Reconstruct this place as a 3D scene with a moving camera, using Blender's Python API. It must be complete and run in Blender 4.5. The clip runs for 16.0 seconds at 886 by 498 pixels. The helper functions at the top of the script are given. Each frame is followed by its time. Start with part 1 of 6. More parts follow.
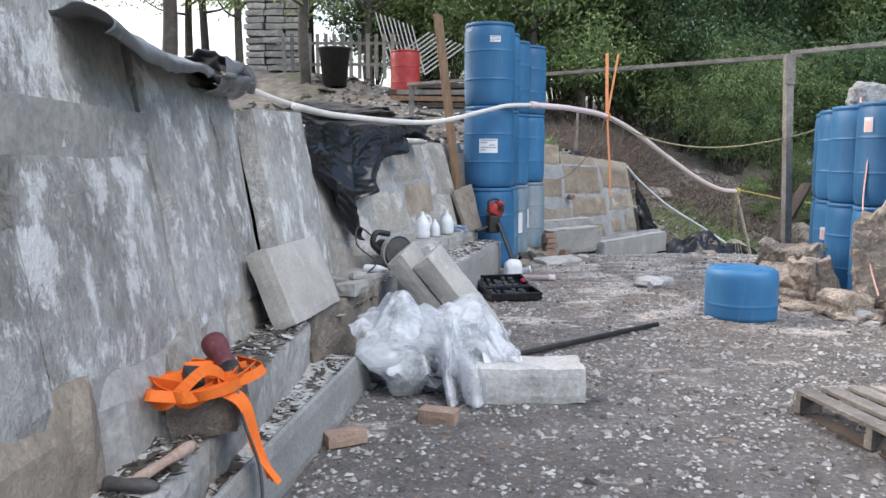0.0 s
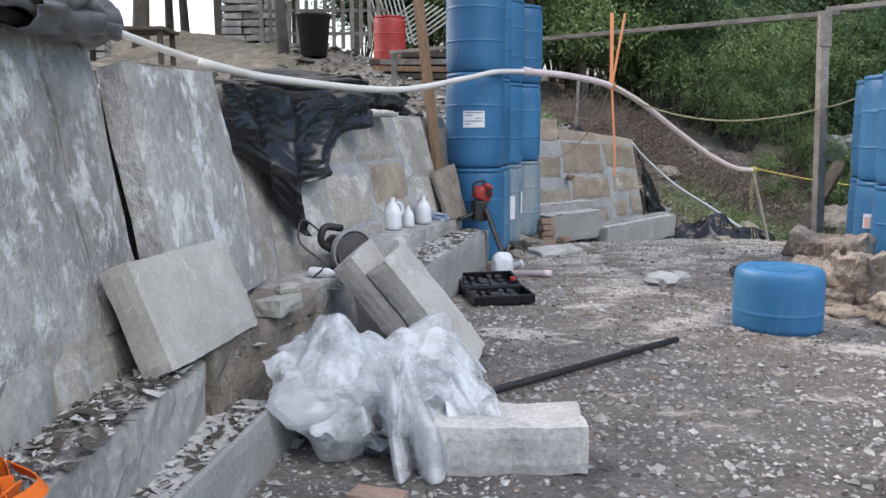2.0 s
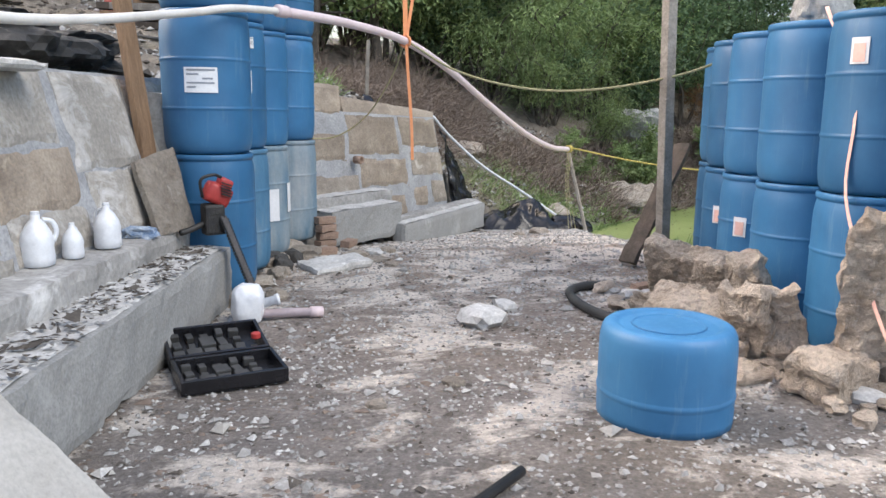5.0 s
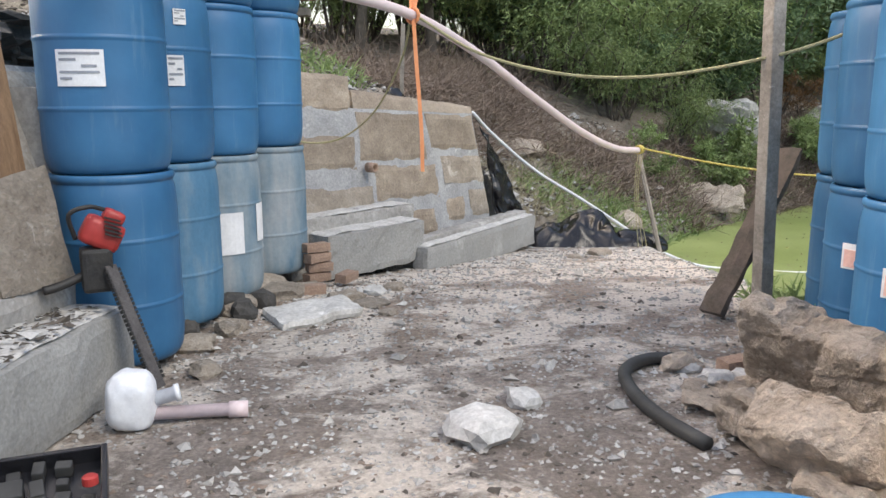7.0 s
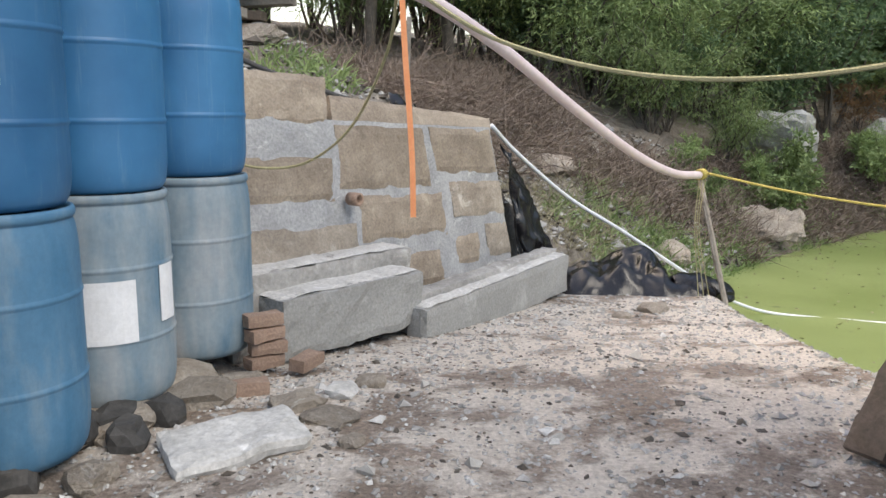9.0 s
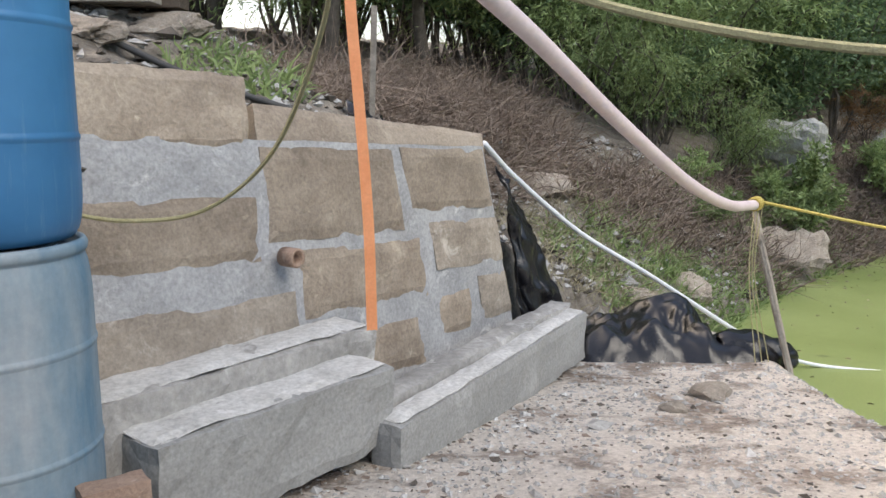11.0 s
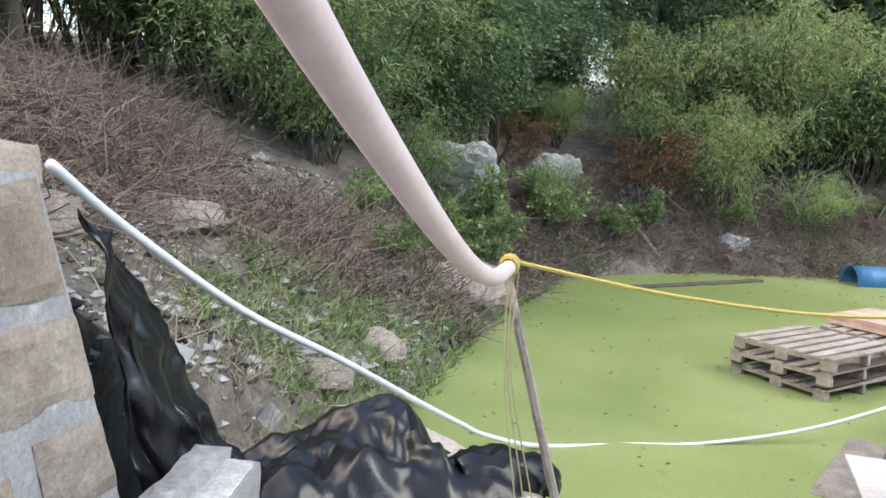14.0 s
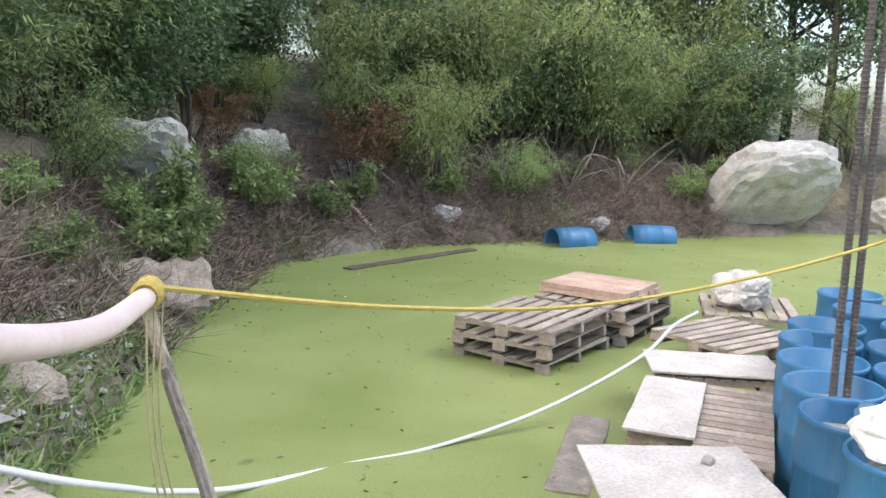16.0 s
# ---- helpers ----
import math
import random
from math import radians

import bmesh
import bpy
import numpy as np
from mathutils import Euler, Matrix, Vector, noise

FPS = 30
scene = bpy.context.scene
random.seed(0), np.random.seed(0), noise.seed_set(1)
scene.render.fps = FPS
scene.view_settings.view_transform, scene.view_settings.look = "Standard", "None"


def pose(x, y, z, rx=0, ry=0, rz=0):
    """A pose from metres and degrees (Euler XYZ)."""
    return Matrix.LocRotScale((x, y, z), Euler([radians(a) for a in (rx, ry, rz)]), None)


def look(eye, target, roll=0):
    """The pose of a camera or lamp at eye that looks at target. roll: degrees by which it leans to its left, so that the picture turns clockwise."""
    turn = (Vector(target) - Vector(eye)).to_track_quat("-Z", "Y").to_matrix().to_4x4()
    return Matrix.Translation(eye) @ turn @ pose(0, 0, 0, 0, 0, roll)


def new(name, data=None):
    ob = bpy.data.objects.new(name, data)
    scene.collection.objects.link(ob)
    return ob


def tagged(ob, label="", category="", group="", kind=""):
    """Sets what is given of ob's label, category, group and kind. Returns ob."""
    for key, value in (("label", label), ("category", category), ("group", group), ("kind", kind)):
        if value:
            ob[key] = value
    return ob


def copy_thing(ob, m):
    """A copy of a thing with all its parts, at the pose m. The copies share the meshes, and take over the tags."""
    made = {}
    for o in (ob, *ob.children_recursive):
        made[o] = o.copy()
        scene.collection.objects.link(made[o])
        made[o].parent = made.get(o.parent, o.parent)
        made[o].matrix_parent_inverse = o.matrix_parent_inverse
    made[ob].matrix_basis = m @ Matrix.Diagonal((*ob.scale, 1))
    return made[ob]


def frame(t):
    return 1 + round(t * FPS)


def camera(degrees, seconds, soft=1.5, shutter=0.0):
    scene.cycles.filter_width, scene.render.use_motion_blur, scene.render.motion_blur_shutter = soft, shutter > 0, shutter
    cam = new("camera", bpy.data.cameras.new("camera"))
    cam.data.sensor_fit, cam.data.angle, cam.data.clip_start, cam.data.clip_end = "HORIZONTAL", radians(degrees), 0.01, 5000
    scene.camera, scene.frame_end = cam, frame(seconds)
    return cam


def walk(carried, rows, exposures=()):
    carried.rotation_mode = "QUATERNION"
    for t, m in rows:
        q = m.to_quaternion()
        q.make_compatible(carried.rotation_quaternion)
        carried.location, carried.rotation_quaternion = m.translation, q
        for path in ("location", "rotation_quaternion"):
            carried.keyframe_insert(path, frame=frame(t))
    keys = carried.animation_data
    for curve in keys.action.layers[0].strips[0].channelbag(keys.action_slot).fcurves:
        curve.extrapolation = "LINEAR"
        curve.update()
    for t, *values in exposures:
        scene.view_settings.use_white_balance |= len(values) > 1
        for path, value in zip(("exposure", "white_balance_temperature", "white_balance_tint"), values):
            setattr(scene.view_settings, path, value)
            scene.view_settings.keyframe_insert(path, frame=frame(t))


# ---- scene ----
cam = camera(58.9, 16.0)
METRES, EYE, TILT, LEAN, TURN = 12.5, 1.32, -6.5, 0.0, 0.0
ROWS = [
    (0.0, 0.0, 0.0, 0.0, -0.0, 0.0, 0.0),
    (0.5, 0.0025, 0.0101, -0.0004, -0.82, -0.24, 0.23),
    (1.0, 0.0076, 0.0424, 0.0023, -0.51, -0.44, 0.09),
    (1.5, 0.0125, 0.0664, 0.0074, 0.01, -0.78, 0.04),
    (2.0, 0.017, 0.099, 0.0101, 0.01, -1.63, 0.16),
    (2.5, 0.0234, 0.1318, 0.0137, -0.29, -2.24, 0.36),
    (3.0, 0.0304, 0.1607, 0.0189, -2.97, -2.92, 0.62),
    (3.5, 0.031, 0.1944, 0.0213, -11.88, -3.05, 0.58),
    (4.0, 0.0362, 0.2273, 0.025, -14.52, -3.21, 0.98),
    (6.5, 0.1093, 0.3787, 0.0453, -11.42, -4.92, 1.1),
    (7.0, 0.1246, 0.4133, 0.0485, -8.73, -4.36, 0.99),
    (7.5, 0.1354, 0.4445, 0.0517, -7.76, -3.84, 0.58),
    (8.0, 0.145, 0.4794, 0.0571, -7.41, -3.88, 0.14),
    (8.5, 0.1528, 0.5168, 0.0625, -7.24, -3.95, -0.11),
    (9.0, 0.154, 0.5544, 0.0661, -7.22, -3.84, 0.27),
    (11.5, 0.1739, 0.7267, 0.0867, -10.99, -3.0, 1.42),
    (12.0, 0.1787, 0.7612, 0.0915, -15.7, -3.35, 1.39),
    (12.5, 0.1873, 0.789, 0.0941, -17.09, -3.38, 1.51),
    (13.0, 0.196, 0.8172, 0.097, -17.73, -2.8, 1.34),
    (13.5, 0.2098, 0.8467, 0.0964, -28.51, -2.01, 0.68),
    (14.0, 0.2253, 0.8659, 0.0999, -34.22, -2.46, 0.83),
    (14.5, 0.2442, 0.8849, 0.1045, -40.12, -3.26, 1.17),
    (15.0, 0.2536, 0.8992, 0.1078, -44.36, -3.55, 2.62),
    (15.5, 0.2706, 0.9081, 0.1074, -50.66, -4.46, 4.07),
    (16.0, 0.2925, 0.9147, 0.105, -54.5, -5.14, 3.98),
]
walk(cam, [(t, pose(0, 0, EYE, TILT, LEAN, TURN) @ pose(METRES * x, METRES * y, METRES * z, 90 + pitch, roll, yaw)) for t, x, y, z, yaw, pitch, roll in ROWS], exposures=[(0.0, 1.2, 6350, 10), (2.5, 1.04, 6400, 10), (4.0, 1.32, 6500, 10), (6.5, 1.42, 6900, 10), (9.0, 1.42, 7050, 10), (11.7, 1.36, 6700, 10), (12.5, 1.42, 6300, 10), (14.0, 1.66, 6450, 10), (15.4, 1.66, 6500, 10), (16.0, 1.5, 6500, 10)])

# ---- world and light ----
SUN_EL, SUN_ROT = radians(38), radians(300)
world = bpy.data.worlds.new("world")
scene.world = world
world.use_nodes = True
wn = world.node_tree.nodes
sky = wn.new("ShaderNodeTexSky")
sky.sky_type, sky.sun_disc = "NISHITA", False
sky.sun_elevation, sky.sun_rotation = SUN_EL, SUN_ROT
sky.air_density, sky.dust_density, sky.ozone_density = 1.0, 4.0, 1.0
wn["Background"].inputs["Strength"].default_value = 0.15
world.node_tree.links.new(sky.outputs[0], wn["Background"].inputs["Color"])
sun = new("sun", bpy.data.lights.new("sun", "SUN"))
sun.data.energy, sun.data.angle, sun.data.color = 1.2, radians(40), (1.0, 0.95, 0.88)
sun.matrix_world = look((0, 0, 30), (0 - 12, 0 + 14, 10))


# ---- materials ----
def material(name, base, rough=0.8, metal=0.0):
    m = bpy.data.materials.new(name)
    m.use_nodes = True
    b = m.node_tree.nodes["Principled BSDF"]
    b.inputs["Base Color"].default_value = (*base, 1)
    b.inputs["Roughness"].default_value = rough
    b.inputs["Metallic"].default_value = metal
    return m, m.node_tree.nodes, m.node_tree.links, b


def noise_tex(n, l, vec, scale, detail=6, rough=0.6, dist=0.0):
    t = n.new("ShaderNodeTexNoise")
    t.inputs["Scale"].default_value, t.inputs["Detail"].default_value = scale, detail
    t.inputs["Roughness"].default_value, t.inputs["Distortion"].default_value = rough, dist
    l.new(vec, t.inputs["Vector"])
    return t.outputs["Fac"]


def ramp(n, l, fac, stops):
    r = n.new("ShaderNodeValToRGB")
    e = r.color_ramp.elements
    while len(e) < len(stops):
        e.new(0.5)
    for el, (p, c) in zip(e, stops):
        el.position = p
        el.color = (*c, 1) if len(c) == 3 else c
    l.new(fac, r.inputs[0])
    return r.outputs[0]


def grey(v):
    return (v, v, v)


def mix(n, l, fac, a, b, mode="MIX"):
    x = n.new("ShaderNodeMix")
    x.data_type, x.blend_type = "RGBA", mode
    for s, v in ((0, fac), (6, a), (7, b)):
        if hasattr(v, "is_linked"):
            l.new(v, x.inputs[s])
        elif s == 0:
            x.inputs[s].default_value = v
        else:
            x.inputs[s].default_value = (*v, 1)
    return x.outputs[2]


def bump(n, l, b, height, strength=0.4, dist=0.02):
    x = n.new("ShaderNodeBump")
    x.inputs["Strength"].default_value, x.inputs["Distance"].default_value = strength, dist
    l.new(height, x.inputs["Height"])
    l.new(x.outputs[0], b.inputs["Normal"])


def coords(n, kind="Object"):
    return n.new("ShaderNodeTexCoord").outputs[kind]


def world_pos(n):
    return n.new("ShaderNodeNewGeometry").outputs["Position"]


def varied(name, dark, light, pale=None, rough=0.85, s1=2.0, s2=30.0, pale_at=(0.58, 0.7), bump_s=0.5, bump_d=0.01, where="world", per_object=0.0, stretch=None, grain=0.75, swirl=0.8, stain=1.7):
    """Two-scale mottled material with optional pale stains."""
    m, n, l, b = material(name, light, rough)
    vec = world_pos(n) if where == "world" else coords(n)
    if stretch:
        mp = n.new("ShaderNodeMapping")
        mp.inputs["Scale"].default_value = stretch
        l.new(vec, mp.inputs[0])
        vec = mp.outputs[0]
    big = noise_tex(n, l, vec, s1, 8, 0.65, 0.4)
    fine = noise_tex(n, l, vec, s2, 6, 0.7)
    col = ramp(n, l, big, [(0.3, dark), (0.7, light)])
    col = mix(n, l, grain, col, ramp(n, l, fine, [(0.25, grey(0.45)), (0.6, grey(1.0)), (0.8, grey(1.25))]), "MULTIPLY")
    if pale:
        st = noise_tex(n, l, vec, s1 * stain, 12, 0.75, swirl)
        col = mix(n, l, ramp(n, l, st, [(pale_at[0], grey(0)), (pale_at[1], grey(0.85))]), col, pale)
    if per_object:
        info = n.new("ShaderNodeObjectInfo")
        col = mix(n, l, 1.0, col, ramp(n, l, info.outputs["Random"], [(0.0, grey(1 - per_object)), (1.0, grey(1 + per_object))]), "MULTIPLY")
    l.new(col, b.inputs["Base Color"])
    add = n.new("ShaderNodeMath")
    add.operation = "ADD"
    l.new(big, add.inputs[0])
    l.new(fine, add.inputs[1])
    bump(n, l, b, add.outputs[0], bump_s, bump_d)
    return m


CONCRETE = varied("concrete", (0.25, 0.242, 0.23), (0.46, 0.448, 0.43), (0.70, 0.695, 0.685), s1=1.6, s2=26, pale_at=(0.56, 0.68))
SLAB = varied("slab_concrete", (0.25, 0.24, 0.225), (0.55, 0.54, 0.525), (0.71, 0.71, 0.71), s1=1.8, s2=24, pale_at=(0.515, 0.585), bump_s=0.8, bump_d=0.03, swirl=0.15, stain=2.6, stretch=(1, 1, 0.7), per_object=0.12)
BLOCK = varied("cast_block", (0.34, 0.322, 0.295), (0.52, 0.50, 0.465), (0.68, 0.67, 0.65), s1=2.8, s2=60, per_object=0.08, grain=0.45, bump_s=0.3)
FORM = varied("smooth_concrete", (0.27, 0.27, 0.26), (0.37, 0.37, 0.36), (0.45, 0.45, 0.44), s1=1.5, s2=60, bump_s=0.2)
LIME = varied("lime_dusted_concrete", (0.44, 0.43, 0.41), (0.65, 0.64, 0.62), (0.75, 0.74, 0.73), s1=4, s2=40)
MORTAR = varied("mortar", (0.27, 0.275, 0.285), (0.45, 0.455, 0.465), (0.66, 0.66, 0.665), s1=3, s2=50)
STONE = varied("tan_stone", (0.23, 0.185, 0.145), (0.44, 0.37, 0.295), (0.53, 0.46, 0.36), s1=3.4, s2=55, per_object=0.15, bump_s=0.8)
GREYSTONE = varied("mortar_washed_stone", (0.29, 0.27, 0.24), (0.43, 0.40, 0.36), (0.56, 0.55, 0.54), s1=2.2, s2=40, per_object=0.15, pale_at=(0.5, 0.65))
WASHED = varied("grey_brown_stone", (0.22, 0.185, 0.15), (0.40, 0.35, 0.295), (0.52, 0.48, 0.43), s1=3.2, s2=45, per_object=0.15, pale_at=(0.55, 0.68), bump_s=0.8)
RUBBLE = varied("broken_concrete", (0.28, 0.235, 0.19), (0.50, 0.44, 0.37), (0.64, 0.61, 0.56), s1=6, s2=45, per_object=0.2, bump_s=1.0, bump_d=0.03)
ROCK = varied("pale_rock", (0.28, 0.275, 0.265), (0.48, 0.475, 0.46), (0.62, 0.62, 0.62), s1=3, s2=30, per_object=0.15, bump_s=0.9)
DEBRIS = varied("rough_aggregate_concrete", (0.42, 0.34, 0.265), (0.72, 0.62, 0.52), (0.80, 0.76, 0.72), s1=5, s2=38, per_object=0.15, bump_s=1.0, bump_d=0.04)
DARKROCK = varied("dark_rock", (0.03, 0.03, 0.03), (0.09, 0.085, 0.08), s1=6, s2=40, per_object=0.2)
BRICK = varied("brick", (0.27, 0.18, 0.135), (0.42, 0.30, 0.23), (0.5, 0.45, 0.40), s1=8, s2=80, where="obj", per_object=0.15)
WOOD = varied("grey_wood", (0.16, 0.14, 0.12), (0.34, 0.31, 0.275), (0.48, 0.45, 0.41), s1=5, s2=50, where="obj", per_object=0.2, stretch=(1, 1, 1))
TANWOOD = varied("tan_wood", (0.17, 0.10, 0.055), (0.33, 0.21, 0.125), s1=5, s2=50, where="obj", per_object=0.1, stretch=(6, 6, 0.8))
PINKWOOD = varied("pink_wood", (0.42, 0.29, 0.22), (0.62, 0.46, 0.38), s1=5, s2=50, where="obj", per_object=0.12)
DARKWOOD = varied("dark_wood", (0.05, 0.04, 0.03), (0.13, 0.10, 0.08), s1=5, s2=50, where="obj", per_object=0.2)
BARK = varied("bark", (0.05, 0.042, 0.035), (0.14, 0.12, 0.10), s1=5, s2=40, where="obj")
PLY = varied("whitewashed_board", (0.45, 0.42, 0.40), (0.66, 0.64, 0.62), (0.74, 0.73, 0.72), s1=3, s2=40, where="obj", per_object=0.06)
STEEL = varied("rusty_steel", (0.05, 0.045, 0.045), (0.13, 0.12, 0.12), s1=8, s2=60, rough=0.6)
IRON = varied("dark_iron", (0.012, 0.012, 0.014), (0.035, 0.033, 0.03), s1=8, s2=60, rough=0.5)
BLACK = varied("black_plastic", (0.007, 0.007, 0.009), (0.018, 0.018, 0.021), s1=5, s2=60, rough=0.27, bump_s=0.15, grain=0.22)
# Glossy plastic; its grey is lightened to stand in for reflected sky.
TARP = varied("sky_sheen_grey_tarp", (0.09, 0.09, 0.095), (0.20, 0.20, 0.205), (0.36, 0.36, 0.36), s1=3, s2=60, rough=0.32, bump_s=0.3, grain=0.22)
RUBBER = varied("rubber_hose", (0.02, 0.02, 0.02), (0.06, 0.06, 0.058), s1=5, s2=60, rough=0.6, bump_s=0.15, grain=0.22)
PIPE = varied("pinkish_white_plastic", (0.64, 0.51, 0.52), (0.76, 0.64, 0.65), (0.66, 0.58, 0.56), s1=3, s2=40, rough=0.5, bump_s=0.1, grain=0.22)
CREAM = varied("cream_plastic", (0.60, 0.57, 0.53), (0.75, 0.725, 0.69), s1=3, s2=40, rough=0.5, bump_s=0.1, grain=0.22)
WHITE = varied("white_plastic", (0.64, 0.66, 0.70), (0.80, 0.82, 0.85), s1=8, s2=50, rough=0.45, bump_s=0.05, grain=0.22)
ORANGE = varied("orange_webbing", (0.80, 0.14, 0.01), (0.95, 0.22, 0.03), s1=10, s2=150, rough=0.7, bump_s=0.3, bump_d=0.002, grain=0.22)
ORANGE_PALE = varied("faded_orange_strap", (0.78, 0.28, 0.11), (0.90, 0.38, 0.18), s1=10, s2=150, rough=0.7, bump_s=0.3, bump_d=0.002, grain=0.22)
YELLOW = varied("yellow_rope", (0.48, 0.37, 0.08), (0.64, 0.51, 0.15), s1=20, s2=200, rough=0.7)
KHAKI = varied("weathered_rope", (0.34, 0.31, 0.16), (0.46, 0.42, 0.24), s1=20, s2=200, rough=0.8)
RED = varied("red_plastic", (0.28, 0.025, 0.022), (0.48, 0.05, 0.045), s1=8, s2=60, rough=0.45, bump_s=0.1, grain=0.22)
MAROON = varied("dirty_maroon_metal", (0.10, 0.025, 0.03), (0.22, 0.05, 0.06), (0.3, 0.25, 0.23), s1=12, s2=60, rough=0.5)
PAPER = varied("paper_label", (0.68, 0.69, 0.71), (0.80, 0.81, 0.83), s1=8, s2=60, rough=0.7, bump_s=0.05, grain=0.22)
INK = varied("grey_print", (0.22, 0.24, 0.28), (0.30, 0.32, 0.36), s1=8, s2=60, rough=0.7, grain=0.22)
PINKPAPER = varied("pink_label", (0.75, 0.42, 0.36), (0.85, 0.55, 0.48), s1=8, s2=60, rough=0.7, grain=0.22)
YELLOWTAPE = varied("yellow_tape", (0.65, 0.60, 0.04), (0.80, 0.75, 0.08), s1=8, s2=60, rough=0.5, grain=0.22)
BLUECLOTH = varied("blue_rag", (0.05, 0.14, 0.30), (0.5, 0.55, 0.6), s1=30, s2=90, rough=0.9)
TWIG = varied("dry_twigs", (0.13, 0.095, 0.075), (0.30, 0.235, 0.19), s1=4, s2=30)
PALEWOOD = varied("pale_weathered_wood", (0.27, 0.225, 0.19), (0.47, 0.41, 0.355), (0.56, 0.51, 0.46), s1=5, s2=50, where="obj", per_object=0.18)
MURK = varied("grey_wrapping", (0.10, 0.11, 0.125), (0.34, 0.36, 0.39), (0.7, 0.71, 0.72), s1=7, s2=30, where="obj", rough=0.4)
STRAW = varied("dry_grass", (0.22, 0.20, 0.12), (0.40, 0.36, 0.24), s1=2, s2=20)


def drum_material():
    m, n, l, b = material("blue_drum_plastic", (0.03, 0.16, 0.42), 0.42)
    vec = coords(n)
    info = n.new("ShaderNodeObjectInfo")
    off = n.new("ShaderNodeVectorMath")
    off.operation = "MULTIPLY_ADD"
    l.new(info.outputs["Random"], off.inputs[0])
    off.inputs[1].default_value = (7, 5, 3)
    l.new(vec, off.inputs[2])
    big = noise_tex(n, l, off.outputs[0], 2.2, 6, 0.6)
    streak = n.new("ShaderNodeMapping")
    streak.inputs["Scale"].default_value = (9, 9, 0.7)
    l.new(off.outputs[0], streak.inputs[0])
    st = noise_tex(n, l, streak.outputs[0], 3.0, 8, 0.7)
    col = ramp(n, l, big, [(0.3, (0.022, 0.112, 0.245)), (0.7, (0.042, 0.175, 0.350))])
    col = mix(n, l, ramp(n, l, st, [(0.56, grey(0)), (0.78, grey(0.28))]), col, (0.26, 0.38, 0.44))
    col = mix(n, l, 1.0, col, ramp(n, l, info.outputs["Random"], [(0, grey(0.85)), (1, grey(1.15))]), "MULTIPLY")
    l.new(col, b.inputs["Base Color"])
    l.new(ramp(n, l, st, [(0.3, grey(0.38)), (0.7, grey(0.6))]), b.inputs["Roughness"])
    bump(n, l, b, big, 0.15, 0.01)
    return m


def dusty_drum(name, clean, film, crust):
    """Blue plastic under a film of lime dust, thicker in runs."""
    m, n, l, b = material(name, film, 0.7)
    vec = coords(n)
    streak = n.new("ShaderNodeMapping")
    streak.inputs["Scale"].default_value = (3, 3, 0.8)
    l.new(world_pos(n), streak.inputs[0])
    st = noise_tex(n, l, streak.outputs[0], 2.0, 9, 0.62)
    fine = noise_tex(n, l, vec, 30, 5, 0.7)
    col = ramp(n, l, st, [(0.30, clean), (0.52, film), (0.76, crust)])
    col = mix(n, l, 0.5, col, ramp(n, l, fine, [(0.3, grey(0.75)), (0.7, grey(1.1))]), "MULTIPLY")
    l.new(col, b.inputs["Base Color"])
    return m


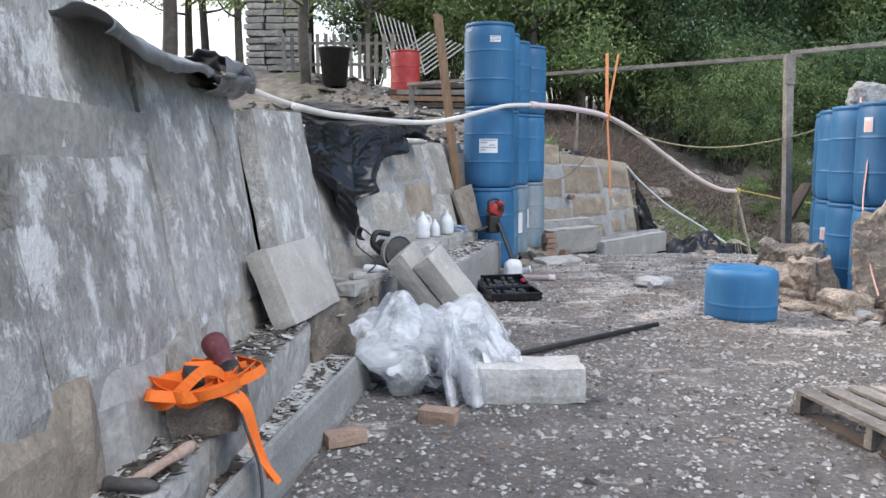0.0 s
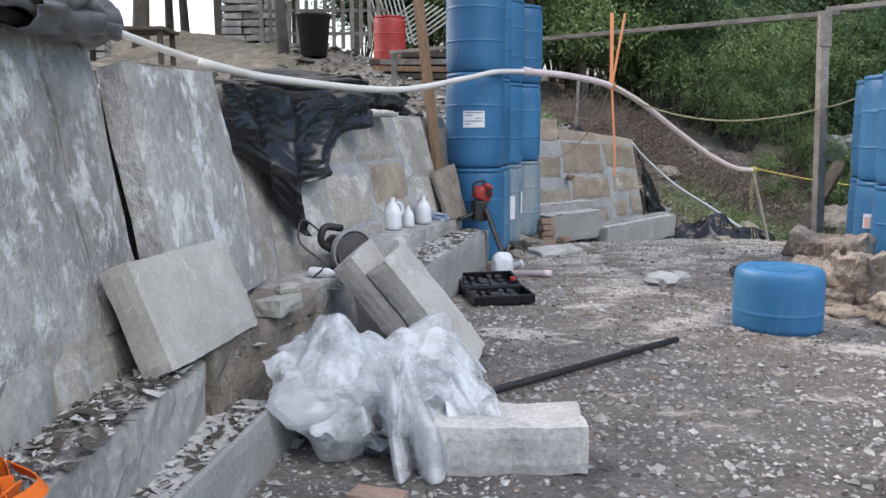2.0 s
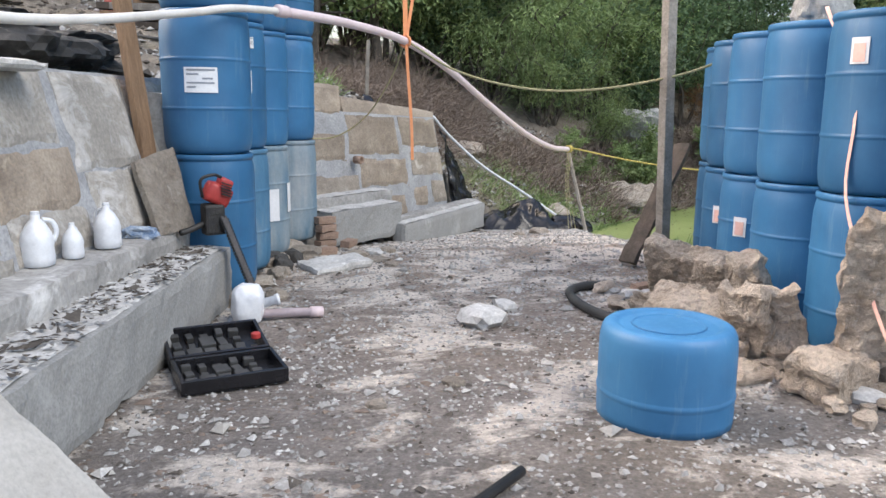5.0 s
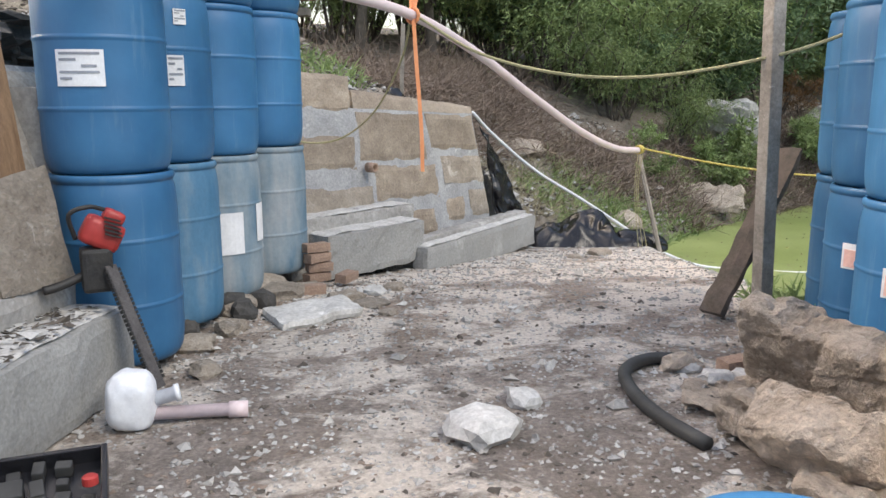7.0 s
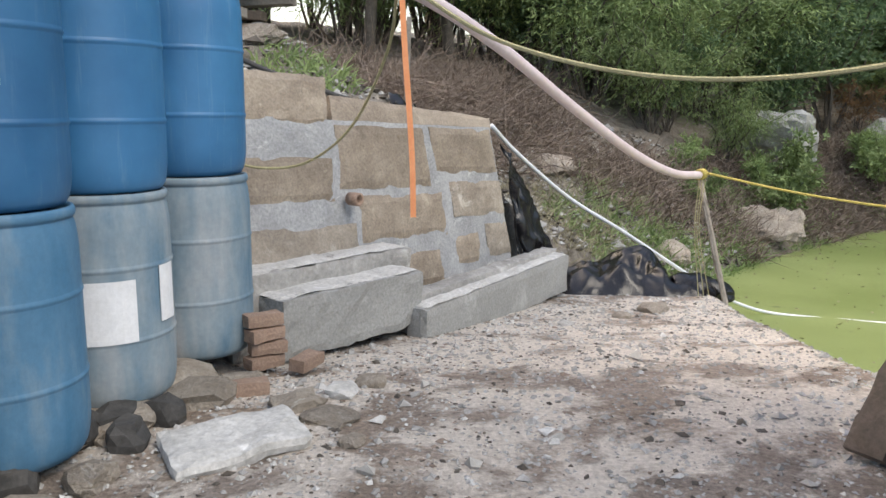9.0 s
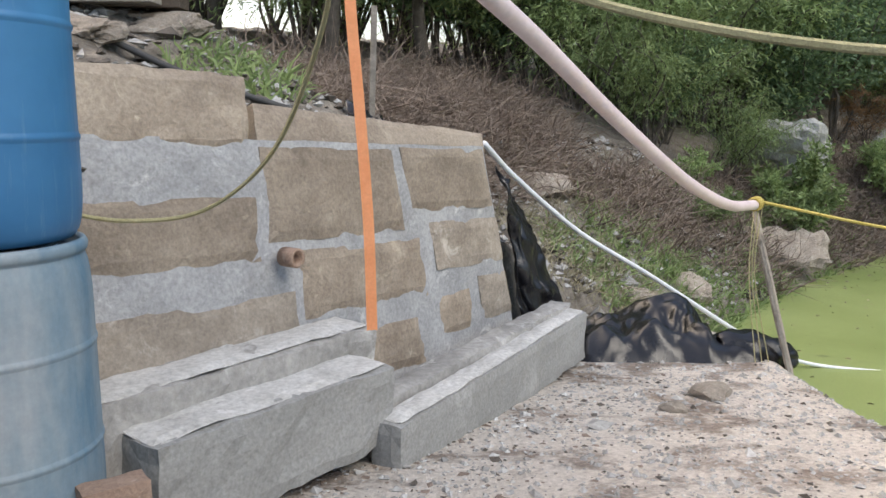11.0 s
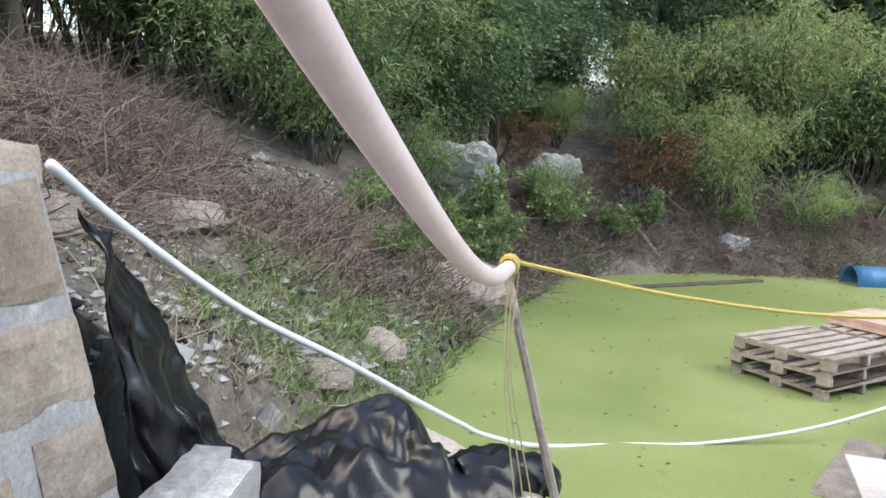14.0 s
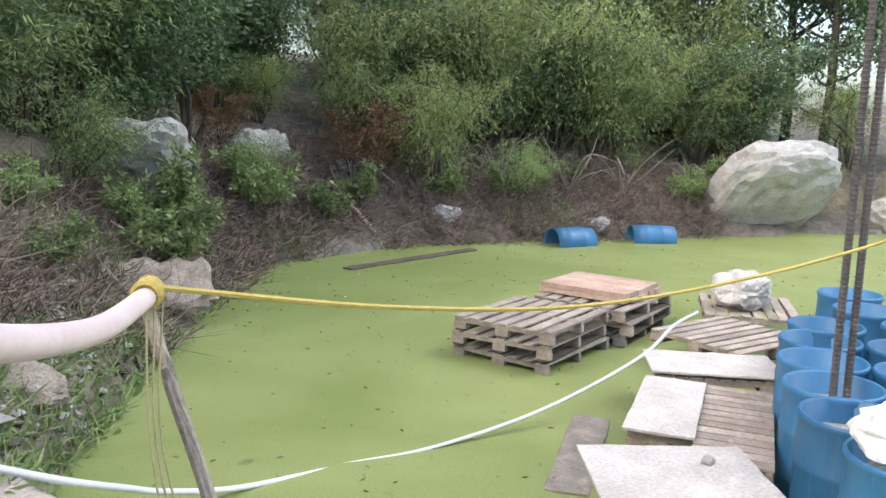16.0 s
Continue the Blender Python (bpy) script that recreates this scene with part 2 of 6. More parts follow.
def ground_material():
    m, n, l, b = material("ground_soil", (0.2, 0.19, 0.18), 0.95)
    vec = world_pos(n)
    big = noise_tex(n, l, vec, 0.55, 6, 0.6, 0.5)
    mid = noise_tex(n, l, vec, 3.2, 8, 0.7, 0.6)
    fine = noise_tex(n, l, vec, 38, 6, 0.75)
    base = ramp(n, l, mid, [(0.3, (0.150, 0.138, 0.128)), (0.55, (0.275, 0.256, 0.240)), (0.75, (0.40, 0.375, 0.350))])
    base = mix(n, l, ramp(n, l, big, [(0.45, grey(0)), (0.7, grey(0.5))]), base, (0.28, 0.225, 0.165))
    sep = n.new("ShaderNodeSeparateXYZ")
    l.new(vec, sep.inputs[0])
    far_end = n.new("ShaderNodeMapRange")
    far_end.inputs[1].default_value, far_end.inputs[2].default_value = 5.5, 10.0
    l.new(sep.outputs["Y"], far_end.inputs[0])
    base = mix(n, l, 1.0, base, ramp(n, l, far_end.outputs[0], [(0.0, (0.76, 0.765, 0.78)), (1.0, (1.24, 1.10, 1.0))]), "MULTIPLY")
    base = mix(n, l, 0.9, base, ramp(n, l, fine, [(0.3, grey(0.45)), (0.55, grey(1.0)), (0.72, grey(1.6))]), "MULTIPLY")
    st = n.new("ShaderNodeMapping")
    st.inputs["Scale"].default_value = (1.0, 1.35, 1.0)
    l.new(vec, st.inputs[0])
    lime0 = noise_tex(n, l, st.outputs[0], 1.35, 9, 0.66, 0.35)
    along_y = n.new("ShaderNodeMapRange")
    along_y.inputs[1].default_value, along_y.inputs[2].default_value = 3.0, 11.0
    along_y.inputs[3].default_value, along_y.inputs[4].default_value = -0.045, 0.135
    l.new(sep.outputs["Y"], along_y.inputs[0])
    plus = n.new("ShaderNodeMath")
    l.new(lime0, plus.inputs[0])
    l.new(along_y.outputs[0], plus.inputs[1])
    lime = plus.outputs[0]
    yard = n.new("ShaderNodeAttribute")
    yard.attribute_name = "yard"
    mul = n.new("ShaderNodeMath")
    mul.operation = "MULTIPLY"
    l.new(ramp(n, l, lime, [(0.565, grey(0)), (0.64, grey(0.9))]), mul.inputs[0])
    l.new(yard.outputs["Fac"], mul.inputs[1])
    limecol = ramp(n, l, fine, [(0.3, (0.44, 0.39, 0.335)), (0.6, (0.78, 0.71, 0.64))])
    col = mix(n, l, mul.outputs[0], base, limecol)
    hill = ramp(n, l, mid, [(0.3, (0.085, 0.072, 0.058)), (0.55, (0.21, 0.185, 0.155)), (0.75, (0.38, 0.345, 0.30))])
    hill = mix(n, l, 0.8, hill, ramp(n, l, fine, [(0.3, grey(0.5)), (0.7, grey(1.5))]), "MULTIPLY")
    hill = mix(n, l, ramp(n, l, big, [(0.5, grey(0)), (0.65, grey(0.5))]), hill, (0.09, 0.11, 0.04))
    col = mix(n, l, yard.outputs["Fac"], hill, col)
    l.new(col, b.inputs["Base Color"])
    add = n.new("ShaderNodeMath")
    l.new(mid, add.inputs[0])
    l.new(fine, add.inputs[1])
    bump(n, l, b, add.outputs[0], 0.9, 0.03)
    return m


def duckweed():
    m, n, l, b = material("duckweed_water", (0.2, 0.27, 0.05), 0.55)
    vec = world_pos(n)
    big = noise_tex(n, l, vec, 0.35, 6, 0.6, 0.6)
    fine = noise_tex(n, l, vec, 60, 4, 0.8)
    spots = noise_tex(n, l, vec, 3.0, 10, 0.75, 1.0)
    col = ramp(n, l, big, [(0.3, (0.17, 0.22, 0.06)), (0.7, (0.27, 0.32, 0.12))])
    col = mix(n, l, 0.8, col, ramp(n, l, fine, [(0.3, grey(0.65)), (0.7, grey(1.2))]), "MULTIPLY")
    col = mix(n, l, ramp(n, l, spots, [(0.63, grey(0)), (0.70, grey(0.7))]), col, (0.05, 0.06, 0.02))
    l.new(col, b.inputs["Base Color"])
    bump(n, l, b, fine, 0.3, 0.004)
    return m


def leaf_material(name, a, c):
    m, n, l, b = material(name, a, 0.6)
    geo = n.new("ShaderNodeNewGeometry")
    info = n.new("ShaderNodeObjectInfo")
    col = ramp(n, l, geo.outputs["Random Per Island"], [(0.0, a), (1.0, c)])
    col = mix(n, l, 1.0, col, ramp(n, l, info.outputs["Random"], [(0, grey(0.75)), (1, grey(1.25))]), "MULTIPLY")
    l.new(col, b.inputs["Base Color"])
    tr = n.new("ShaderNodeBsdfTranslucent")
    l.new(col, tr.inputs["Color"])
    mx = n.new("ShaderNodeMixShader")
    mx.inputs[0].default_value = 0.35
    l.new(b.outputs[0], mx.inputs[1])
    l.new(tr.outputs[0], mx.inputs[2])
    l.new(mx.outputs[0], n["Material Output"].inputs["Surface"])
    return m


def film_material(name, base, low, high, rough):
    """Clear or milky plastic film, cloudier in places."""
    m, n, l, b = material(name, base, rough)
    tr = n.new("ShaderNodeBsdfTransparent")
    tl = n.new("ShaderNodeBsdfTranslucent")
    tl.inputs["Color"].default_value = (*base, 1)
    body = n.new("ShaderNodeMixShader")
    body.inputs[0].default_value = 0.3
    l.new(b.outputs[0], body.inputs[1])
    l.new(tl.outputs[0], body.inputs[2])
    mx = n.new("ShaderNodeMixShader")
    f = noise_tex(n, l, coords(n), 5, 6, 0.65)
    l.new(ramp(n, l, f, [(0.40, grey(low)), (0.60, grey(high))]), mx.inputs[0])
    l.new(tr.outputs[0], mx.inputs[1])
    l.new(body.outputs[0], mx.inputs[2])
    l.new(mx.outputs[0], n["Material Output"].inputs["Surface"])
    return m


BAG = film_material("clear_plastic_film", (0.74, 0.77, 0.80), 0.22, 0.60, 0.2)
FILM = film_material("milky_plastic_film", (0.84, 0.86, 0.89), 0.12, 0.78, 0.22)
DRUM, DUSTY, GROUND, WEED = drum_material(), dusty_drum("dusty_blue_drum", (0.10, 0.19, 0.27), (0.22, 0.285, 0.33), (0.36, 0.38, 0.40)), ground_material(), duckweed()
MILD = dusty_drum("faintly_dusty_blue_drum", (0.04, 0.15, 0.27), (0.075, 0.19, 0.31), (0.20, 0.28, 0.34))
LEAF_A = leaf_material("willow_leaves", (0.135, 0.20, 0.075), (0.31, 0.40, 0.165))
LEAF_B = leaf_material("dark_leaves", (0.065, 0.115, 0.058), (0.16, 0.245, 0.12))
LEAF_C = leaf_material("yellow_green_leaves", (0.18, 0.235, 0.085), (0.37, 0.45, 0.18))
LEAF_D = leaf_material("brown_leaves", (0.12, 0.07, 0.035), (0.24, 0.14, 0.07))


# ---- mesh helpers ----
def part(name, bm, mat, parent=None, label="", smooth=False):
    me = bpy.data.meshes.new(name)
    bmesh.ops.recalc_face_normals(bm, faces=bm.faces)
    for f in bm.faces:
        f.smooth = smooth
    bm.to_mesh(me)
    bm.free()
    me.materials.append(mat)
    ob = new(name, me)
    if parent is not None:
        ob.parent = parent
    return tagged(ob, label)


def raw(name, verts, faces, mat, parent=None, smooth=False):
    me = bpy.data.meshes.new(name)
    me.from_pydata(verts, [], faces)
    me.materials.append(mat)
    if smooth:
        me.polygons.foreach_set("use_smooth", [True] * len(me.polygons))
    ob = new(name, me)
    if parent is not None:
        ob.parent = parent
    return ob


def thing(name, label, category, m=None, group="", kind=""):
    ob = tagged(new(name), label, category, group, kind)
    ob.empty_display_size = 0.1
    if m is not None:
        ob.matrix_world = m
    return ob


def rnd(a, b):
    return random.uniform(a, b)


def box(bm, sx, sy, sz, m=None, bevel=0.0):
    """A box with its base at z=0, centred in x and y."""
    g = bmesh.ops.create_cube(bm, size=1.0)["verts"]
    bmesh.ops.transform(bm, matrix=Matrix.Translation((0, 0, sz / 2)) @ Matrix.Diagonal((sx, sy, sz, 1)), verts=g)
    if bevel:
        ed = list({e for v in g for e in v.link_edges})
        g = bmesh.ops.bevel(bm, geom=ed, offset=bevel, segments=2, affect="EDGES", profile=0.6)["verts"]
        g = list(g)
    if m is not None:
        bmesh.ops.transform(bm, matrix=m, verts=g)
    return bm


def rough_box(sx, sy, sz, step=0.08, amp=0.012, seed=0.0, bevel=0.012):
    """A box of broken or cast stone: gridded faces pushed by noise, rounded edges."""
    bm = bmesh.new()
    nx, ny, nz = (max(2, int(round(s / step))) for s in (sx, sy, sz))
    idx = {}

    def vert(i, j, k):
        key = (i, j, k)
        if key not in idx:
            p = Vector(((i / nx - 0.5) * sx, (j / ny - 0.5) * sy, k / nz * sz))
            q = Vector((seed * 7.1, seed * 3.3, seed * 5.7)) + p
            edges = (i in (0, nx)) + (j in (0, ny)) + (k in (0, nz))
            d = noise.noise_vector(q * 5) * amp + noise.noise_vector(q * 17) * amp * 0.5
            if edges > 1:
                c = Vector((-1 if i == nx else (1 if i == 0 else 0), -1 if j == ny else (1 if j == 0 else 0), -1 if k == nz else (1 if k == 0 else 0)))
                d += c * (bevel * (0.4 + 1.2 * abs(noise.noise(q * 9))))
            idx[key] = bm.verts.new(p + d)
        return idx[key]

    for a, b, c, na, nb, nc in ((0, 1, 2, nx, ny, nz), (1, 2, 0, ny, nz, nx), (2, 0, 1, nz, nx, ny)):
        for k in (0, nc):
            for i in range(na):
                for j in range(nb):
                    q = []
                    for u, v in ((i, j), (i + 1, j), (i + 1, j + 1), (i, j + 1)):
                        t = [0, 0, 0]
                        t[a], t[b], t[c] = u, v, k
                        q.append(vert(*t))
                    bm.faces.new(q)
    return bm


def rock_mesh(sx, sy, sz, seed=0.0, sub=3, amp=0.25, base=0.0):
    bm = bmesh.new()
    bmesh.ops.create_icosphere(bm, subdivisions=sub, radius=1.0)
    off = Vector((seed * 3.7, seed * 1.9, seed * 8.3))
    for v in bm.verts:
        d = v.co.normalized()
        r = 1 + amp * noise.noise(d * 1.6 + off) + amp * 0.5 * noise.noise(d * 4.5 + off) + amp * 0.25 * noise.noise(d * 11 + off)
        p = d * r
        p = Vector([math.copysign(abs(c) ** 0.75, c) for c in p])
        v.co = Vector((p.x * sx / 2, p.y * sy / 2, max(p.z, -0.75) * sz / 2 + sz * 0.36 + base))
    return bm


def lathe(bm, prof, segs=28, m=None, caps=(True, True)):
    rings = []
    for r, z in prof:
        rings.append([bm.verts.new((r * math.cos(2 * math.pi * i / segs), r * math.sin(2 * math.pi * i / segs), z)) for i in range(segs)])
    for a, b in zip(rings, rings[1:]):
        for i in range(segs):
            bm.faces.new((a[i], a[(i + 1) % segs], b[(i + 1) % segs], b[i]))
    if caps[0]:
        bm.faces.new(rings[0][::-1])
    if caps[1]:
        bm.faces.new(rings[-1])
    if m is not None:
        bmesh.ops.transform(bm, matrix=m, verts=[v for r in rings for v in r])
    return bm


def smooth_path(pts, n=8):
    """Catmull-Rom through the points."""
    pts = [Vector(p) for p in pts]
    p = [pts[0] * 2 - pts[1]] + pts + [pts[-1] * 2 - pts[-2]]
    out = []
    for i in range(1, len(p) - 2):
        for k in range(n):
            t = k / n
            out.append(0.5 * ((2 * p[i]) + (p[i + 1] - p[i - 1]) * t + (2 * p[i - 1] - 5 * p[i] + 4 * p[i + 1] - p[i + 2]) * t * t + (3 * p[i] - p[i - 1] - 3 * p[i + 1] + p[i + 2]) * t ** 3))
    out.append(pts[-1])
    return out


def tube(bm, pts, radius, segs=10, taper=1.0):
    pts = [Vector(p) for p in pts]
    rings = []
    last = None
    for i, p in enumerate(pts):
        d = (pts[min(i + 1, len(pts) - 1)] - pts[max(i - 1, 0)]).normalized()
        if last is None:
            last = d.orthogonal().normalized()
        a = (last - d * last.dot(d)).normalized()
        last = a
        b = d.cross(a)
        r = radius * (1 + (taper - 1) * i / max(1, len(pts) - 1))
        rings.append([bm.verts.new(p + (a * math.cos(2 * math.pi * k / segs) + b * math.sin(2 * math.pi * k / segs)) * r) for k in range(segs)])
    for x, y in zip(rings, rings[1:]):
        for k in range(segs):
            bm.faces.new((x[k], x[(k + 1) % segs], y[(k + 1) % segs], y[k]))
    bm.faces.new(rings[0][::-1])
    bm.faces.new(rings[-1])
    return bm


def ribbon(bm, pts, width, thick, side=(0, 0, 1)):
    """A flat strap swept along points."""
    pts = [Vector(p) for p in pts]
    rings = []
    for i, p in enumerate(pts):
        d = (pts[min(i + 1, len(pts) - 1)] - pts[max(i - 1, 0)]).normalized()
        s = Vector(side)
        s = (s - d * s.dot(d))
        s = s.normalized() if s.length > 1e-4 else d.orthogonal().normalized()
        n = d.cross(s)
        rings.append([bm.verts.new(p + s * (a * width / 2) + n * (b * thick / 2)) for a, b in ((-1, -1), (1, -1), (1, 1), (-1, 1))])
    for x, y in zip(rings, rings[1:]):
        for k in range(4):
            bm.faces.new((x[k], x[(k + 1) % 4], y[(k + 1) % 4], y[k]))
    bm.faces.new(rings[0][::-1])
    bm.faces.new(rings[-1])
    return bm


def beam(p, q, w, h, roll=0.0):
    """The pose of a beam of length |q-p| along local z from p to q."""
    p, q = Vector(p), Vector(q)
    return Matrix.Translation(p) @ (q - p).to_track_quat("Z", "Y").to_matrix().to_4x4() @ pose(0, 0, 0, 0, 0, roll), (q - p).length


# ---- the ground ----
# Toe of walls and banks: x, y, floor level at the toe, height of the upright step, slope behind it, rise of that slope.
TOE = [(-1.0, -60, 0.0, 1.55, 0.25, 1.6), (-1.0, 3.0, 0.0, 1.55, 0.25, 1.6), (-0.95, 4.4, 0.0, 1.5, 0.25, 1.6), (-0.85, 5.9, 0.0, 1.4, 0.25, 1.6),
       (0.35, 8.9, 0.0, 1.3, 0.22, 1.6), (1.25, 11.35, 0.0, 1.25, 0.3, 1.9), (2.3, 12.45, -0.1, 1.2, 0.46, 2.8), (3.3, 13.5, -0.22, 1.15, 0.54, 3.4), (3.75, 14.1, -0.3, 0.75, 0.62, 3.8),
       (4.4, 14.9, -0.45, 0.35, 0.68, 4.2), (5.4, 15.6, -0.85, 0.2, 0.7, 4.5), (6.7, 16.5, -0.95, 0.15, 0.72, 4.5), (8.6, 18.2, -0.95, 0.1, 0.75, 4.6), (12.2, 20.9, -0.95, 0.1, 0.75, 4.6),
       (15.5, 20.3, -0.95, 0.1, 0.75, 4.6), (18.3, 18.4, -0.95, 0.1, 0.7, 4.4), (23.0, 14.6, -0.95, 0.05, 0.45, 3.2), (30, 9, -0.95, 0.05, 0.35, 2.6), (34, -60, -0.95, 0.05, 0.3, 2.4)]
# The pond's near side, where the yard breaks off.
EDGE = [(5.6, 15.8), (5.5, 14.6), (5.35, 13.6), (5.0, 12.4), (4.8, 11.0), (4.75, 10.2), (5.0, 9.7), (5.3, 9.2), (5.3, 7.0), (5.3, 3.0), (5.3, -60)]


def seg_info(line, xs, ys):
    """Signed distance to a polyline (left of its course is plus), and the blended values of its other columns."""
    best = np.full(xs.shape, 1e9)
    sign = np.ones(xs.shape)
    cols = [np.zeros(xs.shape) for _ in line[0][2:]]
    for a, b in zip(line, line[1:]):
        dx, dy = b[0] - a[0], b[1] - a[1]
        t = np.clip(((xs - a[0]) * dx + (ys - a[1]) * dy) / (dx * dx + dy * dy), 0, 1)
        px, py = a[0] + t * dx, a[1] + t * dy
        d = np.hypot(xs - px, ys - py)
        near = d < best - 1e-9
        best = np.where(near, d, best)
        sign = np.where(near, np.where(dx * (ys - py) - dy * (xs - px) >= 0, 1.0, -1.0), sign)
        for c, (u, v) in enumerate(zip(a[2:], b[2:])):
            cols[c] = np.where(near, u + (v - u) * t, cols[c])
    return best * sign, cols


def wave(xs, ys, s, ph):
    return (np.sin(xs * s + ph) * np.cos(ys * s * 1.13 - ph * 2) + 0.6 * np.sin(xs * s * 2.3 - ys * s * 1.7 + ph * 3) + 0.4 * np.cos(ys * s * 3.9 + xs * s * 2.9 + ph)) / 2


def step01(v):
    v = np.clip(v, 0, 1)
    return v * v * (3 - 2 * v)


def ground_height(xs, ys):
    d, (floor_z, step, slope, rise) = seg_info(TOE, xs, ys)
    e, _ = seg_info(EDGE, xs, ys)
    yard = np.where(ys > 10.6, -0.105 * (ys - 10.6), 0.0)
    yard = np.maximum(yard, -0.5) + 0.012 * wave(xs, ys, 2.1, 0.3) + 0.006 * wave(xs, ys, 7.0, 1.3)
    drop = step01((e + 0.1) / 0.75)
    low = yard * (1 - drop) + -1.6 * drop
    up = np.maximum(d, 0)
    wall = floor_z + step * step01((up - 0.22) / 0.14) + rise * (1 - np.exp(-slope * np.maximum(up - 0.3, 0) / rise))
    rugged = step01((up - 0.5) / 1.5)
    wall = wall + rugged * (0.13 * wave(xs, ys, 1.1, 0.7) + 0.06 * wave(xs, ys, 3.3, 2.1) + 0.03 * wave(xs, ys, 8.3, 1.1))
    far = step01((up - 6) / 30)
    wall = wall + far * 1.5
    mixed = step01((d + 0.12) / 0.24)
    return low * (1 - mixed) + wall * mixed, 1 - step01((d - 0.05) / 0.2), drop


def ground_at(x, y):
    return float(ground_height(np.array([x]), np.array([y]))[0][0])


def axis(lo, hi, step, far):
    mid = list(np.arange(lo, hi + step / 2, step))
    out, d, v = [], step, hi
    while v < far:
        d *= 1.14
        v += d
        out.append(v)
    pre, d, v = [], step, lo
    while v > -far:
        d *= 1.14
        v -= d
        pre.append(v)
    return np.array(pre[::-1] + mid + out)


gx, gy = axis(-2.2, 6.5, 0.075, 400), axis(1.0, 16.5, 0.075, 400)
GX, GY = np.meshgrid(gx, gy)
GZ, YARD, DROP = ground_height(GX, GY)
nx_, ny_ = len(gx), len(gy)
faces = [(j * nx_ + i, j * nx_ + i + 1, (j + 1) * nx_ + i + 1, (j + 1) * nx_ + i) for j in range(ny_ - 1) for i in range(nx_ - 1)]
ground = raw("ground", np.stack([GX, GY, GZ], -1).reshape(-1, 3).tolist(), faces, GROUND, smooth=True)
tagged(ground, "gravelly grey yard with lime patches, dark earth banks and slopes", "ground", kind="structure")
at = ground.data.attributes.new("yard", "FLOAT", "POINT")
at.data.foreach_set("value", (YARD * (1 - 0.7 * DROP)).reshape(-1).astype(np.float32))

bm = bmesh.new()
bmesh.ops.create_grid(bm, x_segments=40, y_segments=40, size=1)
bmesh.ops.transform(bm, matrix=pose(19, 0, -0.95) @ Matrix.Diagonal((16, 60, 1, 1)), verts=bm.verts)
tagged(part("water", bm, WEED), "still pond covered with bright green duckweed", "pond", kind="structure")


# ---- left retaining wall of concrete slabs ----
def face_piece(name, corners, thick, mat, parent, seed, step=0.1, amp=0.008):
    """A slab whose front face spans four corners (bottom start, bottom end, top end, top start)."""
    a, b, c, d = (Vector(p) for p in corners)
    nrm = (b - a).cross(d - a).normalized()
    bm = bmesh.new()
    nu, nv = max(2, int((b - a).length / step)), max(2, int((d - a).length / step))
    grid = {}
    for layer in (0, 1):
        for i in range(nu + 1):
            for j in range(nv + 1):
                if layer and 0 < i < nu and 0 < j < nv:
                    continue
                u, v = i / nu, j / nv
                p = (a * (1 - u) + b * u) * (1 - v) + (d * (1 - u) + c * u) * v
                q = p + Vector((seed, seed * 2.3, 0))
                w = noise.noise_vector(q * 4) * amp + noise.noise_vector(q * 14) * amp * 0.6
                rim = i in (0, nu) or j in (0, nv)
                if rim and not layer:
                    w -= nrm * amp * (1.2 + 1.5 * abs(noise.noise(q * 8)))
                    w += noise.noise_vector(q * 6) * amp * 0.8
                grid[layer, i, j] = bm.verts.new(p + w - nrm * thick * layer)
    for i in range(nu):
        for j in range(nv):
            bm.faces.new([grid[0, x, y] for x, y in ((i, j), (i + 1, j), (i + 1, j + 1), (i, j + 1))])
    loop = [(i, 0) for i in range(nu)] + [(nu, j) for j in range(nv)] + [(i, nv) for i in range(nu, 0, -1)] + [(0, j) for j in range(nv, 0, -1)]
    for k, (i, j) in enumerate(loop):
        i2, j2 = loop[(k + 1) % len(loop)]
        bm.faces.new((grid[0, i, j], grid[1, i, j], grid[1, i2, j2], grid[0, i2, j2]))
    bm.faces.new([grid[1, i, j] for i, j in loop][::-1])
    return part(name, bm, mat, parent)


wall_w = thing("wall_west", "weathered grey concrete slab retaining wall leaning back, streaked with lime", "retaining wall", kind="structure")


def slab_x(z, y):
    return -1.03 - 0.17 * (z - 0.6) + 0.02 * max(0, y - 3.2)


def west_slab(y0, y1, z0, z1a, z1b, seed, mat=SLAB, off=0.0, thick=0.12):
    face_piece("slab", [(slab_x(z0, y0) + off, y0, z0), (slab_x(z0, y1) + off, y1, z0), (slab_x(z1b, y1) + off, y1, z1b), (slab_x(z1a, y0) + off, y0, z1a)], thick, mat, wall_w, seed, amp=0.010)


west_slab(-4.0, -1.2, 0.55, 2.15, 2.15, 1)
west_slab(-1.19, 1.1, 0.55, 2.15, 2.15, 2)
west_slab(1.11, 2.03, 0.55, 1.12, 1.14, 3, off=0.02)
west_slab(1.11, 2.02, 1.36, 2.15, 2.12, 3.5)
west_slab(2.07, 3.10, 0.62, 1.335, 1.335, 4, off=0.004)
west_slab(2.04, 3.10, 1.362, 2.12, 1.80, 5)
west_slab(3.125, 4.02, 0.6, 1.78, 1.72, 6, off=0.012)
west_slab(4.03, 4.405, 0.6, 1.72, 1.71, 7, off=0.014)
face_piece("slab", [(-0.86, 4.42, 0.5), (-0.79, 5.72, 0.5), (-0.93, 5.24, 1.63), (-1.05, 4.42, 1.60)], 0.12, SLAB, wall_w, 8)
face_piece("slab", [(-0.90, 5.2, 0.4), (-0.76, 6.0, 0.4), (-0.95, 6.06, 1.56), (-1.04, 5.05, 1.56)], 0.12, GREYSTONE, wall_w, 9)
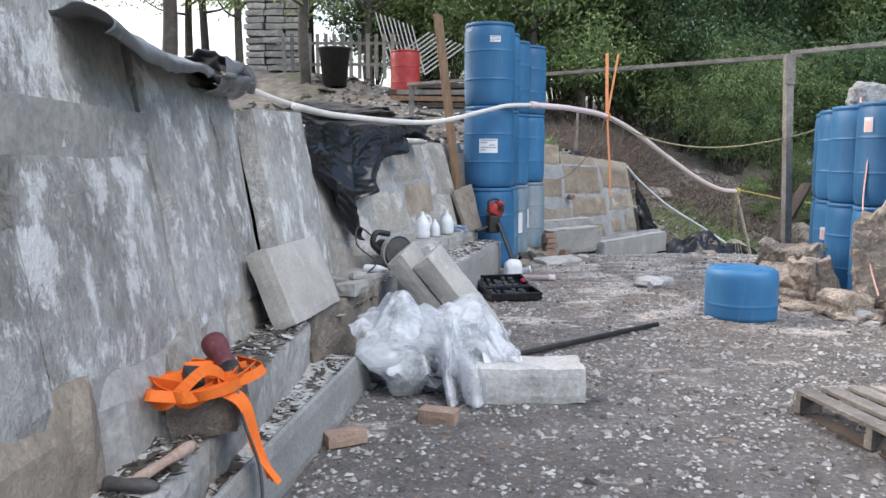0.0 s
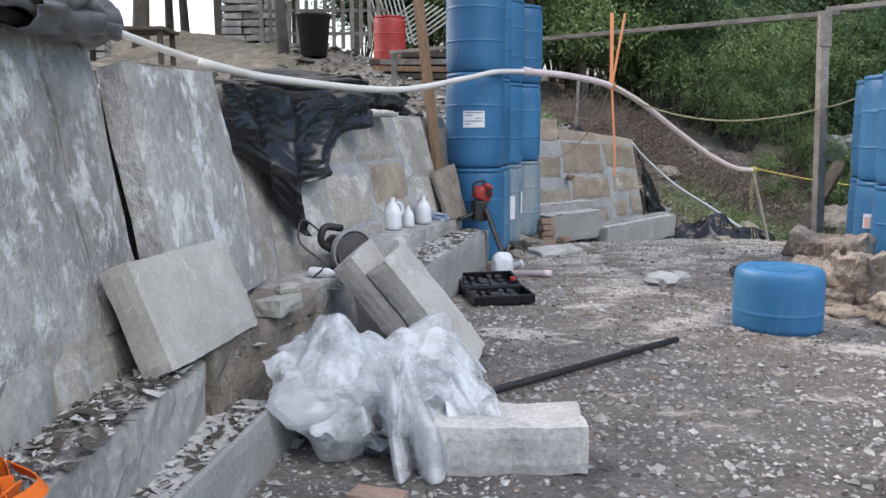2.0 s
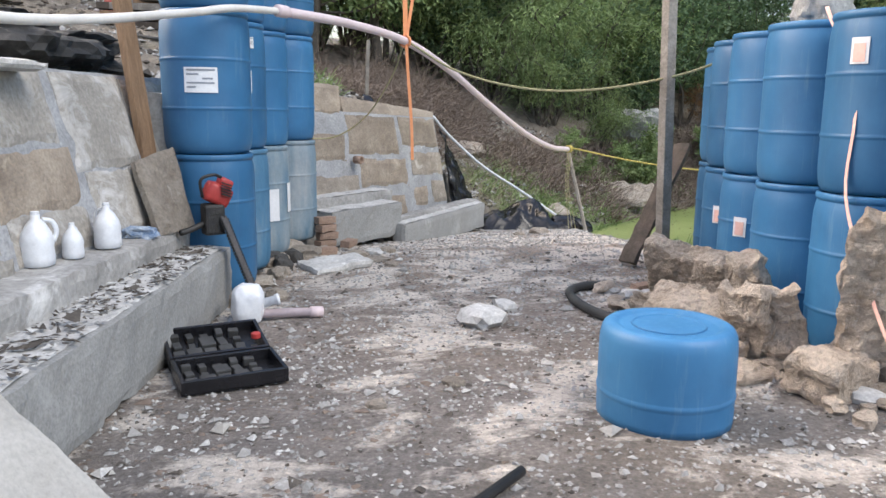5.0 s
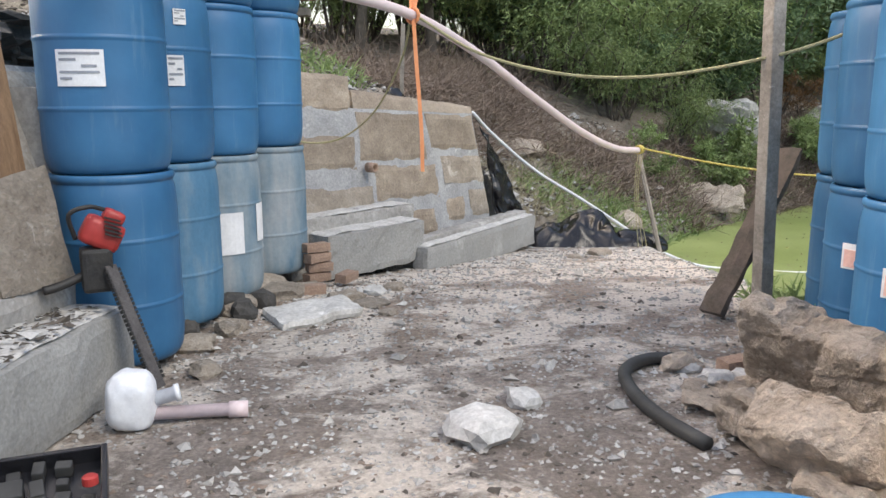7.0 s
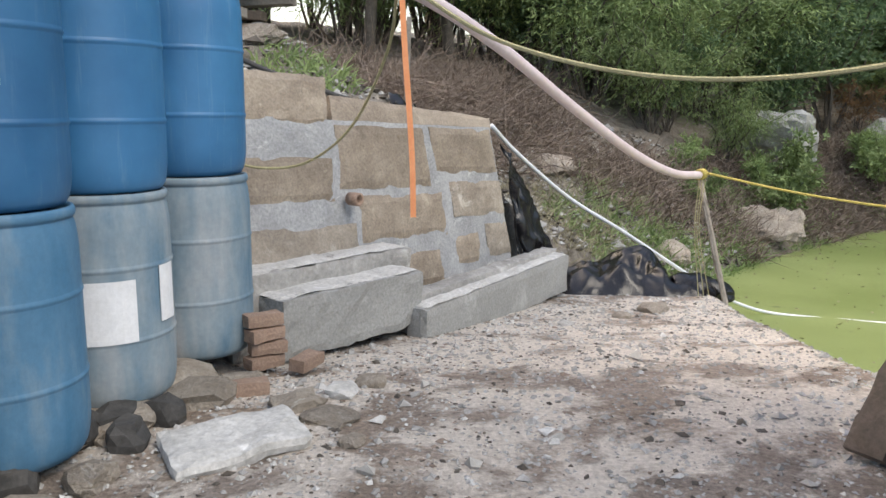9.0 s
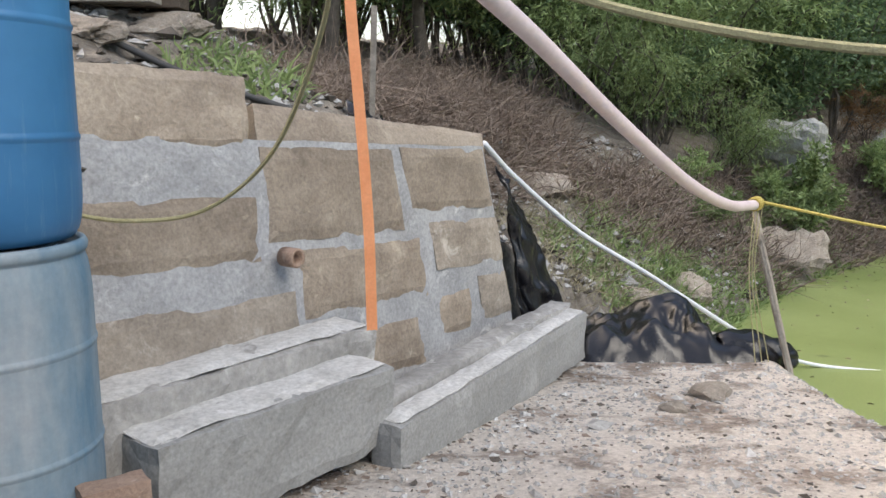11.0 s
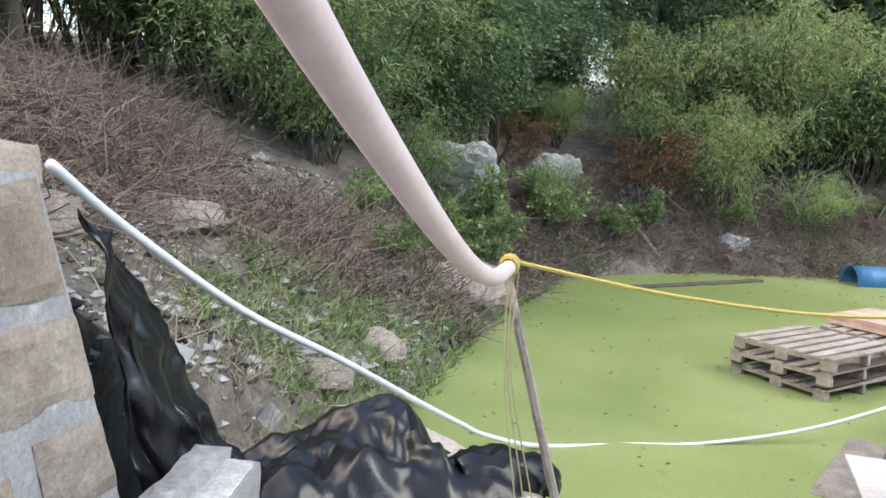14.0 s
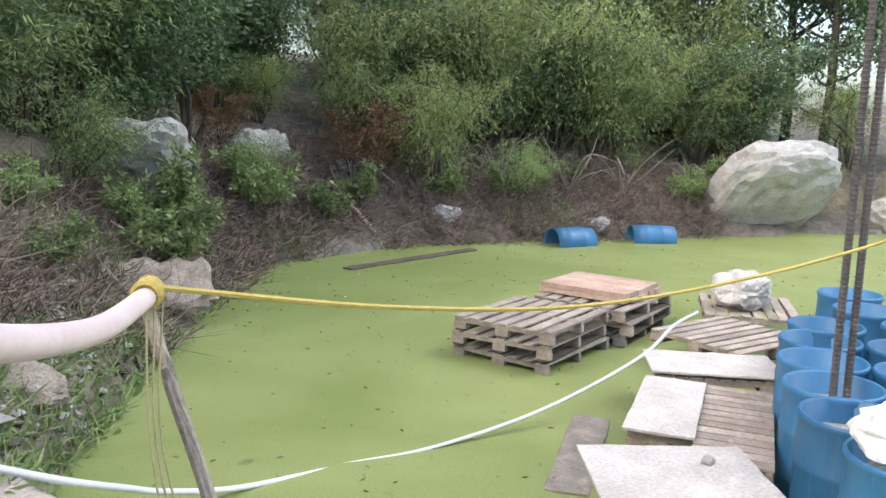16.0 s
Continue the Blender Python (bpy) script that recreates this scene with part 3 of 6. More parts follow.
for k, (y0, y1) in enumerate(((-4, 0), (0.01, 2.25), (2.26, 2.85), (2.86, 3.3), (3.31, 3.62), (3.63, 4.3), (4.31, 6.0))):
    face_piece("base_stone", [(-0.94, y0, -0.1), (-0.94, y1, -0.1), (-1.0, y1, 0.66 + 0.05 * math.sin(k * 2.3)), (-1.0, y0, 0.66 + 0.05 * math.sin(k * 1.3))], 0.2, STONE if k == 1 else (GREYSTONE if k % 2 else CONCRETE), wall_w, 20 + k, amp=0.02)
bm = bmesh.new()
box(bm, 0.3, 10.0, 1.5, pose(-1.32, 1.0, 0))
part("backing", bm, CONCRETE, wall_w)

# ---- stone block wall under the hanging tarp ----
wall_m = thing("wall_middle", "old stone block wall leaning back, joints smeared with grey mortar", "stone wall", kind="structure")
MID = [Vector(p) for p in ((-0.80, 6.0, 0.2), (0.62, 9.5, 0.2), (0.22, 9.75, 1.5), (-0.98, 6.0, 1.5))]
END = [Vector(p) for p in ((0.9, 11.0, -0.1), (3.48, 13.71, -0.3), (3.13, 13.40, 1.19), (0.95, 11.62, 1.32))]


def patch(c, u, v, out=0.0):
    a, b, cc, d = c
    nrm = (b - a).cross(d - a).normalized()
    return (a * (1 - u) + b * u) * (1 - v) + (d * (1 - u) + cc * u) * v + nrm * out


def block_wall(corners, cells, parent, mats, seed):
    """A mortar body with proud stone blocks: cells as u0, u1, v0, v1, material index."""
    face_piece("mortar", [patch(corners, u, v) for u, v in ((0, 0), (1, 0), (1, 1), (0, 1))], 0.25, MORTAR, parent, seed, amp=0.006)
    for k, (u0, u1, v0, v1, mi) in enumerate(cells):
        face_piece("stone_block", [patch(corners, u, v, 0.012) for u, v in ((u0 - 0.008, v0 - 0.022), (u1 + 0.008, v0 - 0.022), (u1 + 0.008, v1 + 0.022 * (v1 < 0.98)), (u0 - 0.008, v1 + 0.022 * (v1 < 0.98)))], 0.10, mats[mi], parent, seed + k * 1.7, step=0.05, amp=0.008)


block_wall(MID, [(0.02, 0.22, 0.05, 0.33, 0), (0.24, 0.42, 0.04, 0.30, 0), (0.44, 0.60, 0.30, 0.43, 0), (0.02, 0.2, 0.38, 0.7, 0), (0.23, 0.40, 0.36, 0.62, 0),
                 (0.43, 0.595, 0.46, 0.66, 1), (0.635, 0.80, 0.30, 0.55, 0), (0.62, 0.80, 0.60, 0.99, 0), (0.38, 0.58, 0.72, 0.99, 0), (0.05, 0.35, 0.72, 0.99, 0), (0.82, 0.97, 0.3, 0.98, 0)],
           wall_m, (GREYSTONE, STONE), 31)
wall_e = thing("wall_end", "tan stone block wall with wide light grey mortar joints", "stone wall", kind="structure")
block_wall(END, [(0.02, 0.395, 0.65, 0.80, 0), (0.02, 0.45, 0.36, 0.50, 1), (0.02, 0.45, 0.1, 0.28, 1), (0.43, 0.71, 0.70, 0.955, 0), (0.75, 0.985, 0.77, 0.985, 0),
                 (0.48, 0.745, 0.445, 0.625, 0), (0.792, 0.99, 0.53, 0.68, 1), (0.545, 0.71, 0.19, 0.325, 0), (0.78, 0.862, 0.265, 0.39, 0), (0.91, 0.99, 0.29, 0.435, 1)], wall_e, (STONE, WASHED), 57)
# taller course and capping on the end wall
face_piece("stone_block", [(0.9, 11.56, 1.24), (1.84, 12.34, 1.215), (1.82, 12.40, 1.55), (0.85, 11.65, 1.60)], 0.22, STONE, wall_e, 71, 0.05, 0.014)
face_piece("capping", [(1.87, 12.40, 1.215), (3.15, 13.46, 1.165), (3.15, 13.54, 1.27), (1.85, 12.50, 1.43)], 0.3, STONE, wall_e, 73, 0.05, 0.008)
bm = lathe(bmesh.new(), [(0.045, 0), (0.045, 0.09), (0.03, 0.09), (0.03, 0.05)], 14, pose(1.99, 12.26, 0.74) @ pose(0, 0, 0, 90, 0, 45) @ pose(0, 0, -0.03))
part("pipe_plug", bm, BRICK, wall_e, "rusty brown drain pipe stub", smooth=True)
bm = rough_box(0.3, 2.5, 1.4, 0.25)
bmesh.ops.transform(bm, matrix=pose(0.55, 10.4, 0, 0, 0, -17), verts=bm.verts)
part("backing", bm, CONCRETE, wall_e)


# ---- concrete ledges at the foot of the walls ----
def along(p, q, z=0.0):
    """A pose at the middle of p-q on the plan, with local x along it."""
    return pose((p[0] + q[0]) / 2, (p[1] + q[1]) / 2, z, 0, 0, math.degrees(math.atan2(q[1] - p[1], q[0] - p[0]))), math.hypot(q[0] - p[0], q[1] - p[1])


def ledge(name, p, q, width, height, label, mat=CONCRETE, z=0.0, amp=0.012, tilt=0.0, top=None, category="concrete ledge"):
    """A cast ledge whose front foot runs from p to q (the yard on its right-hand side)."""
    m, length = along(p, q, z)
    ob = thing(name, label, category, m)
    bm = rough_box(length, width, height, 0.06, amp, p[1] * 1.3 + width)
    bmesh.ops.transform(bm, matrix=pose(0, width / 2, 0) @ pose(0, 0, 0, 0, tilt, 0), verts=bm.verts)
    part("body", bm, mat, ob)
    if top:
        bm = rough_box(length * 0.97, width * 0.8, 0.02, 0.05, 0.011, p[1] + 3)
        bmesh.ops.transform(bm, matrix=pose(0, width / 2, height - 0.008), verts=bm.verts)
        part("crust", bm, top, ob, "white lime crust on its top")
    return ob


ledge("upper_ledge", (-0.86, -1.0), (-0.80, 2.62), 0.25, 0.36, "rough grey concrete ledge along the wall foot", amp=0.02)
ledge("upper_ledge", (-0.80, 2.64), (-0.73, 4.28), 0.28, 0.43, "rough layered concrete ledge beside the slab wall", amp=0.02)
ledge("upper_ledge", (-0.72, 4.31), (-0.46, 5.5), 0.36, 0.47, "crumbling rubble concrete ledge beside the wall", RUBBLE, amp=0.03)
ledge("upper_ledge", (-0.55, 5.5), (-0.2, 6.7), 0.42, 0.46, "broken mortar covered ledge below the tarp", CONCRETE, amp=0.03)
ledge("kerb", (-0.82, 1.6), (-0.405, 4.60), 0.045, 0.27, "smooth grey cast concrete kerb plate", FORM, -0.02, amp=0.003)
ledge("kerb_fill", (-0.80, 1.62), (-0.47, 4.55), 0.32, 0.20, "crumbly concrete fill behind the kerb", LIME, -0.02, amp=0.02)
ledge("footing", (-0.05, 6.1), (0.665, 8.92), 0.36, 0.40, "long grey concrete footing with a dusty top", FORM, amp=0.01, top=LIME)
ledge("footing_step", (-0.36, 6.2), (0.42, 9.02), 0.40, 0.55, "upper step of the grey concrete footing", CONCRETE, amp=0.016)
ledge("ledge_block", (1.58, 11.22), (2.44, 11.98), 0.30, 0.36, "grey concrete ledge with a white crusted top", FORM, -0.06, amp=0.016, top=LIME)
ledge("mortar_bench", (1.30, 11.25), (2.38, 12.25), 0.28, 0.47, "rough mortar ledge at the stone wall's foot", CONCRETE, -0.06, amp=0.022, top=LIME)
ledge("ledge_block", (2.45, 11.84), (3.93, 13.68), 0.16, 0.33, "grey concrete ledge with a broken white edge", FORM, -0.26, amp=0.01, top=LIME)
ledge("mortar_bench", (2.36, 12.0), (3.84, 13.76), 0.16, 0.37, "rough concrete strip against the stone wall", CONCRETE, -0.26, amp=0.016)


# ---- drums ----
DH, DR = 0.93, 0.295


def drum_profile():
    p = [(0.0, 0.012), (0.2, 0.012), (0.235, 0.0), (0.262, 0.006), (0.276, 0.03), (0.284, 0.06), (0.289, 0.10), (0.2915, 0.15), (0.292, 0.22)]
    for z in (0.30, 0.615):
        p += [(0.292, z - 0.016), (0.2925, z - 0.011), (0.2965, z - 0.005), (0.2965, z + 0.005), (0.2925, z + 0.011), (0.292, z + 0.016)]
    p += [(0.292, 0.72), (0.2915, 0.78), (0.289, 0.82), (0.284, 0.86), (0.278, 0.882), (0.277, 0.889), (0.284, 0.893), (0.288, 0.905), (0.287, 0.918), (0.282, 0.928), (0.272, 0.93), (0.262, 0.918), (0.258, 0.905), (0.15, 0.903), (0.0, 0.905)]
    return p


def curved_label(ob, ang, z, w, h, mat, bars=True, name="label", r0=DR):
    """A paper patch on the drum's side, centred at ang degrees."""
    n = 8
    span = w / r0
    bm = bmesh.new()
    rows = []
    for i in range(n + 1):
        a = radians(ang) + (i / n - 0.5) * span
        rows.append([bm.verts.new((r * math.cos(a), r * math.sin(a), zz)) for r, zz in ((r0 + 0.001, z), (r0 + 0.004, z), (r0 + 0.004, z + h), (r0 + 0.001, z + h))])
    for x, y in zip(rows, rows[1:]):
        for k in range(4):
            bm.faces.new((x[k], y[k], y[(k + 1) % 4], x[(k + 1) % 4]))
    bm.faces.new(rows[0])
    bm.faces.new(rows[-1][::-1])
    lab = part(name, bm, mat, ob)
    if bars:
        bm = bmesh.new()
        for k, (u0, u1) in enumerate(((0.08, 0.92), (0.08, 0.45), (0.55, 0.85), (0.08, 0.9), (0.08, 0.35))):
            zz = z + h * (0.86 - 0.17 * k)
            vs = []
            for i in range(5):
                a = radians(ang) + (u0 + (u1 - u0) * i / 4 - 0.5) * span
                vs.append([bm.verts.new(((r0 + 0.0065) * math.cos(a), (r0 + 0.0065) * math.sin(a), c)) for c in (zz, zz + h * 0.07)])
            for x, y in zip(vs, vs[1:]):
                bm.faces.new((x[0], y[0], y[1], x[1]))
        part("print", bm, INK, lab)
    return lab


def drum(m, label, mat=DRUM, group="", labels=()):
    ob = thing("plastic_drum", label, "drum", m, group)
    prof = [p for p in drum_profile() if p[0] > 0]
    part("body", lathe(bmesh.new(), prof, 36), mat, ob, smooth=True)
    for k, x in enumerate((-0.17, 0.17)):
        part("bung", lathe(bmesh.new(), [(0.038, 0.0), (0.038, 0.012), (0.03, 0.016)], 12, pose(x, 0.0, 0.904)), mat, ob, smooth=False)
    for args in labels:
        curved_label(ob, *args)
    return ob


S1, S2 = "stacked drums by the stone wall", "stacked drums at the pond edge"
for k, (x, y, z) in enumerate(((0.54, 9.25, 0.065), (0.66, 9.93, 0.06), (0.86, 10.58, 0.055), (1.14, 11.16, 0.075))):
    for lv in range(3):
        labs = []
        if k == 0 and lv == 1:
            labs = [(-92, 0.40, 0.21, 0.16, PAPER)]
        if k == 0 and lv == 2:
            labs = [(-80, 0.70, 0.12, 0.07, PAPER)]
        if k == 1 and lv == 1:
            labs = [(-55, 0.74, 0.07, 0.08, PAPER), (-62, 0.42, 0.09, 0.16, PAPER)]
        if k == 2 and lv == 0:
            labs = [(-76, 0.30, 0.24, 0.27, PAPER, False, "torn_label"), (-18, 0.36, 0.11, 0.25, PAPER, False, "torn_label")]
        dusty = lv == 0 and k >= 1
        text = "dusty whitened blue plastic drum at the bottom of a stack" if dusty else ("blue plastic drum standing on rubble, carrying two drums" if lv == 0 else "blue plastic drum stacked on another drum")
        drum(pose(x + rnd(-0.008, 0.008), y, z + lv * DH, 0, 0, rnd(-6, 6)), text, (MILD if k == 1 else DUSTY) if dusty else DRUM, S1, labs)
for k, (x, y) in enumerate(((4.10, 6.47), (4.02, 7.08), (4.08, 7.69), (4.24, 8.28), (4.47, 8.85), (4.76, 9.40))):
    for lv in range(2):
        labs = []
        if lv == 1 and k < 2:
            labs = [(198, 0.66, 0.09, 0.13, PAPER, False), (198, 0.67, 0.06, 0.09, PINKPAPER, False, "pink_print", 0.299)]
        if lv == 0 and k in (0, 3, 4):
            labs = [(205, 0.52, 0.09, 0.13, PAPER, False), (205, 0.53, 0.06, 0.09, PINKPAPER, False, "pink_print", 0.299)]
        if lv == 0 and k == 3:
            labs.append((215, 0.28, 0.26, 0.07, YELLOWTAPE, False, "yellow_label"))
        drum(pose(x, y, -0.03 + lv * DH, 0, 0, rnd(-8, 8)), "blue plastic drum stacked on another drum" if lv else "blue plastic drum standing behind broken concrete", DRUM, S2, labs)

cut = thing("cut_drum", "upturned cut-off half of a blue plastic drum on gravel", "drum", pose(2.52, 6.55, -0.005, 0, 0, 40))
part("body", lathe(bmesh.new(), [(0.291, 0.0), (0.2925, 0.04), (0.2925, 0.112), (0.293, 0.117), (0.2965, 0.124), (0.2965, 0.136), (0.293, 0.143), (0.2925, 0.148), (0.2925, 0.22), (0.292, 0.32), (0.29, 0.36), (0.285, 0.39), (0.275, 0.41), (0.26, 0.421), (0.235, 0.424), (0.222, 0.418), (0.216, 0.412), (0.20, 0.41), (0.1, 0.412), (0.01, 0.413)], 44), DRUM, cut, smooth=True)

part("base_ring", lathe(bmesh.new(), [(0.150, 0.411), (0.153, 0.417), (0.157, 0.417), (0.160, 0.411)], 40), DRUM, cut, smooth=True)

# drums standing open in the pond
open_prof = [(0.24, 0.0), (0.28, 0.03), (0.292, 0.3), (0.297, 0.31), (0.292, 0.325), (0.293, 0.6), (0.298, 0.615), (0.292, 0.63), (0.286, 0.86), (0.296, 0.875), (0.298, 0.9), (0.29, 0.915), (0.272, 0.905), (0.272, 0.72), (0.02, 0.70)]
POND_DRUMS = [(7.95, 11.72), (8.42, 12.03), (8.93, 12.22), (9.50, 12.38), (10.08, 12.50), (10.62, 12.55), (11.5, 12.35), (12.2, 12.6), (8.95, 11.62), (9.55, 11.78), (10.2, 11.9), (11.0, 11.9)]
for k, (x, y) in enumerate(POND_DRUMS):
    ob = thing("open_drum", "open-topped blue plastic drum filled with concrete, standing in the pond", "drum", pose(x, y, -1.12, 0, 0, k * 37), "open drums in the pond")
    part("body", lathe(bmesh.new(), open_prof, 36), DRUM, ob, smooth=True)
    part("concrete_fill", lathe(bmesh.new(), [(0.27, 0.70), (0.27, 0.76), (0.01, 0.765)], 24), CONCRETE, ob, "grey concrete filling")
    if k in (0, 1):
        curved_label(ob, 195 - k * 37, 0.50, 0.10, 0.12, PAPER, False)
        curved_label(ob, 195 - k * 37, 0.51, 0.07, 0.10, PINKPAPER, False, "pink_print", 0.299)
for (x, y, a, dx, dy) in ((17.75, 18.35, 60, 0, 0), (19.35, 17.3, 40, 0, 0)):
    ob = thing("floating_drum", "blue plastic drum lying half sunk at the far bank", "drum", pose(x, y, -0.90, 90, 0, a))
    part("body", lathe(bmesh.new(), [(0.272, 0.9), (0.272, 0.05), (0.295, 0.0), (0.297, 0.3), (0.30, 0.31), (0.295, 0.33), (0.297, 0.61), (0.30, 0.62), (0.295, 0.64), (0.28, 0.9), (0.2, 0.92), (0.02, 0.92)], 28, pose(0, 0, -0.45), (False, True)), DRUM, ob, smooth=True)

# rebar standing in the drums
for k, (x, y, h) in enumerate(((8.93, 12.22, 3.6), (9.0, 12.15, 3.6), (8.98, 11.6, 3.6))):
    ob = thing("rebar", "dark ribbed steel bar standing in a drum", "rebar", pose(x, y, -0.42))
    bm = bmesh.new()
    prof = []
    r = 0.022 if k < 2 else 0.016
    for i in range(int(h / 0.03)):
        prof += [(r, i * 0.03), (r, i * 0.03 + 0.018), (r * 1.18, i * 0.03 + 0.021), (r * 1.18, i * 0.03 + 0.027)]
    part("bar", lathe(bm, prof, 8), STEEL, ob)

# ---- pipe, straps, ropes, posts ----
pipe = thing("white_pipe", "pinkish white plastic pipe sagging from wall to drums to pole", "pipe")
PIPE_PTS = [(-0.97, 5.18, 1.665), (-0.75, 6.0, 1.645), (-0.12, 7.3, 1.66), (0.45, 8.55, 1.84), (0.72, 8.92, 1.92), (1.05, 9.25, 1.95), (1.6, 9.9, 1.95), (2.19, 10.62, 1.89), (2.75, 11.26, 1.69), (3.4, 11.97, 1.36), (4.1, 12.68, 1.02), (4.65, 13.22, 0.83), (5.08, 13.65, 0.775)]
part("thin_run", tube(bmesh.new(), smooth_path(PIPE_PTS[:6], 8), 0.024, 14), CREAM, pipe, "cream white thinner pipe", smooth=True)
part("tube", tube(bmesh.new(), smooth_path(PIPE_PTS[5:], 8), 0.034, 14), PIPE, pipe, smooth=True)
part("coupling", lathe(bmesh.new(), [(0.036, -0.06), (0.042, -0.05), (0.042, 0.05), (0.036, 0.06)], 14, beam((1.05, 9.25, 1.95), (1.6, 9.9, 1.95), 0, 0)[0]), PIPE, pipe, smooth=True)

spare = thing("white_pipe", "thin white plastic pipe lying along the wall top", "pipe")
part("tube", tube(bmesh.new(), smooth_path([(-1.24, 4.2, 1.79), (-1.16, 4.7, 1.745), (-1.10, 5.3, 1.715), (-1.02, 5.95, 1.70)], 6), 0.017, 12), CREAM, spare, smooth=True)

strap = thing("orange_strap", "faded orange strap tied round the pipe and hanging down", "strap")
part("hanging_end", ribbon(bmesh.new(), smooth_path([(2.19, 10.60, 1.93), (2.207, 10.585, 1.6), (2.225, 10.575, 1.35), (2.24, 10.57, 1.1), (2.245, 10.57, 0.85)], 6), 0.026, 0.003, (1, 0, 0)), ORANGE_PALE, strap)
part("upper_run", ribbon(bmesh.new(), [(2.19, 10.62, 1.93), (2.17, 10.60, 2.72)], 0.045, 0.003, (1, 0.3, 0)), ORANGE_PALE, strap)
part("second_run", ribbon(bmesh.new(), [(2.20, 10.62, 1.93), (2.33, 10.64, 2.72)], 0.03, 0.003, (1, 0.3, 0)), ORANGE_PALE, strap)
part("loop", tube(bmesh.new(), [(2.19 + 0.05 * math.cos(a / 10 * 6.283) * 0.7, 10.62 + 0.05 * math.cos(a / 10 * 6.283) * -0.7, 1.89 + 0.05 * math.sin(a / 10 * 6.283)) for a in range(11)], 0.012, 6), ORANGE_PALE, strap)

post = thing("wooden_post", "weathered grey wooden post standing on the yard", "post")
bm = bmesh.new()
box(bm, 0.09, 0.085, 2.55, pose(4.165, 9.45, -0.02, 0, -2.2, 12), 0.008)
part("shaft", bm, WOOD, post)
bm = bmesh.new()
box(bm, 0.13, 0.03, 0.35, pose(4.08, 9.39, 2.2, 0, -2.2, 12), 0.005)
part("cleat", bm, WOOD, post)
brace = thing("brace_board", "dark weathered board leaning beside the post", "board")
m, ln = beam((3.93, 9.62, 0.02), (4.62, 9.98, 1.02), 0, 0)
bm = rough_box(0.17, 0.06, ln, 0.07, 0.01, 4)
bmesh.ops.transform(bm, matrix=m, verts=bm.verts)
part("board", bm, DARKWOOD, brace)
rail = thing("top_rail", "long grey wooden rail resting on the post and trees", "rail")
for p, q in (((-0.6, 13.9, 2.62), (4.25, 9.45, 2.54)), ((4.15, 9.54, 2.58), (7.6, 6.4, 2.62))):
    m, ln = beam(p, q, 0, 0)
    bm = bmesh.new()
    box(bm, 0.09, 0.05, ln, m, 0.006)
    part("rail_board", bm, WOOD, rail)
bm = bmesh.new()
box(bm, 0.09, 0.09, 1.6, pose(-0.55, 13.85, 1.0), 0.006)
part("rail_post", bm, WOOD, rail)
bm = bmesh.new()
box(bm, 0.09, 0.09, 3.9, pose(7.55, 6.45, -1.3), 0.006)
part("rail_post", bm, WOOD, rail)

lean = thing("leaning_plank", "tall tan wooden plank leaning against the drums", "plank")
m, ln = beam((0.22, 8.98, 0.5), (-0.06, 9.12, 2.95), 0, 0)
bm = bmesh.new()
box(bm, 0.15, 0.045, ln, m, 0.006)
part("plank", bm, TANWOOD, lean)

rope = thing("sagging_rope", "weathered yellowish rope sagging between pipe and drums", "rope")
part("cord", tube(bmesh.new(), smooth_path([(2.22, 10.6, 1.88), (2.6, 10.35, 1.63), (3.1, 10.05, 1.49), (3.6, 9.75, 1.48), (4.14, 9.39, 1.59), (4.5, 9.2, 1.73)], 8), 0.010, 6), KHAKI, rope)
rope = thing("loop_rope", "weathered rope hanging in a loop over the stone wall", "rope")
part("cord", tube(bmesh.new(), smooth_path([(2.18, 10.66, 1.88), (2.15, 11.0, 1.62), (1.98, 11.4, 1.25), (1.72, 11.65, 1.03), (1.45, 11.6, 1.0), (1.25, 11.35, 1.08)], 8), 0.008, 6), KHAKI, rope)

pole = thing("mooring_pole", "split wooden pole at the bank with rope knots", "pole")
m, ln = beam((5.36, 13.50, -0.42), (5.12, 13.72, 0.76), 0, 0)
bm = rough_box(0.052, 0.045, ln, 0.06, 0.004, 2)
bmesh.ops.transform(bm, matrix=m, verts=bm.verts)
part("shaft", bm, PALEWOOD, pole)
bm = rough_box(0.03, 0.035, ln * 0.9, 0.06, 0.004, 3)
bmesh.ops.transform(bm, matrix=m @ pose(0.045, 0.0, -0.1), verts=bm.verts)
part("split", bm, WOOD, pole)
for k in range(3):
    part("string", tube(bmesh.new(), smooth_path([(5.09 + 0.03 * k, 13.66, 0.75), (5.05 + 0.02 * k, 13.6, 0.3), (5.08 + 0.05 * k, 13.5, -0.3)], 5), 0.004, 5), KHAKI, pole)
knot = thing("yellow_rope", "yellow rope knotted round the pipe end, running over the pond", "rope")
for k in range(4):
    part("coil", tube(bmesh.new(), [(5.11 + 0.040 * math.cos(a / 12 * 6.283) * 0.7 + 0.018 * k - 0.02, 13.68 - 0.040 * math.cos(a / 12 * 6.283) * 0.7 + 0.02 * k - 0.02, 0.78 + 0.040 * math.sin(a / 12 * 6.283)) for a in range(13)], 0.012, 6), YELLOW, knot)
part("run", tube(bmesh.new(), smooth_path([(5.12, 13.70, 0.80), (6.0, 13.42, 0.62), (6.9, 13.05, 0.52), (7.8, 12.6, 0.56), (8.7, 12.05, 0.72), (9.6, 11.4, 1.0), (10.5, 10.7, 1.4)], 8), 0.011, 6), YELLOW, knot)

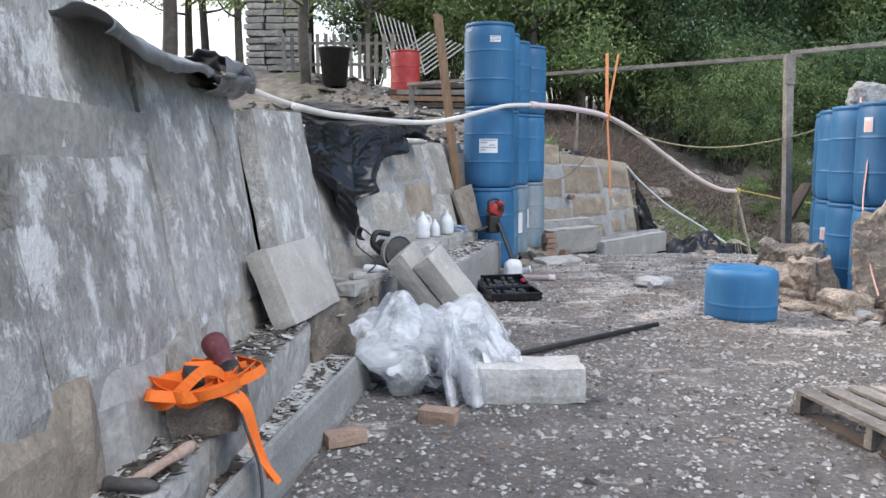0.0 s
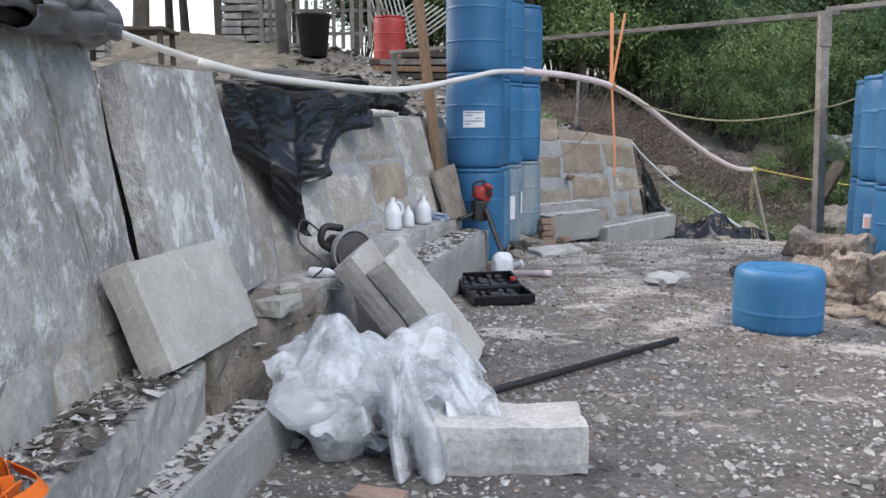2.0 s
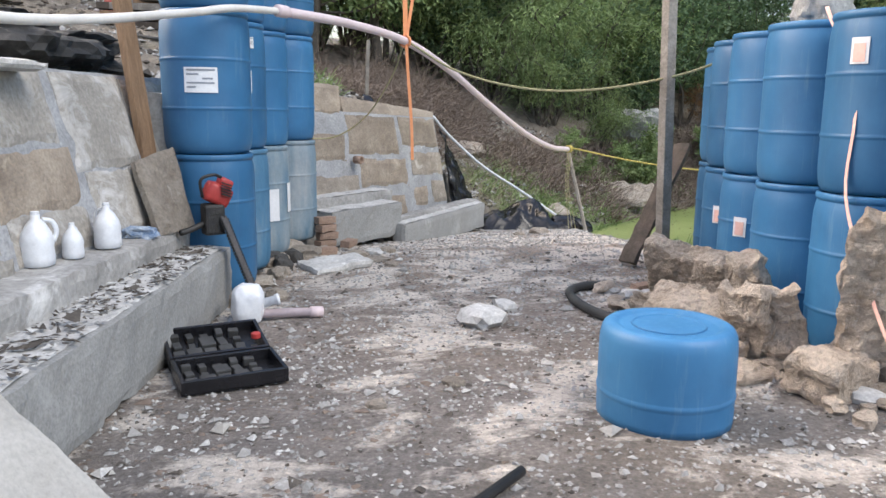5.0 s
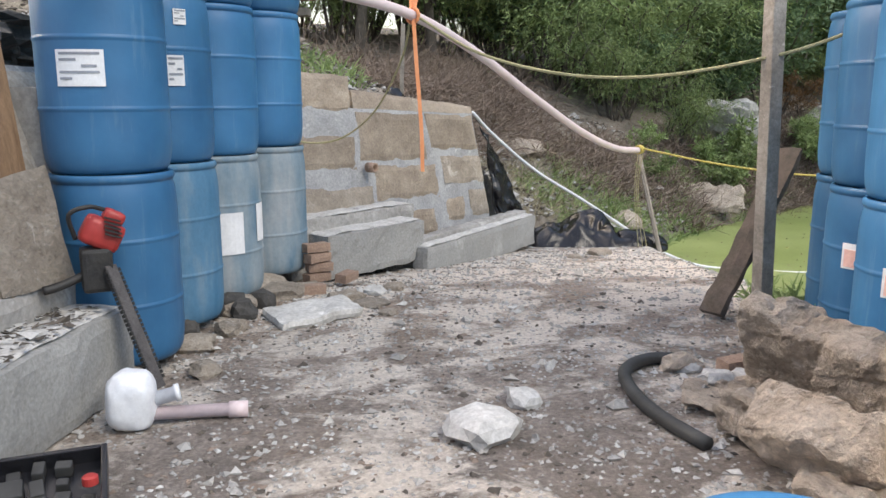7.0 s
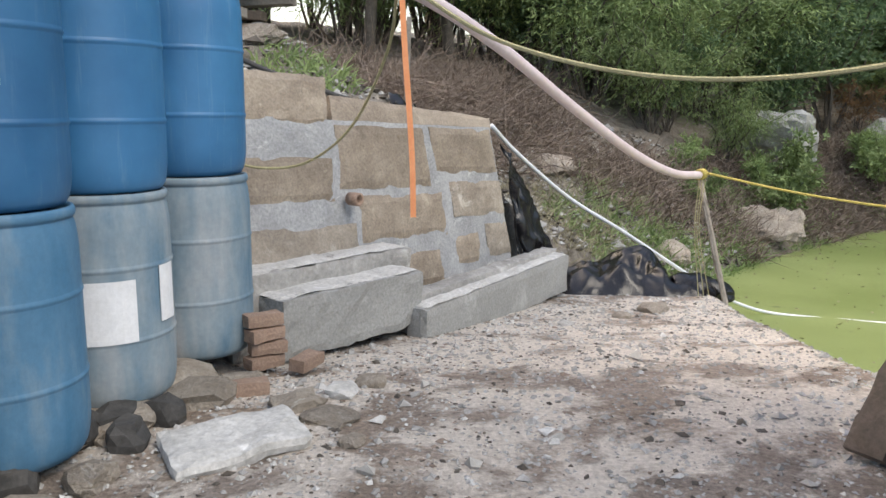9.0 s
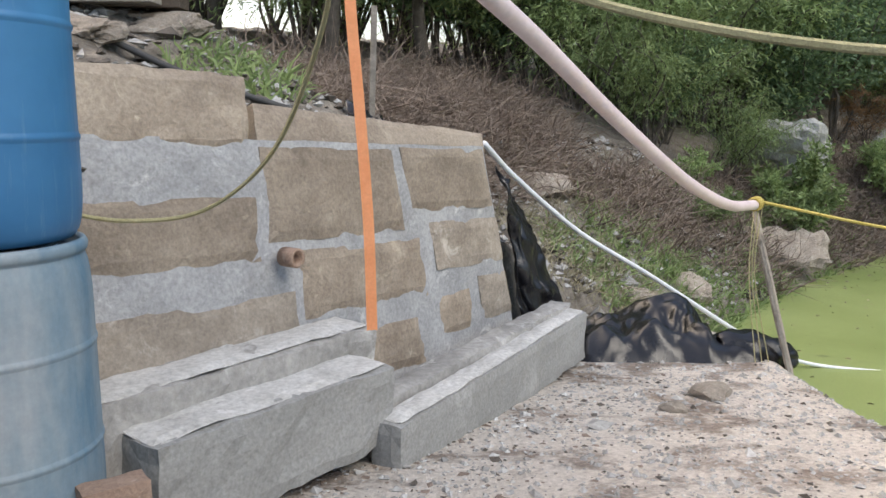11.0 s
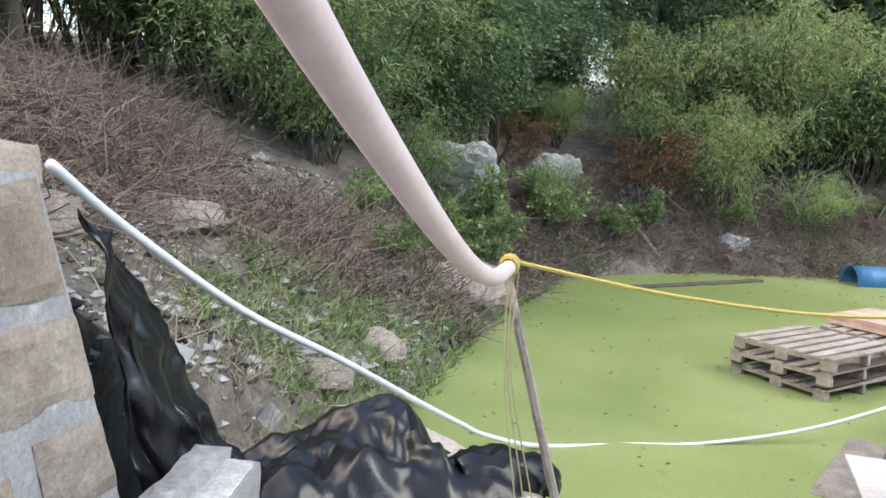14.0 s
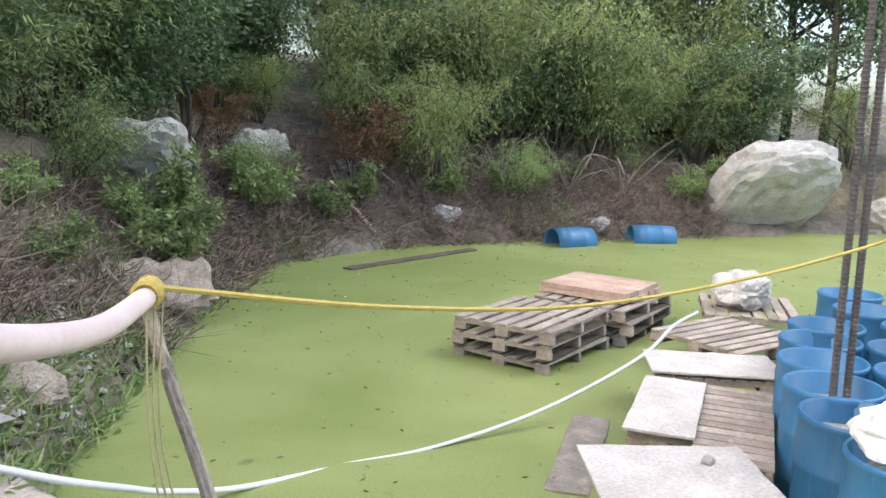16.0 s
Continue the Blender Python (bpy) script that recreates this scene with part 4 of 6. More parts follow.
hose = thing("white_hose", "dirty white hose running down the bank and across the pond", "hose")
part("tube", tube(bmesh.new(), smooth_path([(3.2, 13.72, 1.2), (3.5, 14.05, 0.95), (4.1, 14.4, 0.5), (4.75, 14.6, 0.12), (5.35, 14.75, -0.25), (5.8, 14.95, -0.52), (6.15, 15.1, -0.72), (6.7, 15.15, -0.92), (7.4, 14.95, -0.975)], 8), 0.019, 8), WHITE, hose, smooth=True)
part("tube", tube(bmesh.new(), smooth_path([(7.4, 14.95, -0.965), (8.0, 14.6, -0.94), (8.9, 14.2, -0.82), (9.9, 13.85, -0.58), (10.9, 13.9, -0.5), (11.6, 13.9, -0.50)], 8), 0.015, 8), WHITE, hose, smooth=True)
bh = thing("black_hose", "black rubber hose lying along the slope above the wall", "hose")
part("tube", tube(bmesh.new(), smooth_path([(x, y, ground_at(x, y) + 0.03) for x, y in ((-0.5, 14.5), (0.5, 14.2), (1.3, 13.9), (2.0, 13.75), (2.7, 14.0), (3.2, 14.05))], 6), 0.022, 8), RUBBER, bh, smooth=True)
short = thing("hose_piece", "short curved piece of black rubber hose on the gravel", "hose", pose(0, 0, 0))
part("tube", tube(bmesh.new(), smooth_path([(3.36, 8.82, 0.03), (3.18, 8.83, 0.035), (3.0, 8.68, 0.04), (2.93, 8.45, 0.035), (2.93, 8.15, 0.03), (3.0, 7.85, 0.028)], 6), 0.032, 12), RUBBER, short, smooth=True)
rod = thing("steel_rod", "long dark iron rod lying on the gravel", "rod")
part("bar", tube(bmesh.new(), [(0.30, 4.92, 0.05), (0.45, 5.06, 0.035), (1.70, 6.12, 0.022)], 0.020, 10), IRON, rod, smooth=True)


# ---- plastic sheets ----
def cloth(fn, nu, nv, mat, name, parent, thick=0.004, soft=True):
    verts = [fn(i / nu, j / nv) for j in range(nv + 1) for i in range(nu + 1)]
    fs = [(j * (nu + 1) + i, j * (nu + 1) + i + 1, (j + 1) * (nu + 1) + i + 1, (j + 1) * (nu + 1) + i) for j in range(nv) for i in range(nu)]
    ob = raw(name, [tuple(v) for v in verts], fs, mat, parent, smooth=soft)
    s = ob.modifiers.new("thickness", "SOLIDIFY")
    s.thickness = thick
    return ob


def folds(p, s, amp):
    return noise.noise_vector(Vector(p) * s) * amp


tarp = thing("wall_tarp", "grey-black plastic tarp draped over the top of the slab wall, sky sheen put into its grey", "tarp")


def top_tarp(u, v):
    y = 2.5 + 1.75 * u
    reach = 0.30 - 0.12 * u + 0.05 * noise.noise((y * 2.2, 0, 5))
    if v < 0.7:
        x, z = -2.6 + (v / 0.7) * (1.36 + reach * 0.4), 1.80 - 0.06 * u + 0.03 * math.sin(v * 9)
    else:
        k = (v - 0.7) / 0.3
        x, z = -1.24 + reach * 0.4 + 0.08 * k + 0.05 * math.sin(k * 3), 1.79 - 0.06 * u - k * (0.07 + 0.05 * (1 - u))
    q = folds((x * 2, y, z * 2), 2.6, 0.045) + folds((x, y, z), 8, 0.018)
    q.z += 0.05 * abs(noise.noise((x * 3 + y, y * 2.4, 3)))
    return Vector((x, y, z)) + q


cloth(top_tarp, 110, 60, TARP, "sheet", tarp)


def roll_tarp(u, v):
    a = v * 6.283
    y = 3.75 + 0.62 * u
    r = 0.09 + 0.03 * noise.noise((u * 4, math.cos(a), math.sin(a)))
    return Vector((-1.13 + r * 1.3 * math.cos(a), y, 1.74 + r * math.sin(a))) + folds((u * 2, math.cos(a), math.sin(a)), 2.6, 0.035)


cloth(roll_tarp, 30, 24, TARP, "rolled_end", tarp)

hang = thing("hanging_tarp", "black plastic sheet hanging in folds over the stone wall", "tarp")


def crease(x, y, z, s):
    """Sharp-edged folds."""
    return 1 - 2 * abs(noise.noise((x * s, y * s, z * s)))


HEM = [(0.0, 1.24), (0.10, 1.16), (0.22, 1.0), (0.31, 0.86), (0.37, 0.66), (0.40, 0.70), (0.43, 0.95), (0.52, 1.0), (0.60, 1.10), (0.67, 1.20), (0.74, 1.27), (0.86, 1.33), (0.97, 1.36), (1.0, 1.46)]


def hang_fn(u, v):
    """Gathered folds running together towards the low point of the hem."""
    y = 5.48 + 1.88 * u
    top = 1.575 + 0.03 * u + 0.015 * math.sin(u * 23)
    hem = float(np.interp(u, [h[0] for h in HEM], [h[1] for h in HEM])) + 0.02 * crease(u * 5, 0, 4, 3)
    z = top + (hem - top) * v
    wall_x = -0.80 + (0.4057 if y > 6 else 0.14) * (y - 6) - 0.15 * (z - 0.2)
    a = math.atan2(y - 6.18, z - 0.42)
    grow = 0.35 + 0.65 * min(1.0, v * 1.6)
    fold = 0.055 * (1 - 2 * abs(math.sin(a * 6.5 + 1.2 * noise.noise((u * 3, v * 2, 1))))) * grow
    fold += 0.035 * crease(u * 3.2, v * 1.3 + u, 2, 1.8) * grow + 0.010 * crease(u * 4, v * 3, 5, 4.0)
    return Vector((wall_x + 0.105 + fold, y - 0.35 * fold, z + 0.015 * crease(u * 2, v, 1, 3)))


cloth(hang_fn, 150, 90, BLACK, "sheet", hang)
heap = thing("tarp_heap", "crumpled black plastic sheet heaped at the bank", "tarp")


def crumple(seed, count, amp):
    """A height made of straight sharp creases, as film plastic takes them."""
    rng = random.Random(seed)
    rows = []
    for _ in range(count):
        d = Vector((rng.gauss(0, 1), rng.gauss(0, 1), rng.gauss(0, 1))).normalized()
        rows.append((d, rng.uniform(-0.5, 0.5), amp * rng.uniform(0.4, 1.0) * rng.choice((-1, 1))))
    return lambda p: sum(a * (2 * abs((p.dot(d) * 1.2 + c) % 1.0 - 0.5) - 0.5) for d, c, a in rows)


heap_big, heap_fine = crumple(4, 12, 0.13), crumple(5, 30, 0.035)


def heap_fn(u, v):
    x = 3.85 + 1.55 * u
    y = 14.15 - 0.30 * u + (v - 0.42) * 1.05
    edge = max(0.0, math.sin(math.pi * min(1, max(0, u * 0.96 + 0.02))) ** 0.6 * max(0.0, math.sin(math.pi * min(1, v))) ** 0.9)
    q = Vector((u * 1.6 - 0.8, v - 0.5, 0.2))
    z = -0.44 + edge * (0.46 - 0.16 * u + heap_big(q) + heap_fine(q * 2.6) + 0.06 * crease(x, y, 1, 3.4) + 0.03 * crease(x, y, 3, 7))
    return Vector((x, y, max(z, -0.55))) + folds((x, y, z), 3, 0.05)


cloth(heap_fn, 120, 70, BLACK, "sheet", heap)


def end_fn(u, v):
    a = v * 6.283
    r = 0.13 * math.sin(math.pi * min(1, 0.08 + u * 0.88)) ** 0.5
    return Vector((4.95 + 0.55 * u, 13.78 - 0.1 * u + r * 1.2 * math.cos(a), -0.27 - 0.08 * u + r * math.sin(a))) + Vector((0, 1, 1)) * (0.035 * crease(u * 2, math.cos(a), math.sin(a), 1.6))


cloth(end_fn, 40, 36, BLACK, "gathered_end", heap)
cav = thing("bank_sheet", "black plastic sheet covering the cut bank beside the wall", "tarp")


def cav_fn(u, v):
    a = Vector((3.30, 13.72, 1.06)) * (1 - u) + Vector((3.62, 14.3, 0.64)) * u
    b = Vector((3.55, 13.82, -0.35)) * (1 - u) + Vector((4.15, 14.2, -0.4)) * u
    return a * (1 - v) + b * v + folds((u * 2, v * 2, 1), 3, 0.07) + folds((u * 2, v * 2, 5), 8, 0.02)


cloth(cav_fn, 36, 40, BLACK, "sheet", cav)
scrap = thing("plastic_scrap", "torn black plastic scrap lying above the wall", "tarp")
cloth(lambda u, v: Vector((2.35 + 0.75 * u, 13.55 + 0.6 * v + 0.2 * u, ground_at(2.35 + 0.75 * u, 13.55 + 0.6 * v + 0.2 * u) + 0.06)) + folds((u * 3, v * 3, 0), 3, 0.08), 24, 18, BLACK, "sheet", scrap)

bag = thing("plastic_bag", "crumpled clear plastic bag full of scraps on the gravel", "plastic bag", pose(-0.06, 4.52, 0.0))


def bag_mesh(seed, size, sub=5, pinch=0.3):
    bm = bmesh.new()
    bmesh.ops.create_icosphere(bm, subdivisions=sub, radius=1)
    for v in bm.verts:
        d = v.co.normalized()
        q = d + Vector((seed, seed, seed))
        r = 1 + 0.30 * noise.noise(q * 1.5) + 0.16 * (1 - 2.4 * abs(noise.noise(q * 2.0))) + 0.05 * (1 - 2.4 * abs(noise.noise(q * 5)))
        v.co = Vector((d.x * size[0] * r, d.y * size[1] * r, max(-0.02, size[2] * (0.85 + d.z * r))))
    return bm




def film_bag(seed, size, sub=5):
    bm = bmesh.new()
    bmesh.ops.create_icosphere(bm, subdivisions=sub, radius=1)
    big, fine = crumple(seed, 8, 0.28), crumple(seed + 50, 20, 0.09)
    for v in bm.verts:
        d = v.co.normalized()
        r = 1 + big(d) + fine(d * 1.4) + 0.12 * noise.noise(d * 3 + Vector((seed, 0, 0)))
        v.co = Vector((d.x * size[0] * r, d.y * size[1] * r, max(-0.02, size[2] * (0.85 + d.z * r))))
    return bm


def drape(cx, cy, rx, ry, top, low, seed):
    """A loose torn sheet lying over the heap, its ragged hem hanging down."""
    big, fine = crumple(seed, 7, 0.055), crumple(seed + 9, 12, 0.013)

    def fn(u, v):
        a = u * 6.283
        hem = 0.82 + 0.30 * noise.noise((math.cos(a) * 1.5, math.sin(a) * 1.5, seed)) + 0.10 * noise.noise((math.cos(a) * 5, math.sin(a) * 5, seed))
        r = v * hem
        x, y = math.cos(a) * r, math.sin(a) * r
        q = Vector((x * 1.15, y * 1.15, r * 0.6))
        pleat = 0.035 * r * r * (1 - 2 * abs(math.sin(a * 5.5 + seed)))
        z = top - (top - low) * r ** 2.2 + big(q) + fine(q * 2.1) + 0.5 * pleat
        return Vector((cx + x * rx * (1 + pleat * 2), cy + y * ry * (1 + pleat * 2), max(0.012, z)))
    return fn


part("wrap", film_bag(1, (0.40, 0.31, 0.235)), BAG, bag, smooth=False)
part("filling", bag_mesh(4.0, (0.31, 0.24, 0.17), 4), MURK, bag, "grey wrapped scraps inside the bag")
cloth(drape(-0.20, 0.0, 0.38, 0.36, 0.50, 0.14, 3), 170, 70, FILM, "sheet", bag, 0.002, False)
cloth(drape(0.18, 0.04, 0.38, 0.36, 0.46, 0.10, 8), 170, 70, FILM, "sheet", bag, 0.002, False)
fold_a, fold_b = crumple(21, 8, 0.07), crumple(23, 8, 0.07)
cloth(lambda u, v: Vector((0.02 + (0.13 + 0.10 * v) * u + 0.05 * v, -0.28 - 0.14 * v + 0.05 * (1 - 2 * abs(math.sin(u * 7))) * v, 0.46 - 0.45 * v)) + Vector((0.3, -1, 0)) * fold_a(Vector((u, v, 0.3))), 40, 40, FILM, "flap", bag, 0.002)
cloth(lambda u, v: Vector((0.28 + 0.20 * u, -0.20 - 0.05 * v, 0.44 - 0.18 * u - 0.24 * v)) + Vector((0.3, -1, 0.2)) * fold_b(Vector((u, v, 0.1))), 40, 30, FILM, "flap", bag, 0.002)
for k in range(9):
    bm = rough_box(rnd(0.12, 0.3), rnd(0.08, 0.2), rnd(0.03, 0.1), 0.06, 0.01, k)
    bmesh.ops.transform(bm, matrix=pose(rnd(-0.22, 0.2), rnd(-0.15, 0.15), rnd(0.04, 0.24), rnd(-40, 40), rnd(-40, 40), rnd(0, 180)), verts=bm.verts)
    part("scrap", bm, (STEEL, WHITE, BLOCK)[k % 3], bag)


# ---- blocks and stones ----
def solid(name, bm, mat, label, category, m, group=""):
    ob = part(name, bm, mat, None)
    ob.matrix_world = m
    return tagged(ob, label, category, group)


def oriented(origin, xdir, ydir):
    x = Vector(xdir).normalized()
    y = Vector(ydir)
    z = x.cross(y).normalized()
    y = z.cross(x)
    return Matrix.Translation(origin) @ Matrix((x, y, z)).transposed().to_4x4()


# leaning slab: long edge low on the ledge, resting against the wall
def leaning(name, label, category, origin, xdir, ydir, dims, seed, group=""):
    """A slab whose outer face has its corner at origin, its long edge along xdir and its other edge along ydir."""
    m = oriented(origin, xdir, ydir) @ pose(dims[0] / 2, dims[1] / 2, -dims[2])
    return solid(name, rough_box(dims[0], dims[1], dims[2], 0.045, 0.006, seed, 0.009), BLOCK, label, category, m, group)


leaning("leaning_slab", "square cut concrete slab leaning against the wall on the ledge", "concrete slab", (-0.745, 3.95, 0.475), (0.17, 0.985, -0.007), (-0.37, 0.058, 0.93), (0.77, 0.43, 0.135), 3)
leaning("leaning_block", "long pale concrete block leaning down from the ledge", "concrete block", (-0.109, 5.497, 0.643), (0.619, -0.029, -0.785), (0.235, 0.961, 0.149), (0.80, 0.386, 0.15), 5, "leaning blocks")
leaning("leaning_block", "long pale concrete block leaning behind another block", "concrete block", (-0.305, 5.55, 0.655), (0.619, -0.029, -0.785), (0.235, 0.961, 0.149), (0.80, 0.36, 0.15), 8, "leaning blocks")
solid("white_block", rough_box(0.66, 0.30, 0.205, 0.05, 0.008, 9), LIME, "pale rectangular concrete block lying on the gravel", "concrete block", pose(0.45, 4.29, -0.005, 0, 0, 0))
solid("ledge_stone", rough_box(0.26, 0.14, 0.09, 0.05, 0.008, 12), BLOCK, "small tan concrete offcut on the ledge", "stone", pose(-0.58, 4.96, 0.465, 0, 0, 75))
solid("ledge_stone", rough_box(0.14, 0.07, 0.05, 0.05, 0.006, 13), BLOCK, "small pale chip of stone on a larger one", "stone", pose(-0.55, 5.02, 0.55, 0, 0, 50))
flag = thing("flagstone", "rough grey flagstone leaning upright on the footing", "flagstone")
face_piece("slab", [(0.27, 8.52, 0.55), (0.46, 8.86, 0.55), (0.33, 8.98, 1.06), (0.13, 8.70, 0.98)], 0.05, RUBBLE, flag, 14, 0.05, 0.008)
for k, (x, y, z, a) in enumerate(((-0.46, 3.55, 0, 30), (-0.02, 3.86, 0, -20), (1.50, 11.02, 0.0, 35), (1.52, 11.03, 0.075, 20), (1.51, 11.02, 0.15, 40), (1.50, 11.03, 0.225, 28), (1.72, 11.0, 0.0, 60), (1.46, 10.62, 0.0, 15), (3.72, 8.62, 0, 70), (3.60, 8.70, 0, 10))):
    solid("brick", rough_box(0.2, 0.1, 0.07, 0.035, 0.004, k, 0.005), BRICK, "chipped reddish brick lying on the ground" if k in (0, 1, 6, 7, 8, 9) else "chipped reddish brick in a small pile", "brick", pose(x, y, z - 0.004, rnd(-3, 3), 0, a), "loose bricks")
solid("flat_stone", rough_box(0.55, 0.36, 0.07, 0.05, 0.016, 21), LIME, "flat pale broken slab lying among rubble", "stone", pose(1.48, 10.02, -0.005, 2, -2, 25))
for k, (x, y, s) in enumerate(((0.82, 10.12, 0.2), (0.95, 10.22, 0.17), (1.05, 10.08, 0.16), (1.15, 10.32, 0.15), (0.72, 9.72, 0.2))):
    solid("dark_rubble", rock_mesh(s * 1.3, s, s, k + 2.2, 2, 0.5), DARKROCK, "black charred lump beside the drums", "rock", pose(x, y, -0.02, 0, 0, k * 50), "black lumps")
for k, (x, y, s, h) in enumerate(((0.85, 9.5, 0.22, 0.1), (1.0, 9.75, 0.16, 0.1), (0.95, 9.05, 0.14, 0.09), (1.25, 10.55, 0.3, 0.12), (1.42, 10.75, 0.22, 0.1), (1.05, 10.75, 0.4, 0.16), (0.6, 10.15, 0.5, 0.12), (0.48, 9.4, 0.55, 0.14), (0.9, 10.3, 0.4, 0.12), (1.7, 10.45, 0.2, 0.08), (1.9, 10.6, 0.16, 0.07), (1.85, 10.3, 0.22, 0.05), (2.18, 8.12, 0.26, 0.14), (2.42, 8.45, 0.15, 0.09), (2.05, 10.75, 0.14, 0.07), (4.35, 12.75, 0.22, 0.09), (4.0, 12.5, 0.12, 0.06), (0.62, 8.9, 0.16, 0.12), (1.95, 10.0, 0.1, 0.05), (1.7, 7.1, 0.1, 0.05), (1.3, 6.9, 0.08, 0.05))):
    solid("rubble_stone", rock_mesh(s * 1.2, s, h, k * 1.3, 2, 0.5), LIME if k in (12, 13, 10) else RUBBLE, "loose pale stone lying on the yard", "stone", pose(x, y, ground_at(x, y) - 0.01, 0, 0, k * 63), "loose stones")

# broken slabs in front of the right-hand drums
def shard(w, d, h, seed):
    """A broken slab of aggregate concrete: jagged outline, pebbly faces."""
    bm = rough_box(w, d, h, 0.02, 0.012, seed, 0.012)
    o = Vector((seed * 3.1, seed, 0))
    for v in bm.verts:
        t = v.co.z / h
        edge = 1 + 0.5 * noise.noise((seed, t * 2.2, 1.0 if v.co.x > 0 else 7.0))
        v.co.x = v.co.x * edge + 0.12 * w * noise.noise((t * 2.5, seed, 5))
        v.co.z *= 1 + 0.25 * t * noise.noise((v.co.x * 1.7 / w, seed, 3))
        q = v.co + o
        v.co += noise.noise_vector(q * 7) * 0.03 + noise.noise_vector(q * 22) * 0.02
    return bm


SHARDS = ((3.70, 6.72, 0.30, 0.10, 0.98, 12, 4, -35), (3.44, 6.62, 0.40, 0.26, 0.24, 6, 6, 20), (3.52, 7.02, 0.24, 0.08, 0.50, 20, -8, -50), (3.40, 7.22, 0.26, 0.09, 0.50, 26, 10, -60),
          (3.62, 7.38, 0.20, 0.10, 0.60, 16, -6, -62), (3.42, 7.55, 0.55, 0.22, 0.34, 34, 4, -62), (3.72, 7.78, 0.40, 0.12, 0.56, 22, 5, -70), (3.74, 8.2, 0.62, 0.14, 0.56, 28, 4, -64), (3.92, 8.62, 0.40, 0.14, 0.46, 24, -8, -62),
          (3.28, 7.35, 0.50, 0.40, 0.12, 6, 12, 50), (3.42, 7.95, 0.60, 0.45, 0.14, 8, 14, 40), (3.22, 6.92, 0.34, 0.22, 0.08, 0, 4, 10), (3.86, 6.2, 0.5, 0.34, 0.26, 8, 4, 30), (3.72, 5.8, 0.5, 0.35, 0.2, 4, 0, 60), (3.30, 8.35, 0.4, 0.3, 0.07, 4, 8, 65))
for k, (x, y, w, d, h, rx, ry, rz) in enumerate(SHARDS):
    solid("broken_slab", shard(w, d, h, 40 + k * 2.1), DEBRIS, "jagged broken concrete slab propped before the drums" if h > 0.3 else "jagged lump of broken concrete on the ground", "broken concrete", pose(x, y, -0.04, rx, ry, rz), "broken concrete pieces")
rng = np.random.default_rng(91)
for k in range(46):
    x, y, r = 3.28 + 0.42 * rng.uniform(), 5.9 + 2.9 * rng.uniform(), 0.05 + 0.10 * rng.uniform() ** 2
    solid("rubble_stone", rock_mesh(r * 1.5, r, r * 0.7, 100 + k, 2, 0.6), DEBRIS if k % 3 else LIME, "small chunk of broken concrete among larger pieces", "stone", pose(x, y, ground_at(x, y) - 0.005, 0, 0, k * 47), "concrete chunks")

# ---- small things on the ledges ----
def jug(x, y, z, a, h=1.0):
    ob = thing("plastic_jug", "white translucent plastic jug with a handle on the footing", "jug", pose(x, y, z, 0, 0, a) @ Matrix.Scale(h, 4), "plastic jugs")
    part("body", lathe(bmesh.new(), [(0.06, 0), (0.078, 0.01), (0.08, 0.05), (0.077, 0.09), (0.08, 0.13), (0.07, 0.17), (0.045, 0.215), (0.022, 0.24), (0.022, 0.26)], 18), WHITE, ob, smooth=True)
    part("handle", tube(bmesh.new(), smooth_path([(0.03, 0, 0.235), (0.075, 0, 0.22), (0.092, 0, 0.17), (0.075, 0, 0.12)], 5), 0.012, 8), WHITE, ob, smooth=True)
    part("cap", lathe(bmesh.new(), [(0.021, 0.255), (0.021, 0.275), (0.018, 0.278)], 12), WHITE, ob)
    return ob


jug(-0.20, 7.62, 0.555, 20, 0.95)
jug(-0.08, 7.80, 0.555, 80, 0.65)
jug(0.04, 8.08, 0.555, 140, 0.88)
rag = solid("rag", rock_mesh(0.2, 0.12, 0.09, 4.4, 3, 0.6), BLUECLOTH, "crumpled blue and white rag on the footing", "rag", pose(0.16, 8.42, 0.545))
solid("plastic_bottle", lathe(bmesh.new(), [(0.03, 0), (0.032, 0.02), (0.03, 0.12), (0.012, 0.17), (0.012, 0.19)], 12), WHITE, "small empty plastic bottle lying on the ledge", "bottle", pose(-0.60, 5.98, 0.49, 90, 0, 70))

saw = thing("circular_saw", "dark corded circular saw lying on the ledge", "circular saw", pose(-0.40, 6.14, 0.465, 0, 0, 35) @ Matrix.Scale(1.3, 4))
part("blade", lathe(bmesh.new(), [(0.09, -0.002), (0.092, 0), (0.09, 0.002)], 28, pose(0.02, -0.05, 0.10, 90, 0, 0)), STEEL, saw, "grey steel blade")
part("guard", lathe(bmesh.new(), [(0.055, -0.02), (0.108, -0.02), (0.108, 0.012), (0.1, 0.012)], 28, pose(0.02, -0.03, 0.10, 90, 0, 0), (True, False)), ROCK, saw, "light grey metal blade guard")
part("motor", lathe(bmesh.new(), [(0.03, -0.03), (0.048, -0.02), (0.05, 0.09), (0.04, 0.11)], 18, pose(0.0, 0.04, 0.12, -90, 0, 0)), IRON, saw, smooth=True)
part("grip", tube(bmesh.new(), smooth_path([(-0.05, 0.02, 0.10), (-0.12, 0.02, 0.15), (-0.10, 0.02, 0.22), (-0.01, 0.02, 0.21)], 5), 0.018, 8), IRON, saw, smooth=True)
bm = bmesh.new()
box(bm, 0.26, 0.13, 0.005, pose(0, 0, 0.012), 0.001)
part("shoe_plate", bm, STEEL, saw)
part("cable", tube(bmesh.new(), smooth_path([(-0.10, 0.02, 0.18), (-0.2, 0.05, 0.26), (-0.24, 0.0, 0.16), (-0.15, -0.06, 0.06), (-0.22, -0.1, 0.01)], 6), 0.005, 6), RUBBER, saw)

